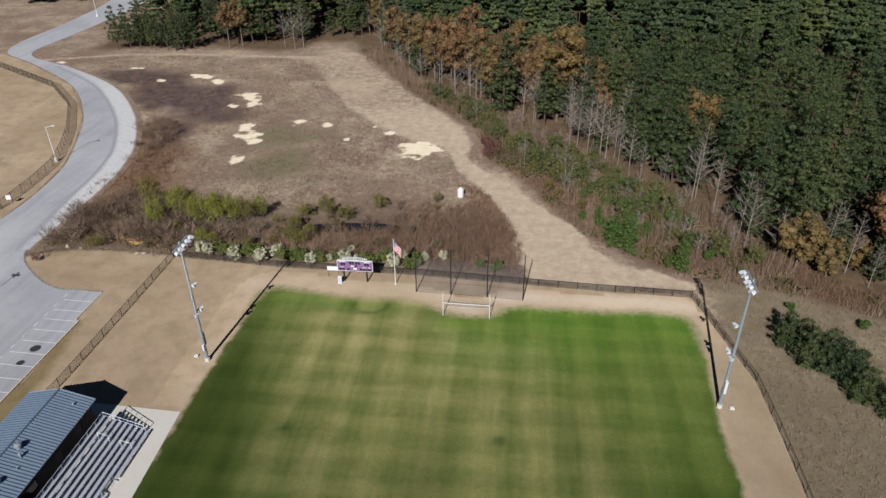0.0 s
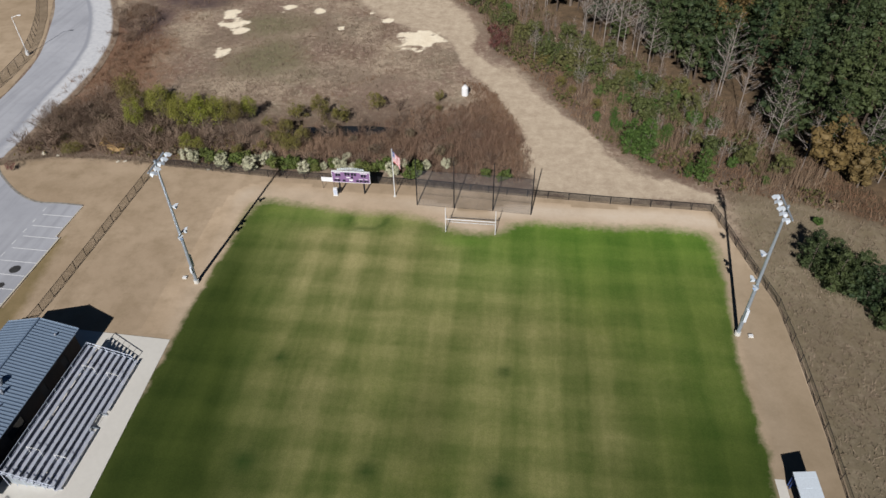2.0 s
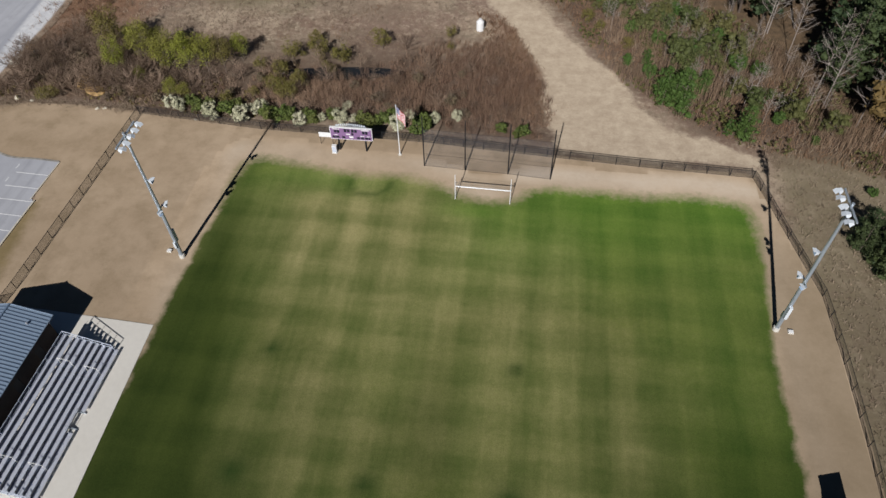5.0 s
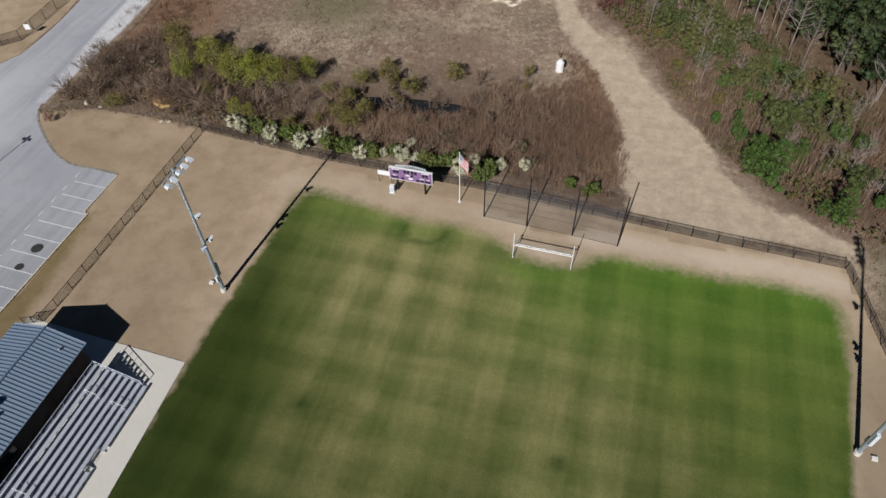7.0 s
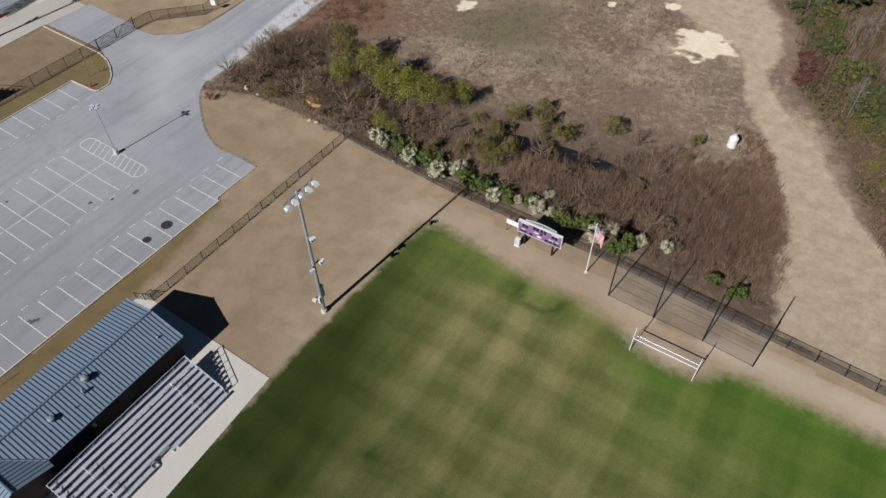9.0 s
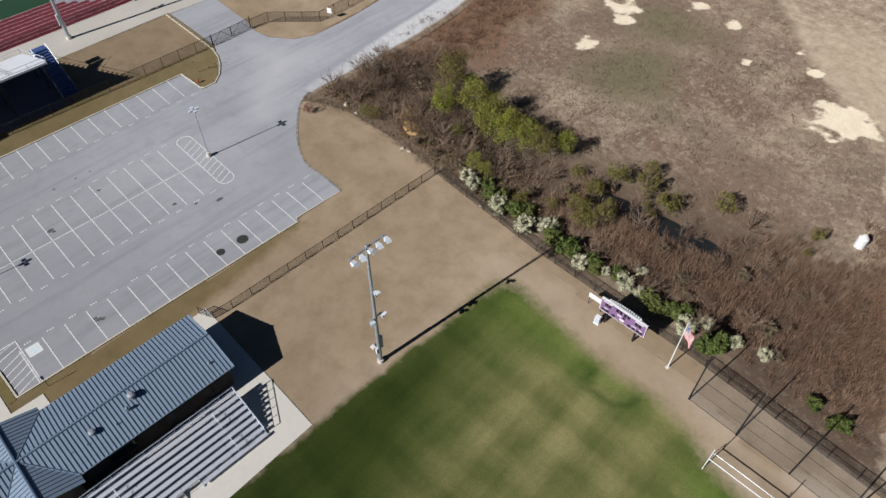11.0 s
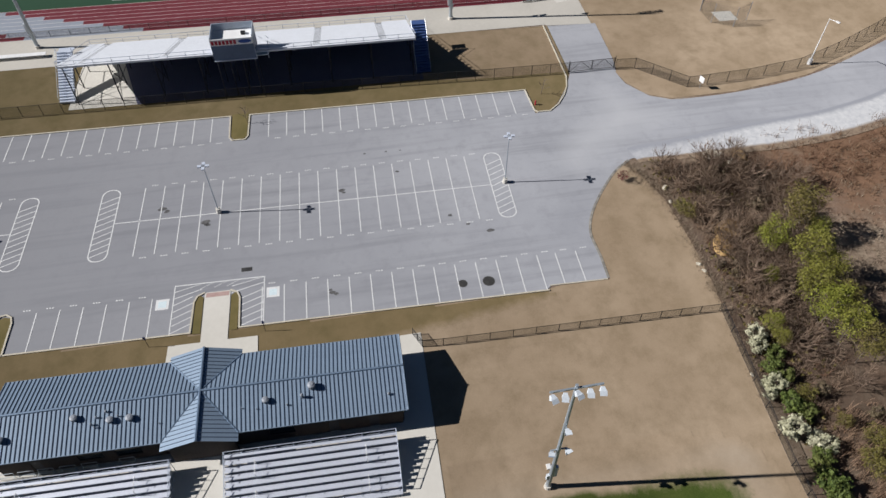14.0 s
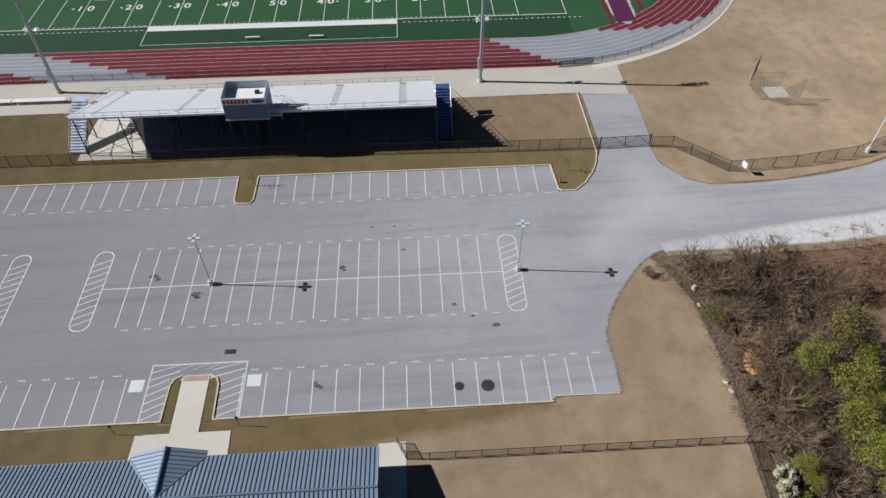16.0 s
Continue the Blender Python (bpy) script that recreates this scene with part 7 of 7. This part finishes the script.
BROWNS = [plant("brown_shrub", "shrub with withered brown leaves in the scrub", "bush", "brown shrubs", round_crown(660 + k, 2.3, 1.3, 0.1, 0.17, 0.7, 26, 1.0, 0.9), limbs(665 + k, 2.4, 1.3, 0.05, 14, 0.04, 1), DRYLEAF, BARK) for k in range(3)]
for x, y in scatter([(-80, 95), (-70, 96.5), (-58, 96.5), (-47, 98), (-46, 106), (-58, 109), (-70, 114), (-80, 108)], 3.4, 71, 0.5):
    if fbm(np.array(x), np.array(y), 0.15, 72) > 0.42:
        place(BROWNS, x, y, rp.uniform(0.5, 1.15), rp.uniform(0.7, 1.1))
for x, y in scatter([(-46, 98), (-30, 96.2), (-10, 96), (0, 99), (-4, 110), (-16, 115), (-32, 110), (-44, 109)], 6.4, 73, 0.5):
    place(BROWNS, x, y, rp.uniform(0.45, 0.95), rp.uniform(0.7, 1.1))
done(BROWNS)
BARESAP = [plant("bare_sapling", "thin leafless sapling in the scrub", "tree", "bare saplings", None, limbs(670 + k, 5.0, 1.5, 0.25, 16, 0.05, 2), None, TWIG) for k in range(3)]
for x, y in ((-50.5, 102.4), (-48.6, 104.2), (-47.2, 102.6), (-45.2, 105.4), (-43.6, 103.4), (-42.2, 106.2), (-55.2, 107.2), (-59.6, 107.8), (-61.8, 104.6), (-66.4, 105.2), (-68.6, 109.0), (-40.2, 104.0), (-38.4, 107.0), (-33.0, 108.4), (-26.2, 107.4), (-20.4, 108.6)):
    place(BARESAP, x, y, rp.uniform(0.5, 0.95))
done(BARESAP)
RUSTY = [plant("dry_shrub", "low rust-brown dry shrub beside the road", "bush", "dry shrubs", None, limbs(650 + k, 1.8, 1.7, 0.02, 22, 0.05, 2), None, RUSTTWIG) for k in range(2)]
TWIGGY = [plant("leafless_shrub", "grey-brown leafless shrub of tangled twigs", "bush", "leafless shrubs", None, limbs(640 + k, 2.0, 1.7, 0.02, 24, 0.045, 2), None, DARKTWIG if k % 2 else TWIG) for k in range(4)]
for x, y in scatter([(-80, 95), (-72, 97.5), (-62, 97), (-54, 98), (-47, 100), (-50, 104), (-57, 103), (-62, 109), (-72, 114), (-81, 109), (-82, 99)], 1.75, 63):
    if fbm(np.array(x), np.array(y), 0.2, 67) > 0.36:
        place(TWIGGY, x, y, rp.uniform(0.6, 1.5), rp.uniform(0.9, 1.4))
for x, y in scatter([(-91, 152), (-86, 138), (-79, 136), (-78, 146), (-85, 157)], 2.2, 74, 0.5):
    place(TWIGGY, x, y, rp.uniform(0.5, 1.2))
for x, y in scatter([(-47, 99), (-36, 95.5), (-14, 95), (0, 97), (-4, 110), (-14, 116), (-30, 111), (-46, 110)], 4.8, 66, 0.5):
    place(TWIGGY, x, y, rp.uniform(0.5, 1.1), rp.uniform(1.0, 1.4))
for x, y in scatter([(-79.0, 106), (-72, 110), (-74, 128), (-79, 146), (-89, 164), (-93.5, 160.5), (-83.2, 141.5), (-79.6, 124)], 2.6, 68, 0.5):
    if fbm(np.array(x), np.array(y), 0.12, 69) > 0.45:
        place(RUSTY, x, y, rp.uniform(0.35, 0.95), rp.uniform(0.7, 1.0))
done(TWIGGY + RUSTY)

# willows and olive saplings by the pond
WILL = [plant("willow_tree", "small willow with yellow-green leaves in the brush", "tree", "willows", round_crown(540 + k, 7.0, 2.3, 2.0, 0.16, 2.2, 46, 1.3, 0.8, 0.0), limbs(550 + k, 6.6, 2.1, 0.12, 18, 0.07, 1), WILLOW if k < 3 else OLIVELEAF, BARK) for k in range(4)]
for x, y, s in ((-65.2, 107.4, 1.25), (-62.9, 102.8, 0.9), (-58.9, 104.8, 1.1), (-55.2, 103.8, 1.05), (-51.7, 103.4, 1.1), (-49.4, 104.8, 1.0), (-46.9, 105.4, 0.85), (-45.2, 108.4, 0.72), (-57.0, 107.2, 0.85), (-53.2, 106.6, 0.85), (-63.4, 109.2, 0.7), (-52.0, 97.4, 0.62), (-50.4, 97.9, 0.5), (-58.4, 100.8, 0.5)):
    place(WILL, x, y, s, rp.uniform(0.9, 1.1))
done(WILL)
OLV = [plant("olive_shrub", "thin shrub with dull olive leaves in the brush", "bush", "olive shrubs", round_crown(560 + k, 3.2, 1.5, 0.5, 0.15, 1.3, 28, 1.1, 0.9, 0.0), limbs(570 + k, 2.8, 1.1, 0.1, 9, 0.05, 1), OLIVELEAF, BARK) for k in range(3)]
for x, y in scatter([(-58, 96.4), (-46, 96), (-34, 98.5), (-16, 111), (-8, 119), (-24, 117), (-40, 113), (-46, 104)], 3.6, 64, 0.5):
    if fbm(np.array(x), np.array(y), 0.12, 65) > 0.42:
        place(OLV, x, y, rp.uniform(0.4, 1.05), rp.uniform(0.8, 1.2))
for x, y, s in ((-71.6, 95.6, 0.75), (-70.4, 96.4, 0.8), (-37.5, 109.6, 1.2), (-33.2, 110.5, 1.3), (-29.5, 109.5, 1.25), (-24, 114, 1.2), (-38, 105, 1.0), (-38.3, 101.4, 0.9), (-34.9, 100, 0.9), (-43.9, 97.3, 0.8), (-36.2, 99.7, 0.9), (8, 124, 0.9), (5, 133, 0.9), (14, 117, 0.8), (10, 122, 0.7), (3, 139, 0.8)):
    place(OLV, x, y, s)
done(OLV)

# pale-headed bushes and green ones along the back fence
PALE = [plant("flowering_bush", "rounded bush covered with pale seed heads by the fence", "bush", "pale bushes", round_crown(580 + k, 1.9, 1.05, 0.1, 0.16, 0.9, 30), limbs(590 + k, 1.5, 0.7, 0.1, 6, 0.04, 0), PALEFLOWER, BARK) for k in range(3)]
for x, y, s in ((-51.6, 95.6, 1.1), (-50.2, 95.3, 1.0), (-45.4, 94.6, 1.1), (-44.7, 93.9, 0.7), (-40.5, 94.0, 1.2), (-39.1, 95.8, 0.95), (-38.4, 96.6, 0.9), (-32.1, 93.8, 1.0), (-29.2, 95.2, 0.6), (-26.5, 95.0, 1.05), (-24.8, 95.4, 0.65), (-18.2, 94.3, 1.1), (-16.8, 96.6, 0.8), (-13.2, 96.4, 0.8), (-10.1, 97.2, 0.8), (-26.2, 98.2, 0.7)):
    place(PALE, x, y, s * 1.2)
done(PALE)
GRN = [plant("hedge_bush", "low green leafy bush along the fence", "bush", "fence bushes", round_crown(600 + k, 1.9, 1.2, 0.1, 0.18, 1.0, 28), limbs(610 + k, 1.5, 0.8, 0.1, 6, 0.04, 0), HEDGE, BARK) for k in range(3)]
for x, y, s in ((-47.6, 95.4, 0.9), (-46.4, 96.4, 0.8), (-43.2, 95.4, 1.0), (-42, 96.5, 0.9), (-36.4, 94.6, 0.9), (-35.0, 95.0, 1.1), (-33.7, 94.9, 1.0), (-31, 95.4, 0.9), (-30.4, 94.4, 0.7), (-27.8, 95.8, 0.8), (-23.2, 95.3, 0.9), (-22, 94.6, 0.8), (-20.8, 95.6, 0.8), (-19.4, 95.7, 1.0), (-15.4, 94.0, 1.0), (-14.6, 94.8, 1.1), (-3.7, 95.4, 0.7), (-0.8, 95.0, 0.8), (-1.5, 94.4, 0.6), (-37.6, 95.6, 0.8), (-49, 96.8, 0.8)):
    place(GRN, x, y, s * 1.25)
done(GRN)
REDB = [plant("red_shrub", "small shrub with crimson leaves by the kerb", "bush", "red shrubs", round_crown(620, 1.8, 0.95, 0.3, 0.12, 0.8, 22, 1.0, 0.9, 0.0), limbs(621, 1.6, 0.7, 0.1, 8, 0.035, 1), REDLEAF, BARK)]
for x, y, s in ((-78.6, 90.6, 1.0), (-4.7, 139.5, 1.7), (-4.6, 142.0, 1.9), (-3.4, 144.5, 1.7), (-5.6, 146.5, 1.5), (-2.6, 141, 1.5)):
    place(REDB, x, y, s)
done(REDB)
SAP = [plant("sapling", "leafless young tree on a kerbed grass island", "tree", "saplings", None, limbs(630, 3.2, 0.9, 0.3, 11, 0.05, 1), None, BARK)]
for x, y in ((-99.4, 85.2), (-100.3, 41.0), (-66.5, -12)):
    place(SAP, x, y, 1.0)
done(SAP)


# ---- undergrowth, grass, reeds ----
def blades(name, label, pts, mat, n, h0, h1, spread, lean, width, seed, category="undergrowth"):
    """Clumps of thin upright blades, past counting."""
    q = np.random.RandomState(seed)
    m = len(pts)
    z = ground_height(pts[:, 0], pts[:, 1])
    base = np.stack([pts[:, 0], pts[:, 1], z], 1)[:, None, :] + np.concatenate([q.normal(size=(m, n, 2)) * spread, np.zeros((m, n, 1))], 2)
    H = q.uniform(h0, h1, (m, n, 1)) * q.uniform(0.6, 1.15, (m, 1, 1))
    tip = base + np.concatenate([q.normal(size=(m, n, 2)) * lean * H, H], 2)
    a = q.uniform(0, math.pi, (m, n))
    side = np.stack([np.cos(a), np.sin(a), np.zeros_like(a)], -1) * width * q.uniform(0.6, 1.4, (m, n, 1))
    P_ = np.stack([base - side, base + side, tip], 2).reshape(-1, 3, 3)
    me = tris(name, P_, mat)
    at = me.attributes.new("tint", "FLOAT", "POINT")
    at.data.foreach_set("value", np.repeat(np.clip(0.5 + 2.4 * (fbm(pts[:, 0], pts[:, 1], 0.12, seed + 7) - 0.5) + 0.35 * q.normal(size=m), 0, 1.5), n * 3).astype(np.float32))
    return tagged(new(name, me), label, category, kind="stuff")


REEDS = [(-43, 97), (-30, 95.6), (-14, 95.2), (2, 94), (3.5, 101), (0, 112), (-6, 118), (-16, 116), (-24, 109), (-42, 108)]
SCRUB = [(-80.5, 93.6), (-74, 96), (-66, 95.8), (-57, 95.4), (-47, 94.4), (-36, 94), (-36, 97), (-43, 101), (-45, 104), (-56, 104), (-61, 110), (-70, 113), (-79, 108), (-83, 99)]
FIELD = [(-84, 100), (-70, 113), (-40, 112), (-6, 120), (-14, 140), (-46, 176), (-68, 214), (-130, 210), (-108, 168), (-90, 140)]


def ragged_pts(poly, spacing, seed, fade=3.0):
    """Points that thin out towards the edge and in patches."""
    p = scatter(poly, spacing, seed)
    d = inside(poly, p[:, 0], p[:, 1])
    keep = np.random.RandomState(seed + 1).uniform(0, 1, len(p)) < np.clip(d / fade + 0.15, 0, 1) * np.clip(0.35 + 1.8 * (fbm(p[:, 0], p[:, 1], 0.22, seed) - 0.2), 0, 1)
    return p[keep]


r_pts = ragged_pts(REEDS, 0.58, 21, 6.0)
pond = np.hypot((r_pts[:, 0] + 30) / 9.0, (r_pts[:, 1] - 106.9 - 0.12 * (r_pts[:, 0] + 30)) / 1.3) > np.random.RandomState(8).uniform(0, 1.3, len(r_pts))
blades("reeds", "dense stand of dry brown reeds round the pond", r_pts[pond], REED, 24, 0.7, 1.7, 0.26, 0.2, 0.021, 31, "reeds")
blades("scrub", "tangled grey-brown leafless scrub", ragged_pts(SCRUB, 1.0, 22), TWIG, 30, 0.5, 1.8, 0.32, 0.45, 0.022, 32, "scrub")
blades("rust_scrub", "patches of rust-coloured dry weeds", np.concatenate([ragged_pts(SCRUB, 1.3, 23), ragged_pts([(-84, 104), (-77, 104), (-70, 116), (-70, 134), (-78, 150), (-86, 140)], 1.2, 24, 5.0), scatter([(-4, 100), (3, 98), (0, 113), (-5, 124), (-10, 126)], 0.8, 25)]), RUSTTWIG, 12, 0.4, 1.2, 0.35, 0.4, 0.035, 33, "scrub")
b_pts = scatter(BELT, 0.95, 26)
pick = fbm(b_pts[:, 0], b_pts[:, 1], 0.12, 81)
blades("sapling_thicket", "thicket of thin leafless saplings along the wood", b_pts[pick > 0.47], DARKTWIG, 12, 1.2, 3.8, 0.4, 0.05, 0.03, 34, "thicket")
blades("straw_thicket", "pale straw grass among the weeds along the wood", b_pts[(pick > 0.42) & (pick < 0.52)], STRAW, 14, 0.4, 1.3, 0.4, 0.3, 0.035, 38, "thicket")
blades("weed_thicket", "rust and straw coloured tall weeds along the wood", b_pts[pick < 0.55], RUSTTWIG, 16, 0.3, 1.1, 0.4, 0.35, 0.035, 35, "thicket")
f_pts = scatter(FIELD, 1.3, 27)
f_val = ground_values(f_pts[:, 0], f_pts[:, 1])
f_pts = f_pts[(near_line(ROAD_S, f_pts[:, 0], f_pts[:, 1]) > 4.0) & (f_val["burn"] < 0.45) & (f_val["sand"] < 0.35) & (f_val["path"] < 0.3)]
blades("dry_grass", "thin dry grass over the old field", f_pts, STRAW, 9, 0.15, 0.5, 0.3, 0.6, 0.04, 36, "grass")
e_pts = scatter([(34.5, 30), (34.5, 62), (34.5, 72), (32, 82), (30.2, 91), (30, 95), (48, 90), (62, 82), (70, 60), (66, 30)], 1.0, 28)
blades("dry_grass_bank", "rough dry grass beside the fence", e_pts, STRAW, 10, 0.15, 0.5, 0.3, 0.6, 0.04, 37, "grass")


w_pts = scatter(FIELD, 1.35, 45, 0.55)
w_pick = fbm(w_pts[:, 0], w_pts[:, 1], 0.06, 91) + 0.25 * (fbm(w_pts[:, 0], w_pts[:, 1], 0.4, 92) - 0.5)
w_val = ground_values(w_pts[:, 0], w_pts[:, 1])
verge = near_line(ROAD_S, w_pts[:, 0], w_pts[:, 1]) > 4.0
clear = (w_val["sand"] < 0.3) & (w_val["path"] < 0.25) & verge
blades("dark_weeds", "scattered low dark brown weeds over the old field", w_pts[clear & (w_pick > 0.6)], DARKTWIG, 14, 0.15, 0.5, 0.55, 0.7, 0.045, 46, "weeds")
blades("rust_weeds", "scattered low rust-brown weeds over the old field", w_pts[clear & (w_pick > 0.49) & (w_pick < 0.53)], RUSTTWIG, 14, 0.15, 0.5, 0.55, 0.7, 0.045, 47, "weeds")
blades("pale_weeds", "scattered pale dry grass tufts over the old field", w_pts[clear & (w_pick < 0.36)], STRAW, 14, 0.15, 0.45, 0.55, 0.7, 0.045, 48, "weeds")


q_e = np.random.RandomState(49)
edge_line = np.array(smooth_line([(-81.4, 92.4), (-78, 94.2), (-74, 95.1), (-66, 95.4), (-60, 95.1), (-56.6, 94.9), (-37.4, 93.3), (-14.2, 92.9), (0, 92.0)], 12))
edge_pts = np.repeat(edge_line, 5, 0) + q_e.normal(size=(len(edge_line) * 5, 2)) * np.array((0.5, 0.45))
blades("edge_grass", "ragged dry grass where the lawn meets the scrub", edge_pts, STRAW, 14, 0.15, 0.5, 0.35, 0.5, 0.026, 50, "grass")


def leafy(name, label, pts, mat, n, size, seed, h=0.9):
    q = np.random.RandomState(seed)
    c = np.stack([pts[:, 0], pts[:, 1], ground_height(pts[:, 0], pts[:, 1]) + q.uniform(0.15, h, len(pts))], 1)
    up = np.tile(np.array((0, 0, 0.8)), (len(c), 1)) + q.normal(size=c.shape) * 0.6
    me = tris(name, tufts(q, c, up, n, size, size * 0.3, 1.0), mat)
    at = me.attributes.new("tint", "FLOAT", "POINT")
    at.data.foreach_set("value", np.repeat(q.uniform(0, 1, len(c)), n * 3).astype(np.float32))
    return tagged(new(name, me), label, "undergrowth", kind="stuff")


green = fbm(b_pts[:, 0], b_pts[:, 1], 0.16, 83) > 0.49
leafy("briar_undergrowth", "low green briars along the wood", np.repeat(b_pts[green], 3, 0) + np.random.RandomState(3).normal(size=(3 * int(green.sum()), 2)) * 0.5, SHRUB, 9, 0.32, 41, 1.3)
s_pts = scatter(SCRUB, 1.1, 29)
leafy("scrub_leaves", "sparse olive leaves in the scrub", s_pts[fbm(s_pts[:, 0], s_pts[:, 1], 0.25, 85) > 0.55], OLIVELEAF, 8, 0.3, 42, 1.1)

# ---- pond ----
WATER, wnt, wb = nodes_of("pond_water")
wb.inputs["Base Color"].default_value = (0.02, 0.022, 0.024, 1)
wb.inputs["Roughness"].default_value = 0.08
wv = coords(wnt)
bump(wnt, wb, noise_node(wnt, wv, 2.0), 0.06, 0.05)
tagged(Shape().add([(-30 + 10.5 * math.cos(a), 106.9 + 1.26 * math.cos(a) + 1.7 * math.sin(a), -0.22) for a in np.linspace(0, 6.15, 28)], [tuple(range(28))]).ob("water", WATER), kind="structure")
tagged(Shape().add([(9.5 + 4.5 * math.cos(a) - 1.5 * math.sin(a), 148 + 1.1 * math.sin(a) + 1.4 * math.cos(a), 0.12) for a in np.linspace(0, 6.1, 20)], [tuple(range(20))]).ob("water_stream", WATER), kind="structure")

# ---- loose things in the brush ----
DIRT = rough_mat("orange_clay", (0.34, 0.21, 0.085), (0.46, 0.31, 0.15), 0.5, 4, 0.95, 0.5)


def lump(name, label, category, x, y, rx, ry, rz, mat, seed, group=""):
    """An uneven mound or stone."""
    bm = bmesh.new()
    bmesh.ops.create_icosphere(bm, subdivisions=3, radius=1.0)
    q = np.random.RandomState(seed)
    off = Vector(q.uniform(-50, 50, 3))
    for v in bm.verts:
        k = 1 + 0.55 * noise.noise(v.co * 1.3 + off) + 0.2 * noise.noise(v.co * 3.5 + off)
        v.co = Vector((v.co.x * rx * k, v.co.y * ry * k, max(-0.15, v.co.z * rz * k)))
    me = bpy.data.meshes.new(name)
    bm.to_mesh(me)
    bm.free()
    me.materials.append(mat)
    me.shade_smooth()
    o = tagged(new(name, me), label, category, group)
    o.matrix_basis = pose(x, y, 0.05, 0, 0, float(q.uniform(0, 360)))
    return o


lump("clay_mound", "low mound of bare orange clay in the scrub", "mound", -67.6, 100.6, 2.1, 1.3, 0.35, DIRT, 1)
lump("clay_mound", "low mound of bare orange clay in the scrub", "mound", -65.2, 98.6, 1.8, 1.0, 0.22, DIRT, 2)
lump("clay_mound", "low mound of bare orange clay beside the road", "mound", -80.6, 108.6, 1.3, 0.9, 0.2, DIRT, 3)
lump("sand_mound", "low heap of pale sand beside the road", "mound", -81.4, 105.0, 1.6, 1.0, 0.2, KERB, 4)
for k, (x, y, r) in enumerate(((-76.2, 95.8, 0.5), (-62.9, 94.6, 0.35), (-61.8, 94.8, 0.3), (-58.6, 96.9, 0.55), (-73.6, 95.4, 0.3), (-79.5, 107, 0.7), (7.2, 145.2, 0.8), (8.4, 146.0, 0.7), (6.2, 143.0, 0.7), (5.2, 141.8, 0.6), (9.6, 145.2, 0.7), (7.8, 143.6, 0.5), (4.2, 143.4, 0.5), (-47.5, 93.6, 0.25), (-68.6, 112.2, 0.5), (-67.2, 110.4, 0.5))):
    lump("stone", "pale broken concrete stone in the brush", "stone", x, y, r, r * 0.7, r * 0.5, KERB, 50 + k, "stones")
# white plastic tank
tank = thing("water_tank", "white plastic tank standing in the dry weeds", "tank", "", (-9.1, 120.6, float(ground_height(np.array(-9.1), np.array(120.6)))), 25)
Shape().tube((0, 0, 0), (0, 0, 1.5), 0.62, 0.62, 16).tube((0, 0, 1.5), (0, 0, 1.85), 0.62, 0.3, 16).ob("body", WHITE, tank)
Shape().tube((0, 0, 1.85), (0, 0, 2.0), 0.22, 0.22, 12).ob("lid", WHITE, tank)
Shape().tube((0.6, 0, 0.2), (1.0, 0.2, 0.15), 0.08).ob("outlet", WHITE, tank)
